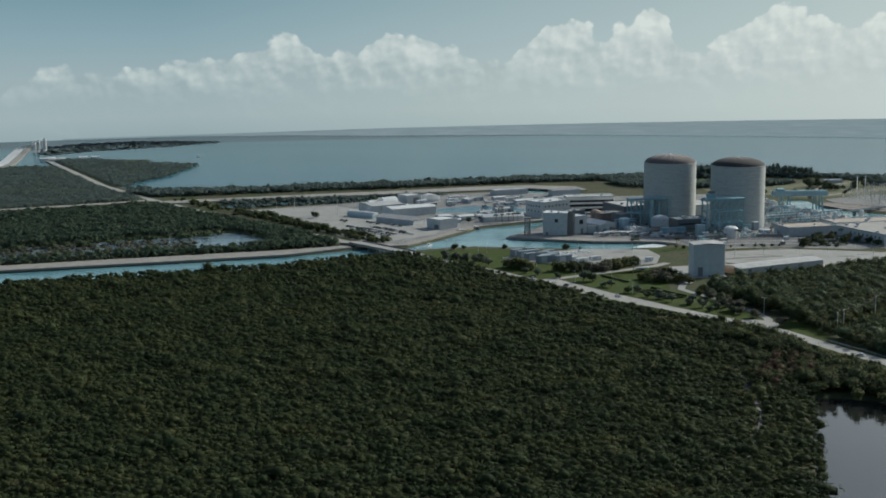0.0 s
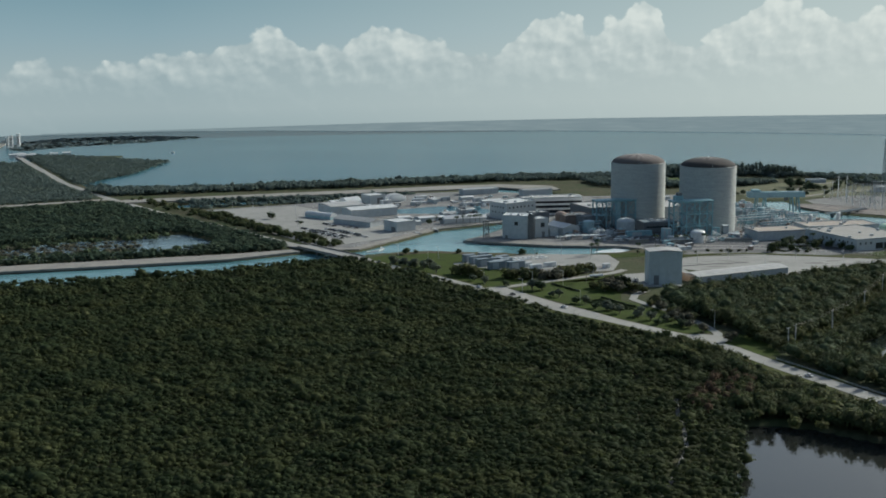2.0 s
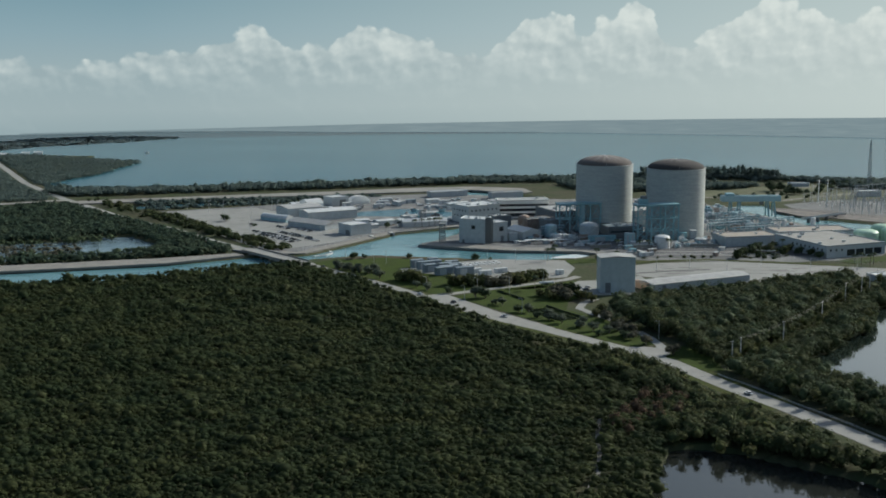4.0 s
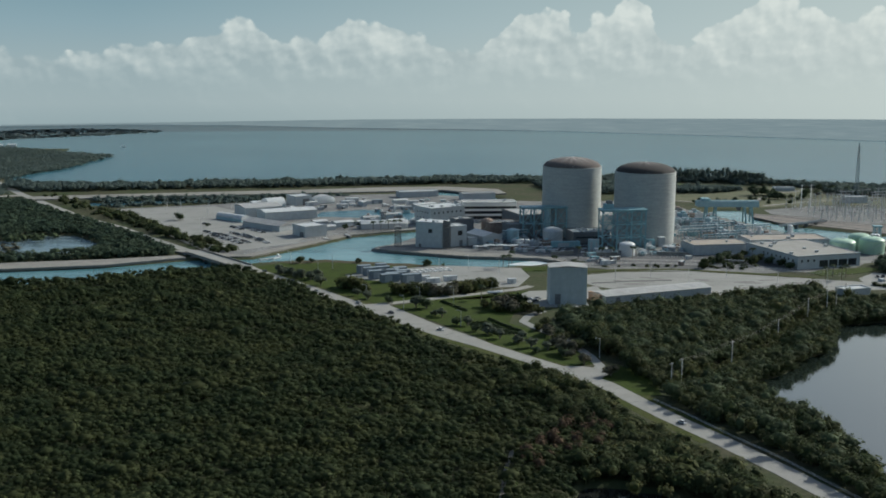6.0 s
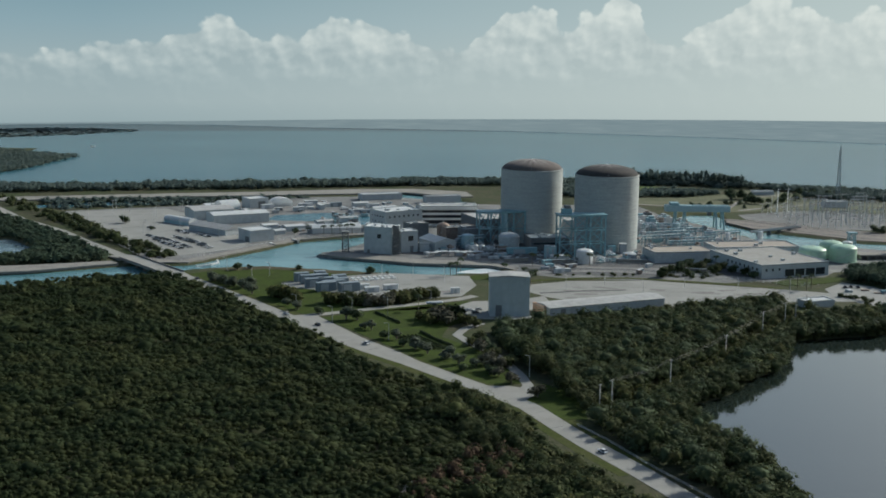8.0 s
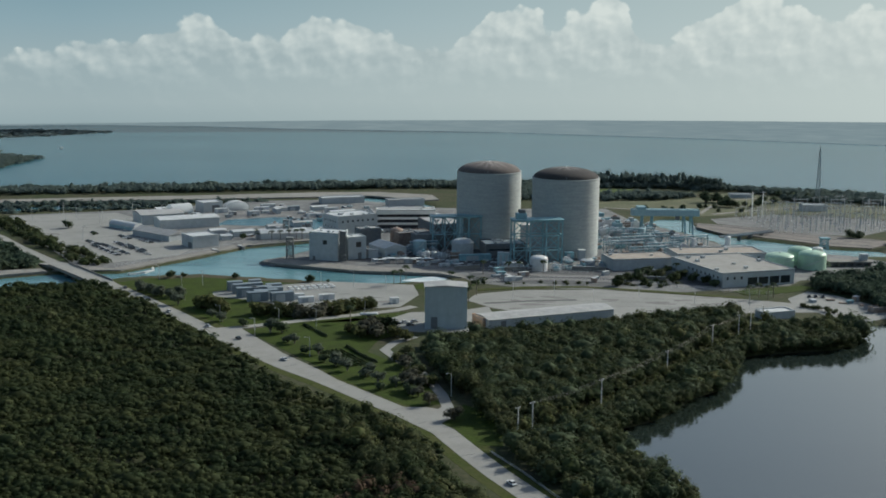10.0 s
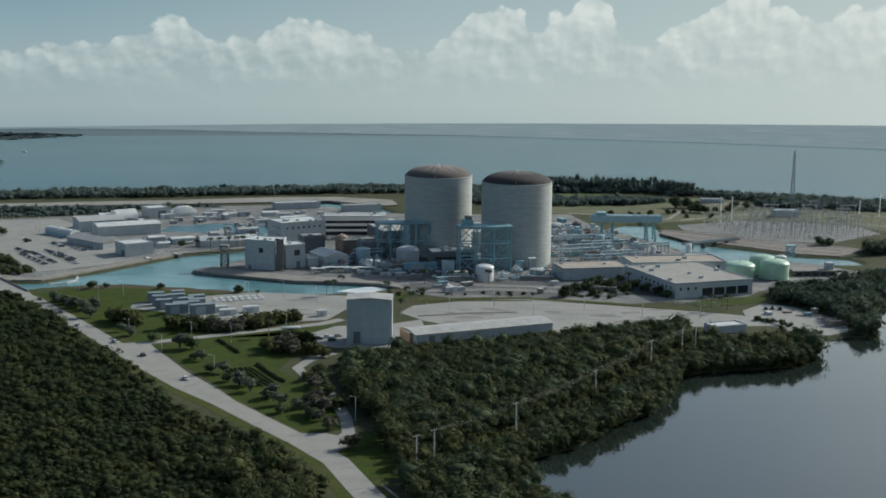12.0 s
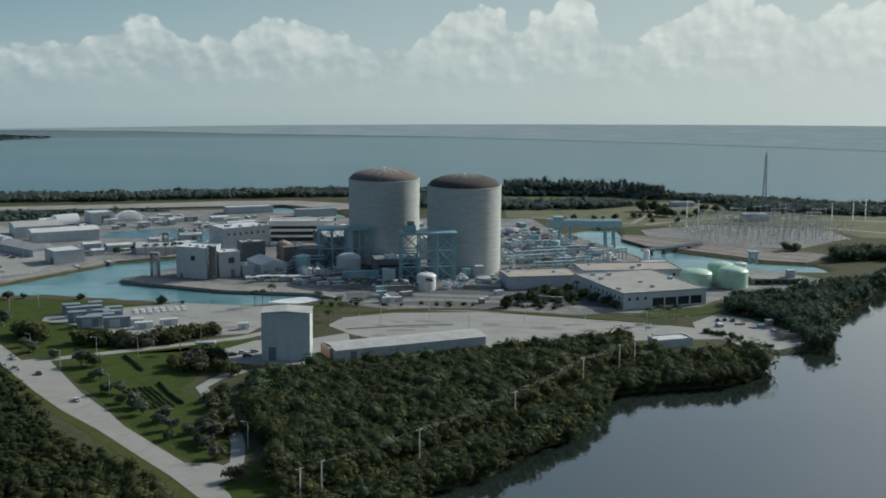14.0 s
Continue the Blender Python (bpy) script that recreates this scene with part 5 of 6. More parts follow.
def trestle(x, y, turn, w, d, h, bays, levels, label, box_top=True):
    """A braced steel frame: columns, floor beams, cross braces, a deck with a housing on top."""
    t = thing("steel_trestle", x, y, 0, turn)
    xs = [-w / 2 + w * k / bays for k in range(bays + 1)]
    zs = [h * k / levels for k in range(levels + 1)]
    for yy in (-d / 2, d / 2):
        for xx in xs:
            part("column", beam(bmesh.new(), (xx, yy, -0.3), (xx, yy, h), 1.0), M_STEEL_BLUE, t)
        for z in zs[1:]:
            part("beam", beam(bmesh.new(), (xs[0], yy, z - 0.4), (xs[-1], yy, z - 0.4), 0.7), M_STEEL_BLUE, t)
        for k in range(bays):
            for z0, z1 in zip(zs, zs[1:]):
                part("brace", beam(bmesh.new(), (xs[k], yy, z0), (xs[k + 1], yy, z1), 0.42), M_STEEL_BLUE, t)
                part("brace", beam(bmesh.new(), (xs[k + 1], yy + 0.45, z0), (xs[k], yy + 0.45, z1), 0.42), M_STEEL_BLUE, t)
    for xx in xs:
        for z in zs[1:]:
            part("beam", beam(bmesh.new(), (xx, -d / 2, z - 0.45), (xx, d / 2, z - 0.45), 0.6), M_STEEL_BLUE, t)
    bm = bmesh.new()
    box(bm, -w / 2 - 1, w / 2 + 1, -d / 2 - 1, d / 2 + 1, h + 0.002, h + 0.8)
    part("deck", bm, M_STEEL_BLUE, t)
    bm = bmesh.new()
    for k in range(22):
        xx = -w / 2 - 0.9 + (w + 1.8) * k / 21
        beam(bm, (xx, -d / 2 - 0.9, h + 0.8), (xx, -d / 2 - 0.9, h + 1.9), 0.1)
    beam(bm, (-w / 2 - 0.9, -d / 2 - 0.9, h + 1.9), (w / 2 + 0.9, -d / 2 - 0.9, h + 1.9), 0.12)
    part("railing", bm, M_STEEL_BLUE, t)
    if box_top:
        for x0, x1, z1, m in ((-w / 2 + 2, -w / 2 + 9, 4.0, M_STEEL_BLUE), (-w / 2 + 4, -w / 2 + 8, 6.2, M_DARK)):
            bm = bmesh.new()
            box(bm, x0, x1, -2.5, 2.5, h + 0.81 + (4.0 if m is M_DARK else 0), h + 0.8 + z1, 0.1)
            part("housing", bm, m, t)
    return tagged(t, label, "steel frame", "steel trestles")


trestle(-22.6, -38, 8, 33, 11, 29.5, 3, 3, "blue braced steel trestle before the reactor building")
trestle(-77, 14, 10, 35, 10, 24, 4, 2, "blue braced steel trestle between the buildings", False)
t = thing("steam_stack", -74, 12)
part("pipe", cyl(bmesh.new(), 0, 0, 0, 24, 2.4, 2.4, 20), M_TANK_BLUE, t)
part("cap", cyl(bmesh.new(), 0, 0, 24.002, 24.8, 2.7, 2.7, 20), M_STEEL_BLUE, t)
tagged(t, "pale blue upright duct inside the trestle", "duct")

# ---------------------------------------------------------------- gantry crane, lattice towers, mast


def lattice(name, x, y, w0, w1, h, n, material, bar, label, category, top=()):
    t = thing(name, x, y)
    lv = [(w0 + (w1 - w0) * k / n, h * k / n) for k in range(n + 1)]
    sg = ((-1, -1), (1, -1), (1, 1), (-1, 1))
    for sx, sy in sg:
        part("leg", beam(bmesh.new(), (sx * w0 / 2, sy * w0 / 2, -0.2), (sx * w1 / 2, sy * w1 / 2, h), bar), material, t)
    for (wa, za), (wb, zb) in zip(lv, lv[1:]):
        for (ax, ay), (bx, by) in zip(sg, sg[1:] + sg[:1]):
            part("brace", beam(bmesh.new(), (ax * wa / 2, ay * wa / 2, za), (bx * wb / 2, by * wb / 2, zb), bar * 0.6), material, t)
            part("brace", beam(bmesh.new(), (bx * wa / 2, by * wa / 2, za), (ax * wb / 2, ay * wb / 2, zb), bar * 0.6), material, t)
            part("strut", beam(bmesh.new(), (ax * wb / 2, ay * wb / 2, zb), (bx * wb / 2, by * wb / 2, zb), bar * 0.6), material, t)
    for z0, z1, w in top:
        bm = bmesh.new()
        box(bm, -w, w, -w, w, h + z0, h + z1, 0.05)
        part("head", bm, material, t)
    return tagged(t, label, category)


lattice("radio_mast", 271, 308, 3.8, 1.2, 48, 12, M_SLATE, 0.22, "tall slate grey lattice radio mast", "mast", [(0.01, 2.4, 0.5), (2.41, 4.5, 0.18)])
lattice("lattice_tower", -190.3, -34.3, 4.6, 4.2, 14.0, 5, M_DARK, 0.4, "dark lattice stair tower on the headland", "tower", [(0.01, 1.2, 2.6)])
lattice("lattice_tower", -205, 62, 4.2, 3.8, 12, 4, M_DARK, 0.35, "dark lattice tower behind the pool", "tower", [(0.01, 1.0, 2.4)])
lattice("intake_tower", 193, 28, 5, 4.6, 8, 3, M_STEEL_BLUE, 0.4, "blue intake gantry tower on the bank", "tower", [(0.01, 1.0, 3.4)])
t = thing("gantry_crane", 88, 100, 0, 0)
for x in (-18, -10, 16, 22):
    for y in (-6, 6):
        part("leg", beam(bmesh.new(), (x, y, -0.2), (x * 0.95, y * 0.4, 16), 1.1), M_STEEL_BLUE, t)
for y in (-3, 3):
    part("girder", box(bmesh.new(), -26, 27, y - 1.0, y + 1.0, 14, 19), M_TANK_BLUE, t)
part("trolley", box(bmesh.new(), -22, -15, -4.4, 4.4, 19.01, 21.2, 0.2), M_STEEL_BLUE, t)
part("cab", box(bmesh.new(), 9, 12, -1.9, 1.9, 10.8, 13.99, 0.1), M_DARK, t)
tagged(t, "pale blue travelling gantry crane over the plant", "crane")

# stair tower of the pump house
t = thing("stair_tower", -153.8, -42.5, 0, 4)
for z in range(0, 20, 3):
    part("flight", beam(bmesh.new(), (-2, -0.8, z), (2, -0.8, z + 1.5), 0.7), M_DARK, t)
    part("flight", beam(bmesh.new(), (2, 0.8, z + 1.5), (-2, 0.8, z + 3), 0.7), M_DARK, t)
for x in (-2.6, 2.6):
    for y in (-1.6, 1.6):
        part("post", beam(bmesh.new(), (x, y, 0), (x, y, 21), 0.35), M_DARK, t)
part("core", box(bmesh.new(), -2.2, 2.2, 1.8, 2.6, 0, 20.4), M_DARK, t)
tagged(t, "dark open steel stair tower beside the pump house", "stair")

# ---------------------------------------------------------------- pipework, boxes and clutter of the plant
rng = random.Random(21)
PLANT_MATS = [M_STEEL_BLUE, M_GREY, M_DARK, M_BROWN, M_TANK_WHITE, M_TANK_BLUE, M_METAL]


def skid(x, y, turn, s, name="equipment_skid"):
    """A machine on a base: body, top unit, pipes."""
    t = thing(name, x, y, 0, turn)
    a, b, h = s * rng.uniform(0.8, 1.3), s * rng.uniform(0.4, 0.8), s * rng.uniform(0.4, 0.9)
    m = rng.choice(PLANT_MATS)
    part("base", box(bmesh.new(), -a / 2 - 0.3, a / 2 + 0.3, -b / 2 - 0.3, b / 2 + 0.3, -0.1, 0.35, 0.05), M_GREY, t)
    part("body", box(bmesh.new(), -a / 2, a / 2, -b / 2, b / 2, 0.352, h, 0.12), m, t)
    bm = bmesh.new()
    box(bm, -a * 0.3, a * 0.15, -b * 0.3, b * 0.3, h + 0.002, h + s * 0.22, 0.1)
    part("top_unit", bm, rng.choice(PLANT_MATS), t)
    m = rng.choice((M_STEEL_BLUE, M_METAL, M_TANK_WHITE))
    for k in range(3):
        part("pipe", beam(bmesh.new(), (-a / 2 - s * 0.3, -b / 2 - 0.5 - k * 0.5, 0.4 + h * 0.5), (a / 2 + s * 0.3, -b / 2 - 0.5 - k * 0.5, 0.4 + h * 0.5), 0.28), m, t)
    part("riser", beam(bmesh.new(), (-a / 2 - s * 0.3, -b / 2 - 0.5, 0), (-a / 2 - s * 0.3, -b / 2 - 0.5, h), 0.24), m, t)
    return tagged(t, "painted machine skid with pipes among the plant", "machinery", "equipment skids")


def pipe_rack(x, y, turn, n, label):
    t = thing("pipe_rack", x, y, 0, turn)
    for k in range(n + 1):
        for yy in (-2.2, 2.2):
            part("post", beam(bmesh.new(), (k * 6, yy, -0.2), (k * 6, yy, 7.2), 0.4), M_STEEL_BLUE, t)
        part("crossbeam", beam(bmesh.new(), (k * 6, -2.4, 5.0), (k * 6, 2.4, 5.0), 0.4), M_STEEL_BLUE, t)
        part("crossbeam", beam(bmesh.new(), (k * 6, -2.4, 7.0), (k * 6, 2.4, 7.0), 0.4), M_STEEL_BLUE, t)
    for j, (yy, z) in enumerate(((-1.6, 5.5), (-0.6, 5.45), (0.7, 5.6), (1.6, 5.4), (-1.2, 7.5), (0.4, 7.45), (1.4, 7.5))):
        part("pipe", beam(bmesh.new(), (-1.5, yy, z), (n * 6 + 1.5, yy, z), 0.35 + 0.15 * (j % 3)), (M_METAL, M_STEEL_BLUE, M_TANK_WHITE)[j % 3], t)
    return tagged(t, label, "pipe rack", "pipe racks")


for x, y, a, n in ((30, 8, 20, 5), (36, 26, 20, 6), (48, 44, 15, 6), (60, 2, 20, 4), (88, 34, 25, 4), (-108, -2, 20, 3), (40, 70, 10, 6), (46, -14, 14, 4)):
    pipe_rack(x, y, a, n, "blue steel pipe rack carrying pale pipes")
for k in range(46):
    skid(rng.uniform(26, 100), rng.uniform(-16, 96), rng.choice((15, 20, 105)), rng.uniform(3.5, 8))
for k in range(16):
    skid(rng.uniform(30, 82), rng.uniform(100, 150), rng.choice((15, 20, 105)), rng.uniform(4, 8))
for k in range(34):
    skid(rng.uniform(-142, -58), rng.uniform(-34, 2), rng.choice((15, 20, 105)), rng.uniform(2.5, 5.5))
for k in range(12):
    skid(rng.uniform(-56, 0), rng.uniform(-70, -56), rng.choice((10, 100)), rng.uniform(2.5, 5))
for k in range(10):
    skid(rng.uniform(-4, 28), rng.uniform(-52, -30), rng.choice((10, 100, 45)), rng.uniform(2.5, 5))
for k in range(22):
    skid(rng.uniform(-230, -120), rng.uniform(80, 230), rng.choice((15, 25, 115)), rng.uniform(2.5, 6), "yard_equipment")


def container(x, y, turn, w, d, h, material, label, name="container", group="containers"):
    t = thing(name, x, y, 0, turn)
    part("body", box(bmesh.new(), -w / 2, w / 2, -d / 2, d / 2, 0.1, h, 0.08), material, t)
    part("lid", box(bmesh.new(), -w / 2 - 0.1, w / 2 + 0.1, -d / 2 - 0.1, d / 2 + 0.1, h + 0.002, h + 0.2, 0.05), material if material in (M_STEEL_BLUE, M_SLATE) else M_ROOF_WHITE, t)
    part("door", box(bmesh.new(), -w * 0.3, w * 0.1, -d / 2 - 0.06, -d / 2 + 0.02, 0.3, h * 0.85), M_GREY, t)
    part("skid", box(bmesh.new(), -w / 2 + 0.2, w / 2 - 0.2, -d / 2 + 0.2, d / 2 - 0.2, -0.05, 0.098), M_DARK, t)
    return tagged(t, label, "container", group)


container(-47.4, -54, 8, 4.0, 4.0, 9.6, M_TANK_BLUE, "tall pale blue housing before the trestle")
container(-43.6, -53, 8, 3.4, 3.8, 9.2, M_TANK_BLUE, "tall pale blue housing before the trestle")
container(-64, -32, 12, 22, 4, 4.2, M_STEEL_BLUE, "long blue equipment house")
container(0.9, -27.5, 5, 6, 4, 5.6, M_STEEL_BLUE, "blue housing at the foot of the reactor building")
container(9.5, -25.5, 5, 5, 4, 7, M_GREY, "grey lift housing at the foot of the reactor building")
container(-40, -63, 6, 13, 5, 4.4, M_GREY, "grey equipment house beside the white tank")
for x, y, w in ((-210, -142, 9), (-206, -150, 8), (-199, -136, 7), (-198, -146, 10), (-192, -156, 12), (-188, -166, 14), (-200, -160, 12), (-184, -158, 9), (-178, -172, 13), (-192, -172, 12), (-186, -148, 9)):
    container(x, y, 22, w, 4.2, 5.4, M_SLATE, "blue-grey storage container in the canal yard", "storage_container", "yard containers")
for x, y, w in ((-164, -174, 9), (-153, -166, 9), (-113.5, -174, 5), (-170, -166, 8)):
    container(x, y, 20, w, 3.2, 3.2, M_TANK_WHITE, "white trailer parked in the yard", "site_trailer", "site trailers")
for i in range(2):
    for k in range(8):
        t = thing("precast_slab", -178 + k * 3.4 + i * 2, -134 - i * 6 + k * 1.4, 0, 22)
        part("slab", box(bmesh.new(), -1.1, 1.1, -1.6, 1.6, 0.0, 0.9, 0.06), M_TENT, t)
        tagged(t, "pale precast block laid out in the yard", "concrete block", "precast blocks")
for x, y, w, d in ((-122, -45, 9, 4), (-113, -44, 9, 4), (-104, -44, 8, 4), (-96, -44, 8, 4), (-128, -50, 8, 3)):
    t = thing("canopy", x, y, 0, 16)
    part("roof", box(bmesh.new(), -w / 2, w / 2, -d / 2, d / 2, 3.0, 3.4, 0.05), M_ROOF_WHITE, t)
    for px in (-w / 2 + 0.3, w / 2 - 0.3):
        for py in (-d / 2 + 0.3, d / 2 - 0.3):
            part("post", beam(bmesh.new(), (px, py, 0), (px, py, 3.0), 0.2), M_METAL, t)
    tagged(t, "white-roofed open canopy along the headland", "canopy", "canopies")

CLUTTER = [M_TANK_WHITE, M_GREY, M_TANK_BLUE, M_BROWN, M_DARK, M_STEEL_BLUE, M_ROOF]
for zone, n in (((-262, -120, 150, 232), 30), ((-250, -190, 44, 78), 16), ((-200, -140, 70, 100), 8), ((-140, -70, -58, -40), 14), ((-60, 20, -112, -72), 10), ((100, 185, -30, 4), 12), ((-330, -262, 130, 190), 14), ((60, 130, -90, -54), 6), ((122, 158, -164, -140), 3)):
    for k in range(n):
        x, y = rng.uniform(zone[0], zone[1]), rng.uniform(zone[2], zone[3])
        container(x, y, rng.choice((22, 112, 30)) + rng.uniform(-6, 6), rng.uniform(2.2, 8), rng.uniform(2, 3), rng.uniform(1.2, 3.2), rng.choice(CLUTTER), "stored box or crate in the plant yards", "crate", "yard crates")

for zone, n in (((-340, -262, 120, 200), 8), ((-250, -150, 165, 235), 9), ((-150, -60, 110, 220), 10), ((-240, -190, 60, 100), 6), ((-40, 60, 90, 200), 24)):
    for k in range(n):
        x, y = rng.uniform(zone[0], zone[1]), rng.uniform(zone[2], zone[3])
        container(x, y, rng.choice((22, 112, 27)) + rng.uniform(-4, 4), rng.uniform(5, 13), rng.uniform(2.6, 5), rng.uniform(2.4, 4.2), rng.choice((M_TANK_WHITE, M_GREY, M_GREY, M_SLATE, M_STEEL_BLUE)), "pale site cabin among the rear yards", "site_cabin", "site cabins")

for k in range(26):
    skid(rng.uniform(-96, -34), rng.uniform(-58, -22), rng.uniform(0, 90), rng.uniform(0.8, 1.5))
for k in range(14):
    skid(rng.uniform(-14, 24), rng.uniform(-60, -32), rng.uniform(0, 90), rng.uniform(0.7, 1.2))

# ---------------------------------------------------------------- switchyard
M_PALE_STEEL = mat("pale_steel", (0.46, 0.47, 0.47), (0.56, 0.57, 0.57), 1.0, 0.5, bump=0.02)
for k in range(19):
    for j in range(7):
        x, y = 182 + k * 6.1 - j * 2.0 + rng.uniform(-1.5, 1.5), 112 + j * 15 + max(k - 9, 0) * 3.0 + rng.uniform(-2, 2)
        t = thing("switchyard_post", x, y)
        h = rng.choice((8, 11, 14, 17))
        part("post", beam(bmesh.new(), (0, 0, -0.2), (0, 0, h), 0.26), M_PALE_STEEL, t)
        part("crossarm", beam(bmesh.new(), (-2.6, 0, h * 0.92), (2.6, 0, h * 0.92), 0.26), M_PALE_STEEL, t)
        for q in (-2.2, 0.9, 2.2):
            part("insulator", cyl(bmesh.new(), q, 0, h * 0.92 + 0.14, h * 0.92 + 1.3, 0.16, 0.12, 6), M_BROWN, t)
        part("footing", box(bmesh.new(), -0.7, 0.7, -0.7, 0.7, -0.1, 0.7, 0.05), M_TENT, t)
        tagged(t, "grey steel switchyard post with insulators", "post", "switchyard posts")
for k in range(9):
    t = thing("portal_frame", 196 + k * 10.5, 132 + (k % 3) * 22)
    for x in (-6, 6):
        part("leg", beam(bmesh.new(), (x, 0, -0.2), (x * 0.9, 0, 19), 0.4), M_PALE_STEEL, t)
    part("girder", beam(bmesh.new(), (-6.4, 0, 18.4), (6.4, 0, 18.4), 0.5), M_PALE_STEEL, t)
    for x in (-4, 0, 4):
        part("insulator", cyl(bmesh.new(), x, 0, 16.5, 18.1, 0.2, 0.2, 6), M_BROWN, t)
    tagged(t, "grey steel portal carrying conductors", "portal", "switchyard portals")
for x, y, h in ((181, 196, 22), (191, 200, 22), (330, 246, 20), (341, 248, 20), (306, 226, 17)):
    t = thing("transmission_pole", x, y)
    part("pole", cyl(bmesh.new(), 0, 0, -0.2, h, 0.5, 0.3, 8), M_TENT, t)
    for z in (h - 1, h - 4):
        part("crossarm", beam(bmesh.new(), (-2.5, 0, z), (2.5, 0, z), 0.25), M_PALE_STEEL, t)
    tagged(t, "tall pale transmission pole at the switchyard", "pole", "transmission poles")

slab("office_lawn", [(90, -130), (100, -124), (138, -110), (146, -118), (120, -134), (96, -142)], 0.16, M_LAWN, 0.2, "green lawn strip before the wide office", "lawn")
slab("foam", [(-104, -92), (-92, -84), (-80, -90), (-76, -98), (-86, -106), (-100, -104), (-112, -100)], WATER_Z + 0.16, mat("white_foam", (0.5, 0.52, 0.52), (0.7, 0.72, 0.72), 2.0, 0.6, stain=(0.2, 0.35, 0.38), stain_size=6, amount=0.7), 0.1, "white foam on the canal water", "foam")
for k in range(34):
    a = rng.uniform(0, 1)
    t = thing("boulder", -209 + a * 22 + rng.uniform(-2, 2), -46 - a * 9 + rng.uniform(-3, 3), -1.2, rng.uniform(0, 360))
    bm = bmesh.new()
    bmesh.ops.create_icosphere(bm, subdivisions=2, radius=1.0)
    for v in bm.verts:
        v.co *= 1 + 0.35 * noise.noise(v.co * 1.7 + Vector((k * 3.1, 0, 0)))
        v.co.z *= 0.7
    o = part("stone", bm, M_DARK, t)
    o.scale = (rng.uniform(0.9, 2.2), rng.uniform(0.9, 2.0), rng.uniform(0.9, 1.8))
    tagged(t, "dark wet boulder on the headland tip", "boulder", "boulders")


def fence(points, h, step, label):
    t = thing("fence", points[0][0], points[0][1])
    for a, b in zip(points, points[1:]):
        n = max(int(math.dist(a, b) / step), 1)
        for k in range(n):
            x, y = a[0] + (b[0] - a[0]) * k / n - points[0][0], a[1] + (b[1] - a[1]) * k / n - points[0][1]
            part("post", beam(bmesh.new(), (x, y, -0.1), (x, y, h), 0.16), M_METAL, t)
        a3, b3 = (a[0] - points[0][0], a[1] - points[0][1]), (b[0] - points[0][0], b[1] - points[0][1])
        for z in (0.3, h * 0.55, h - 0.1):
            part("rail", beam(bmesh.new(), (*a3, z), (*b3, z), 0.1), M_METAL, t)
    return tagged(t, label, "fence", "fences")


fence([(-66, -112), (-40, -102), (0, -100), (40, -112), (84, -132), (112, -142)], 2.6, 4, "grey steel security fence before the plant")
fence([(-60, -78), (-20, -74), (24, -78)], 2.4, 4, "grey steel security fence along the plant road")
fence([(-300, -72), (-262, -22), (-232, 26), (-200, 46), (-160, 68)], 2.4, 5, "grey steel fence on the canal bank")
fence([(5, -610), (-14, -560), (-34, -507), (-45, -484), (-58.5, -452), (-68, -433)], 1.1, 3, "low grey guard rail beside the road")
for x, y, w, a in ((-40, -70, 30, 6), (10, -66, 22, -4), (60, -78, 26, -24), (-70, -66, 18, 20), (40, -96, 30, -14)):
    t = thing("concrete_wall", x, y, 0, a)
    part("wall", box(bmesh.new(), -w / 2, w / 2, -0.3, 0.3, -0.2, 2.6, 0.05), M_BANK, t)
    part("coping", box(bmesh.new(), -w / 2 - 0.1, w / 2 + 0.1, -0.4, 0.4, 2.602, 2.8), M_GREY, t)
    tagged(t, "low grey concrete blast wall in the plant", "wall", "concrete walls")

# ---------------------------------------------------------------- bridge, weir, dock
t = thing("bridge", -314, -103, 0, 127.5)
part("deck", box(bmesh.new(), -36, 36, -6.8, 6.8, 1.2, 2.2, 0.05), M_ROAD, t)
for y in (-6.6, 6.6):
    part("parapet", box(bmesh.new(), -36, 36, y - 0.2, y + 0.2, 2.202, 3.1), M_BANK, t)
for x in (-24, -12, 0, 12, 24):
    for y in (-4.5, 0, 4.5):
        part("pier", box(bmesh.new(), x - 0.5, x + 0.5, y - 0.5, y + 0.5, -4.5, 1.198), M_BANK, t)
for x0, x1 in ((-58, -36), (36, 58)):
    bm = bmesh.new()
    q = [bm.verts.new(v) for v in ((x0, -6.6, 0.14), (x0, 6.6, 0.14), (x1, 6.6, 0.14), (x1, -6.6, 0.14))]
    hi = x0 if abs(x0) < abs(x1) else x1
    for v in q:
        if abs(v.co.x - hi) < 0.1:
            v.co.z = 2.2
    bm.faces.new(q)
    r = bmesh.ops.extrude_face_region(bm, geom=bm.faces[:])
    for v in r["geom"]:
        if isinstance(v, bmesh.types.BMVert):
            v.co.z = -0.3
    bmesh.ops.recalc_face_normals(bm, faces=bm.faces)
    part("ramp", bm, M_ROAD, t)
tagged(t, "low concrete road bridge over the canal", "bridge")
t = thing("canal_footbridge", 149, 81, 0, 33)
part("deck", box(bmesh.new(), -28, 28, -1.8, 1.8, 2.0, 2.6, 0.05), M_DARK, t)
for y in (-1.7, 1.7):
    part("parapet", box(bmesh.new(), -28, 28, y - 0.12, y + 0.12, 2.602, 3.6), M_GREY, t)
for x in (-20, -8, 4, 16):
    part("pier", box(bmesh.new(), x - 0.9, x + 0.9, -1.5, 1.5, -4.5, 1.998, 0.1), M_DARK, t)
tagged(t, "dark narrow bridge over the discharge canal", "bridge")
t = thing("weir_boom", -280, -78, WATER_Z)
bm = bmesh.new()
pts = [(-6, -12), (2, -6), (6, 2), (4, 9)]
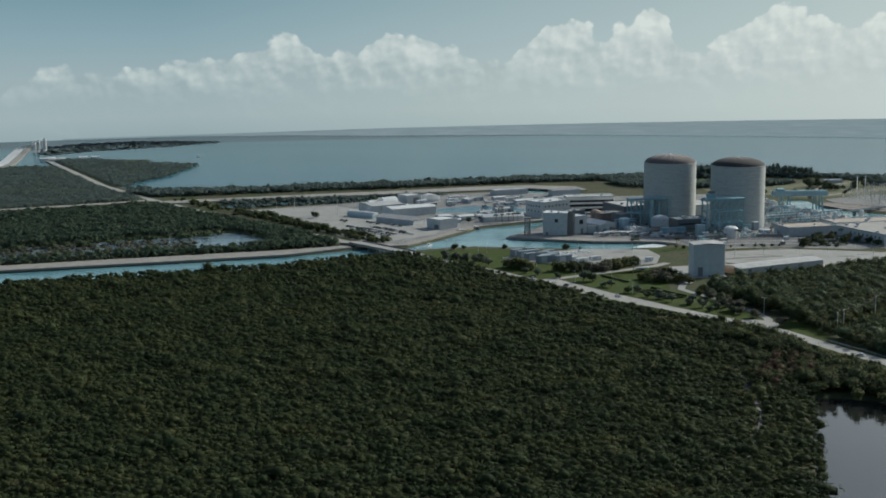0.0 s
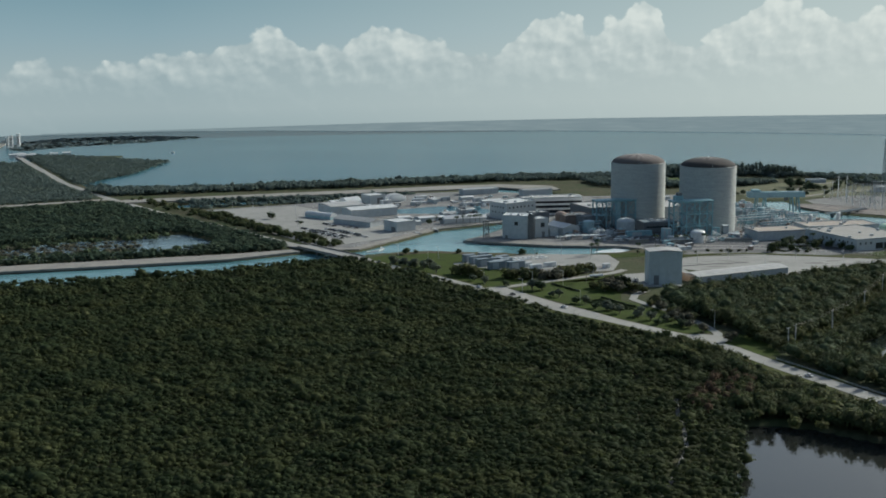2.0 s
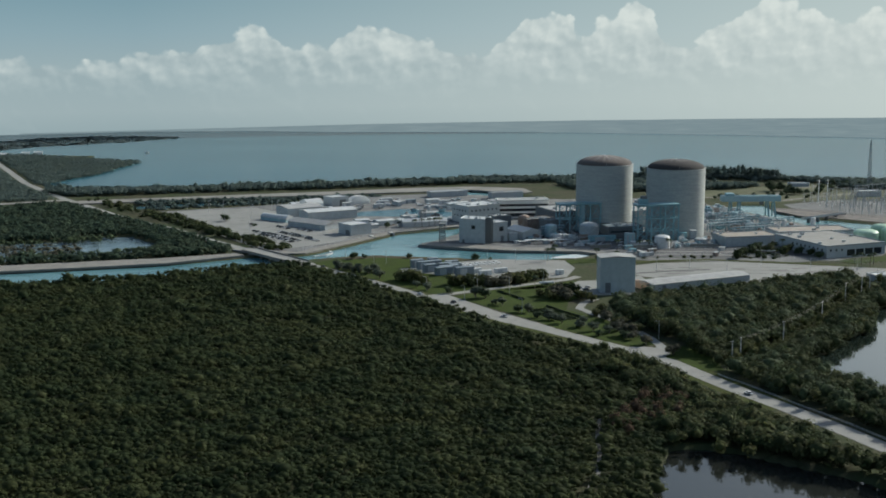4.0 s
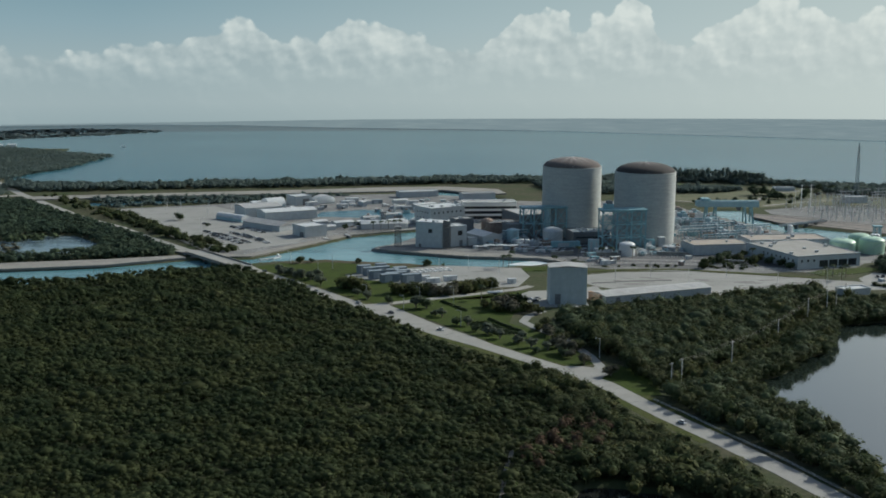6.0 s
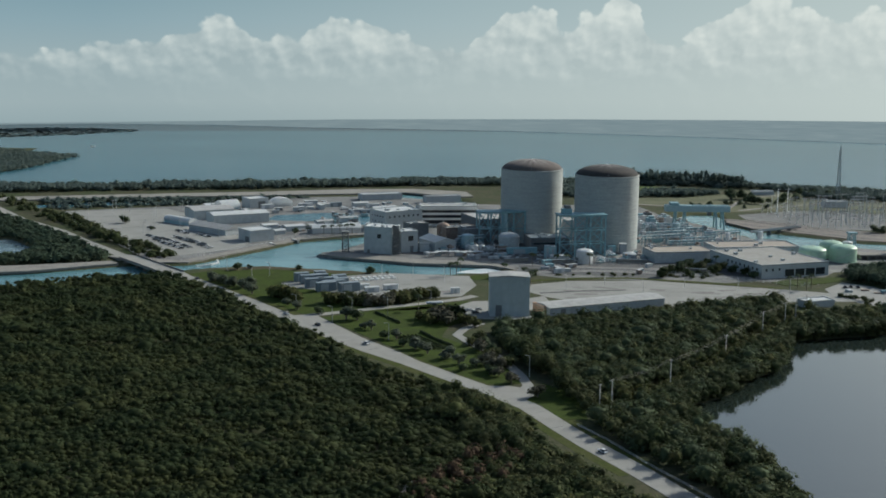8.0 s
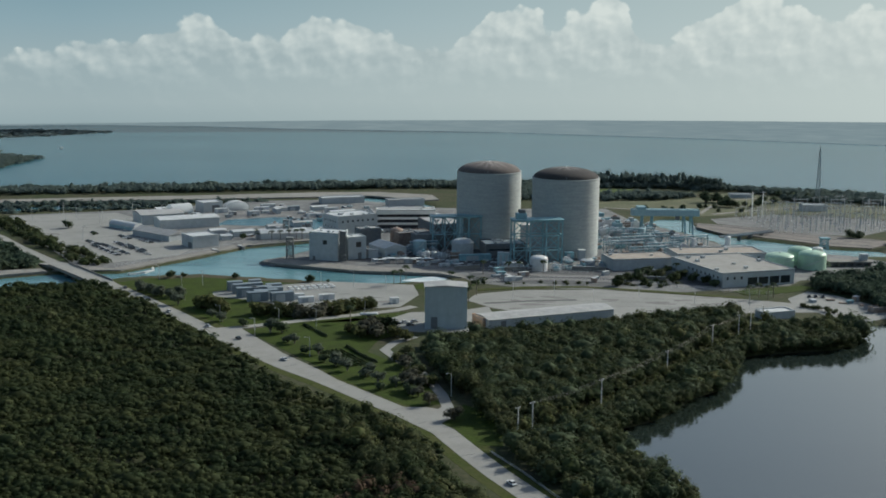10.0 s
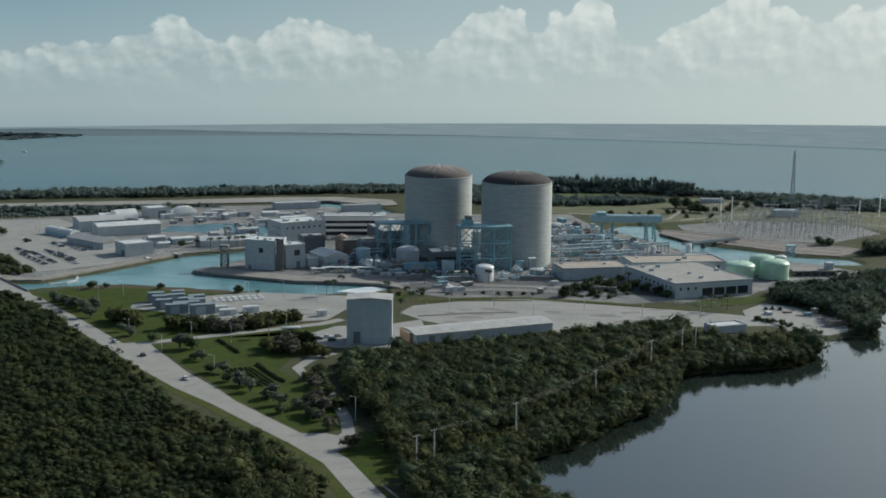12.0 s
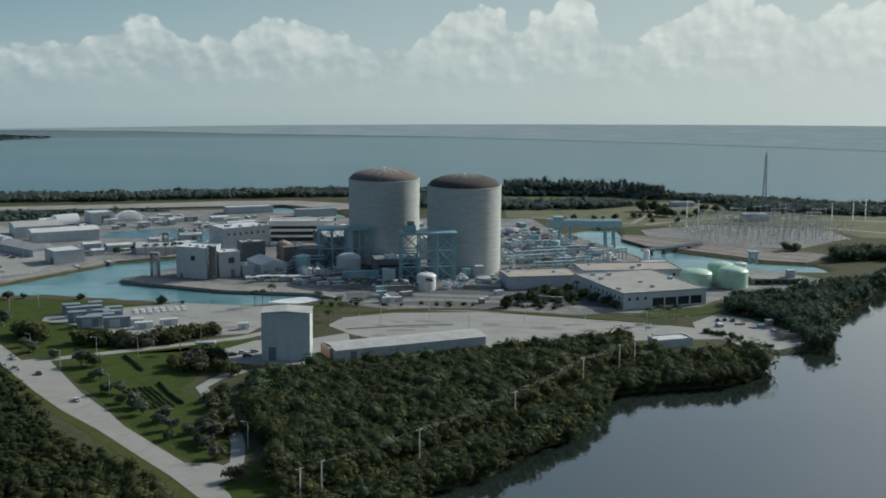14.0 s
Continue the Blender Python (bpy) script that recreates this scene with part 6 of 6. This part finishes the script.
for a, b in zip(pts, pts[1:]):
    beam(bm, (*a, 0.5), (*b, 0.5), 1.2)
part("float", bm, M_TENT, t)
for a in pts:
    part("buoy", cyl(bmesh.new(), a[0], a[1], 0, 1.4, 0.9, 0.7, 10), M_TENT, t)
tagged(t, "white floating boom at the canal bank", "boom")
for x, y, a in ((-247, -6, 40), (-232, 12, 40)):
    t = thing("outfall", x, y, 0, a)
    part("wall", box(bmesh.new(), -1, 1, -5, 4, -2.5, 1.1, 0.1), M_DARK, t)
    part("cap", box(bmesh.new(), -1.2, 1.2, -1.5, 1.5, 1.102, 1.6, 0.1), M_TENT, t)
    tagged(t, "dark outfall wall in the canal bank", "outfall", "outfalls")
t = thing("intake_structure", 190, -36, 0, 4)
part("deck", box(bmesh.new(), -15, 15, -6, 6, 2.6, 3.6, 0.05), M_BANK, t)
for k in range(6):
    part("pier", box(bmesh.new(), -14 + k * 5.4, -13 + k * 5.4, -6, 6, -3, 2.598), M_BANK, t)
for k in range(5):
    part("gate", box(bmesh.new(), -12.9 + k * 5.4, -8.7 + k * 5.4, -3, -2.6, -3, 2.59), M_DARK, t)
part("hoist", box(bmesh.new(), 8, 13, -2, 2, 3.61, 8, 0.2), M_GREY, t)
tagged(t, "grey concrete intake structure with dark gates", "intake")
for k in range(7):
    t = thing("dock_pile", 131.5 + k * 2.7, -206 - k * 0.63, 0)
    part("timber", cyl(bmesh.new(), 0, 0, -4, 1.2, 0.35, 0.3, 8), M_WOOD, t)
    tagged(t, "grey timber pile at the dock edge", "pile", "dock piles")

hall("dock_shelter", (156, -188), 22, 9, 5, 2.4, M_BROWN, M_ROOF, label="low pale-roofed brown shelter on the dock", category="shelter")
for x, y, a, n in ((142, -154, 12, 3), (152, -158, 40, 2), (147, -162, -20, 2), (156, -168, 70, 3)):
    t = thing("timber_stack", x, y, 0.14, a)
    for k in range(n):
        for q in range(4):
            part("plank", box(bmesh.new(), -2.4, 2.4, -1.1 + q * 0.56, -0.6 + q * 0.56, 0.002 + k * 0.3, 0.28 + k * 0.3, 0.03), M_BROWN, t)
    tagged(t, "stack of brown weathered timber on the dock", "timber", "timber stacks")

# ---------------------------------------------------------------- poles and wires


def pole(x, y, h, arms=1, name="utility_pole", label="grey wooden utility pole with a crossarm", turn=40):
    t = thing(name, x, y, 0, turn)
    part("pole", cyl(bmesh.new(), 0, 0, -0.3, h, 0.3, 0.2, 8), M_WOOD, t)
    for k in range(arms):
        z = h - 0.5 - k * 1.1
        part("crossarm", beam(bmesh.new(), (-1.3, 0.2, z), (1.3, 0.2, z), 0.16), M_WOOD, t)
        for q in (-1.2, 0, 1.2):
            part("insulator", cyl(bmesh.new(), q, 0.2, z + 0.09, z + 0.42, 0.09, 0.07, 6), M_TENT, t)
    return tagged(t, label, "utility pole", "utility poles")


for x, y, h in LINE:
    pole(x, y, h)
t = thing("overhead_line", 0, 0)
for off in (-1.2, 0.0, 1.2):
    for (x0, y0, h0), (x1, y1, h1) in zip(LINE[1:], LINE[2:]):
        bm = bmesh.new()
        n, rings = 8, []
        for k in range(n + 1):
            u = k / n
            c = Vector((x0 + (x1 - x0) * u + off * 0.75, y0 + (y1 - y0) * u - off * 0.65, h0 - 0.1 + (h1 - h0) * u - 4.8 * u * (1 - u)))
            rings.append([bm.verts.new(c + Vector(q)) for q in ((-0.024, 0, -0.016), (0.024, 0, -0.016), (0, 0, 0.026))])
        for r0, r1 in zip(rings, rings[1:]):
            for k in range(3):
                bm.faces.new((r0[k], r0[(k + 1) % 3], r1[(k + 1) % 3], r1[k]))
        part("wire", bm, M_WIRE, t)
tagged(t, "thin overhead wires slung from pole to pole", "power line")


def lamp_post(x, y, h, turn, label="slim grey street lamp"):
    t = thing("street_lamp", x, y, 0, turn)
    part("pole", cyl(bmesh.new(), 0, 0, -0.2, h, 0.16, 0.1, 8), M_METAL, t)
    part("arm", beam(bmesh.new(), (0, 0, h - 0.1), (1.8, 0, h + 0.25), 0.1), M_METAL, t)
    part("head", box(bmesh.new(), 1.6, 2.5, -0.2, 0.2, h + 0.15, h + 0.4, 0.05), M_GREY, t)
    return tagged(t, label, "street lamp", "street lamps")


for x, y, h in ((-204, -226, 9), (-181, -256, 9), (-172, -231, 9), (-149, -295, 9), (-152, -235, 10), (-82, -361, 10), (-240, -150, 10), (-180, -196, 10), (-128, -210, 9), (-120, -140, 10), (-160, -128, 9), (-140, -128, 10), (-262, -112, 9), (-232, -128, 9)):
    lamp_post(x, y, h, 200)
for x, y in ((-20, -150), (30, -150), (0, -175), (60, -165), (-45, -160), (90, -172)):
    lamp_post(x, y, 9, 90)
for x, y in ((-347, 165), (-320, 155), (-359, 108), (-404, 150), (-420, 130), (-390, 150), (-360, 120), (-330, 70), (-380, 90), (-350, 30), (-300, 60), (-310, 0), (-290, 20), (-405, 165), (-340, 150)):
    lamp_post(x, y, 11, 30, "slim grey car park lamp")

# ---------------------------------------------------------------- cars


def make_car(paint, label, van=False):
    t = thing("car", 0, -900, -60)
    bm = bmesh.new()
    box(bm, -2.25, 2.25, -0.88, 0.88, 0.35, 0.92, 0.14)
    part("body", bm, paint, t)
    bm = bmesh.new()
    r = bmesh.ops.create_cube(bm, size=1, matrix=Matrix.Translation((-0.25, 0, 1.18)) @ Matrix.Diagonal((2.7 if not van else 3.6, 1.5, 0.54 if not van else 0.95, 1)))
    for v in r["verts"]:
        if v.co.z > 1.2:
            v.co.x = -0.25 + (v.co.x + 0.25) * 0.68
            v.co.y *= 0.86
    part("cabin", bm, M_GLASS, t, "dark tinted windows")
    part("roof", box(bmesh.new(), -1.1, 0.6, -0.62, 0.62, 1.452 if not van else 1.66, 1.5 if not van else 1.75, 0.02), paint, t)
    for x in (-1.4, 1.4):
        for y in (-0.82, 0.82):
            bm = bmesh.new()
            bmesh.ops.create_cone(bm, cap_ends=True, segments=12, radius1=0.34, radius2=0.34, depth=0.22, matrix=Matrix.Translation((x, y, 0.34)) @ Matrix.Rotation(math.pi / 2, 4, "X"))
            w = part("wheel", bm, M_RUBBER, t)
    for y in (-0.6, 0.6):
        part("headlight", box(bmesh.new(), 2.2, 2.28, y - 0.2, y + 0.2, 0.6, 0.76), M_TENT, t)
    return tagged(t, label, "car", "cars")


CARS = [make_car(M_CAR_DARK, "dark saloon car"), make_car(M_CAR_WHITE, "white saloon car"), make_car(M_CAR_GREY, "silver saloon car")]
used = set()


def put_car(k, x, y, z, turn, label, group):
    m = pose(x, y, z, 0, 0, turn)
    if k in used:
        o = copy_thing(CARS[k], m)
    else:
        o = CARS[k]
        o.matrix_basis = m
        used.add(k)
    return tagged(o, label, "car", group)


for k, x, y, a in ((0, -254, -174, 124), (1, -236, -204, 124), (1, -208, -238, 124), (0, -188, -264, 124), (1, -160, -304, 126), (0, -290, -127, 127), (1, -62, -466, 118), (0, -276, -141, 125)):
    put_car(k, x, y, 0.125, a, ("dark", "white", "silver")[k] + " saloon car on the coast road", "cars on the road")
for (x0, y0), (x1, y1), n in (((-343, 20), (-329, 3), 5), ((-334, 2), (-304, -40), 11), ((-329, 7), (-299, -35), 10), ((-322, 16), (-300, -14), 8), ((-311, 5), (-290, -22), 7), ((-326, 46), (-314, 30), 4), ((-307, 30), (-294, 14), 5), ((-296, -20), (-284, -36), 4), ((-352, 62), (-344, 50), 2)):
    for k in range(n):
        u = (k + 0.5) / n
        c = rng.choice((0, 0, 0, 1, 2))
        put_car(c, x0 - 4 + (x1 - x0) * u + rng.uniform(-0.4, 0.4), y0 + 10 + (y1 - y0) * u + rng.uniform(-0.4, 0.4), 0.125, 33 + rng.choice((0, 180)) + rng.uniform(-3, 3), ("dark", "white", "silver")[c] + " car parked in the car park", "parked cars")
for x, y, a in ((-110, -228, 20), (-106, -224, 10), (-103, -230, 15), (-114, -232, 20), (-101, -222, 30)):
    put_car(rng.choice((0, 1, 2)), x, y, 0.125, a, "car parked beside the storage block", "parked cars")
for x, y, a in ((132, -146, 80), (136, -145, 80), (140, -146, 85)):
    put_car(0, x, y, 0.15, a, "dark car parked at the dock", "parked cars")
t = thing("boat_trailer", -126, -209, 0, 10)
part("hull", box(bmesh.new(), -5, 5, -1.2, 1.2, 0.9, 2.2, 0.5), M_TANK_WHITE, t)
for x in (-3, -0.5, 2, 4):
    part("outrigger", beam(bmesh.new(), (x, 0, 2.2), (x + 0.4, 0, 4.6), 0.14), M_METAL, t)
part("axle", box(bmesh.new(), -1, 1, -1.3, 1.3, 0.0, 0.88, 0.1), M_RUBBER, t)
tagged(t, "white boat on a trailer", "boat")

# ---------------------------------------------------------------- single trees


def crown_mesh(name, seed, quads, rz, leaf, blobs, material):
    rg = random.Random(seed)
    vs, fs, n = [], [], 0
    for k in range(blobs):
        v, f = crown_proto(rg, quads, 1.0, rz, leaf)
        r = rg.uniform(0.45, 0.7) if blobs > 1 else 1.0
        off = np.array([rg.uniform(-0.55, 0.55), rg.uniform(-0.55, 0.55), rg.uniform(-0.35, 0.4)]) if blobs > 1 else 0
        vs.append(v * r + off)
        fs.append(f + n)
        n += len(v)
    me = bpy.data.meshes.new(name)
    me.from_pydata(np.concatenate(vs).tolist(), [], np.concatenate(fs).tolist())
    me.materials.append(material)
    return me


CROWNS = {"grey": [crown_mesh("crown", 40 + k, 34, 0.8, 0.28, 6, M_LEAF_GREY) for k in range(3)],
          "brown": [crown_mesh("crown", 80 + k, 30, 0.85, 0.24, 9, M_SCRUB) for k in range(2)],
          "olive": [crown_mesh("crown", 70 + k, 34, 0.85, 0.28, 7, M_OLIVE) for k in range(2)],
          "dark": [crown_mesh("crown", 50 + k, 34, 0.85, 0.28, 7, M_LEAF_DARK) for k in range(3)],
          "green": [crown_mesh("crown", 60 + k, 34, 0.85, 0.28, 7, M_LEAF_MID) for k in range(3)]}


def tree(x, y, r, h, kind, label, group):
    t = thing("tree", x, y, 0, rng.uniform(0, 360))
    bm = bmesh.new()
    cyl(bm, 0, 0, -0.2, h - r * 0.6, 0.09 * r, 0.045 * r, 7)
    for k in range(4):
        a = k * 1.57 + rng.uniform(-0.4, 0.4)
        beam(bm, (0, 0, max(h - r * 1.5, 0.4)), (math.cos(a) * r * 0.5, math.sin(a) * r * 0.5, h - r * 0.5), 0.045 * r)
    part("trunk", bm, M_BARK, t)
    c = new("crown", rng.choice(CROWNS[kind]))
    c.parent = t
    c.matrix_basis = Matrix.Translation((0, 0, h - r * 0.75)) @ Matrix.Diagonal((r, r, r * 0.9, 1))
    return tagged(t, label, "tree", group)


for x, y, r, kind in ((-174, -249, 5.0, "grey"), (-168, -250, 4.4, "dark"), (-159, -272, 3.4, "grey"), (-163, -268, 2.4, "grey"), (-151, -292, 3.2, "dark"), (-145, -293, 3.6, "grey"), (-135, -313, 4.2, "grey"), (-141, -306, 2.8, "dark"), (-129, -322, 3.6, "grey"), (-120, -330, 4.2, "grey"), (-114, -341, 3.6, "grey"), (-106, -346, 3.0, "grey"), (-100, -358, 3.2, "dark"), (-112, -352, 2.6, "dark")):
    tree(x, y, r, r * 1.55, kind, "small grey-green tree on the lawn" if kind == "grey" else "small dark green tree on the lawn", "lawn trees")
for x, y, r, kind in ((-264, -146, 4.6, "grey"), (-257, -152, 4.4, "grey"), (-250, -160, 4.8, "grey"), (-243, -167, 4.2, "grey"), (-235, -184, 4.8, "grey"), (-238, -160, 4.6, "grey"), (-203, -225, 4.0, "grey"), (-210, -215, 3.2, "grey"), (-190, -236, 3.0, "dark")):
    tree(x, y, r, r * 1.45, kind, "grey-green bushy tree beside the coast road", "roadside trees")
for x, y, r in ((-218, -192, 6.0), (-211, -196, 6.4), (-206, -202, 4.6), (-186, -207, 5.4), (-181, -203, 4.4), (-176, -211, 5.0), (-170, -209, 4.6), (-164, -211, 4.8), (-158, -211, 5.0), (-152, -209, 5.2), (-146, -204, 5.4), (-140, -198, 5.4), (-150, -199, 5.0), (-134, -190, 5.2), (-128, -186, 4.6), (-168, -202, 4.4), (-143, -190, 4.6)):
    tree(x, y, r * 1.15, r * 1.5, rng.choice(("brown", "green", "olive", "olive")), "olive leafy spreading tree by the storage yard", "grove trees")
for x, y, r in ((-124, -249, 6), (-119, -256, 5.4), (-114, -246, 5.4), (-126, -240, 4.8), (-110, -256, 4.4), (-118, -238, 4.6), (-104, -262, 4), (-103, -314, 4.2), (-98, -330, 4.4), (-92, -345, 4), (-102, -296, 4.2), (-107, -303, 3.4), (-97, -322, 3.8), (-101, -308, 3.6), (-90, -340, 3.4), (-128, -256, 4.4), (-134, -246, 3.8)):
    tree(x, y, r, r * 1.5, rng.choice(("dark", "green", "olive", "brown")), "large spreading tree with thin leaves beside the drive", "drive trees")
for x, y, r in ((-81, -394, 3.6), (-91, -373, 3.6), (-97, -352, 4.6), (-96, -361, 3.0), (-100, -340, 4.4)):
    tree(x, y, r, r * 1.6, "brown", "thin-leaved grey-brown tree at the road corner", "corner trees")
for x, y, r in ((-256, -106, 3.4), (-249, -103, 2.2), (-216, -104, 2.4), (-168, -114, 3.2), (-157, -114, 1.4), (-379, 92, 4.4), (-350, 60, 2.0), (230, 82, 4.6), (236, 82, 4.2), (160, 288, 7), (172, 292, 6.4), (180, 286, 5), (205, 268, 4.6), (214, 290, 5), (224, 290, 4.6), (130, 240, 3), (146, 246, 3), (160, 250, 3), (112, 232, 3), (95, 236, 3), (250, 320, 5), (262, 312, 5), (132, 248, 2.4), (148, 254, 2.2), (153, 252, 2.4), (106, 225, 2), (87, 229, 2.2), (192, 268, 3), (195, 253, 2.6), (158, 224, 2.4), (179, 225, 3), (120, 240, 2), (174, 259, 5.6), (169, 262, 4.6), (181, 257, 4.8), (243, 342, 4), (-120, 200, 3), (-110, 202, 3.4), (-102, 204, 3.2), (-224, 52, 3), (-236, 48, 3), (-214, 70, 2.6), (-206, 60, 2.6), (-244, 60, 2.6), (-230, 70, 3)):
    tree(x, y, r, r * 1.5, "dark", "solitary dark round tree in open ground", "solitary trees")
for x, y, r in ((23, -117, 3.4), (30, -104, 3.2), (37, -96, 3.6), (45, -82, 3.2), (52, -93, 3.6), (58, -106, 3.2), (66, -92, 3), (59, -76, 3), (72, -100, 3), (78, -108, 2.6), (40, -110, 2.4), (82, -118, 2.8), (84, -96, 2.6)):
    tree(x, y, r * 1.35, r * 2.1, rng.choice(("dark", "green")), "dark tree before the wide office", "office trees")


def make_palm(h):
    t = thing("palm", 0, -900, -60)
    part("trunk", cyl(bmesh.new(), 0, 0, -0.2, h, 0.24, 0.15, 7), M_BARK, t)
    for k in range(14):
        a = k * 2 * math.pi / 14 + rng.uniform(-0.15, 0.15)
        up = rng.uniform(0.2, 1.0)
        bm = bmesh.new()
        prev = None
        for j in range(6):
            u = j / 5
            rr, z = 2.7 * u, h + up * 1.7 * u - 2.4 * u * u
            wd = 0.5 * (1 - 0.8 * abs(u - 0.4))
            q = (Vector((rr * math.cos(a) - wd * math.sin(a), rr * math.sin(a) + wd * math.cos(a), z - 0.25)), Vector((rr * math.cos(a), rr * math.sin(a), z)), Vector((rr * math.cos(a) + wd * math.sin(a), rr * math.sin(a) - wd * math.cos(a), z - 0.25)))
            q = [bm.verts.new(v) for v in q]
            if prev:
                bm.faces.new((prev[0], prev[1], q[1], q[0]))
                bm.faces.new((prev[1], prev[2], q[2], q[1]))
            prev = q
        part("frond", bm, M_LEAF_DARK, t)
    return tagged(t, "tall palm with drooping dark fronds", "palm tree", "palms")


PALM = make_palm(9.0)
for i, (x, y) in enumerate(((-116, -120), (-112, -118), (-109, -103), (-81, -121), (-71, -169), (-69, -135), (-44, -86), (-37, -84), (-21, -80), (94, -156), (101, -149), (105, -155), (-135, -224), (-212, 33), (-206, 36), (-200, 39), (-195, 42), (-191, 44), (-66, -150), (40, -102), (64, -84), (-60, -82), (110, -148))):
    m = pose(x, y, 0, 0, 0, rng.uniform(0, 360))
    if i:
        copy_thing(PALM, m)
    else:
        PALM.matrix_basis = m
for a, b in (((-159, -231), (-152, -243)), ((-152, -243), (-144, -258)), ((-133, -277), (-125, -293)), ((-125, -293), (-116, -308))):
    t = thing("hedge", (a[0] + b[0]) / 2, (a[1] + b[1]) / 2, 0, math.degrees(math.atan2(b[1] - a[1], b[0] - a[0])))
    n = max(int(math.dist(a, b) / 1.6), 2)
    for k in range(n):
        c = new("clump", rng.choice(CROWNS["dark"]))
        c.parent = t
        c.matrix_basis = Matrix.Translation((-math.dist(a, b) / 2 + k * 1.6 + 0.8, rng.uniform(-0.2, 0.2), 0.7)) @ Matrix.Diagonal((1.3, 1.0, 0.9, 1))
    tagged(t, "clipped dark hedge across the lawn", "hedge", "hedges")
# planted rows on the sloping lawn
for k in range(6):
    t = thing("planted_row", -127 - k * 2.1, -297 - k * 0.8, 0, -60)
    for q in range(16):
        c = new("shrub", rng.choice(CROWNS["dark" if q % 3 else "green"]))
        c.parent = t
        c.matrix_basis = Matrix.Translation((-16 + q * 2.1, rng.uniform(-0.2, 0.2), 0.3)) @ Matrix.Diagonal((1.2, 0.55, 0.6, 1))
    tagged(t, "low planted row of dark shrubs on the lawn", "shrub row", "planted rows")
# small motor boats on the lagoon
for x, y in ((-600, 800),):
    t = thing("boat", x, y, WATER_Z, 20)
    part("hull", box(bmesh.new(), -3, 3, -1.1, 1.1, -0.3, 1.0, 0.4), M_TENT, t)
    part("cabin", box(bmesh.new(), -1.2, 0.9, -0.8, 0.8, 1.002, 2.0, 0.2), M_TENT, t)
    tagged(t, "small white motor boat on the lagoon", "boat", "boats")
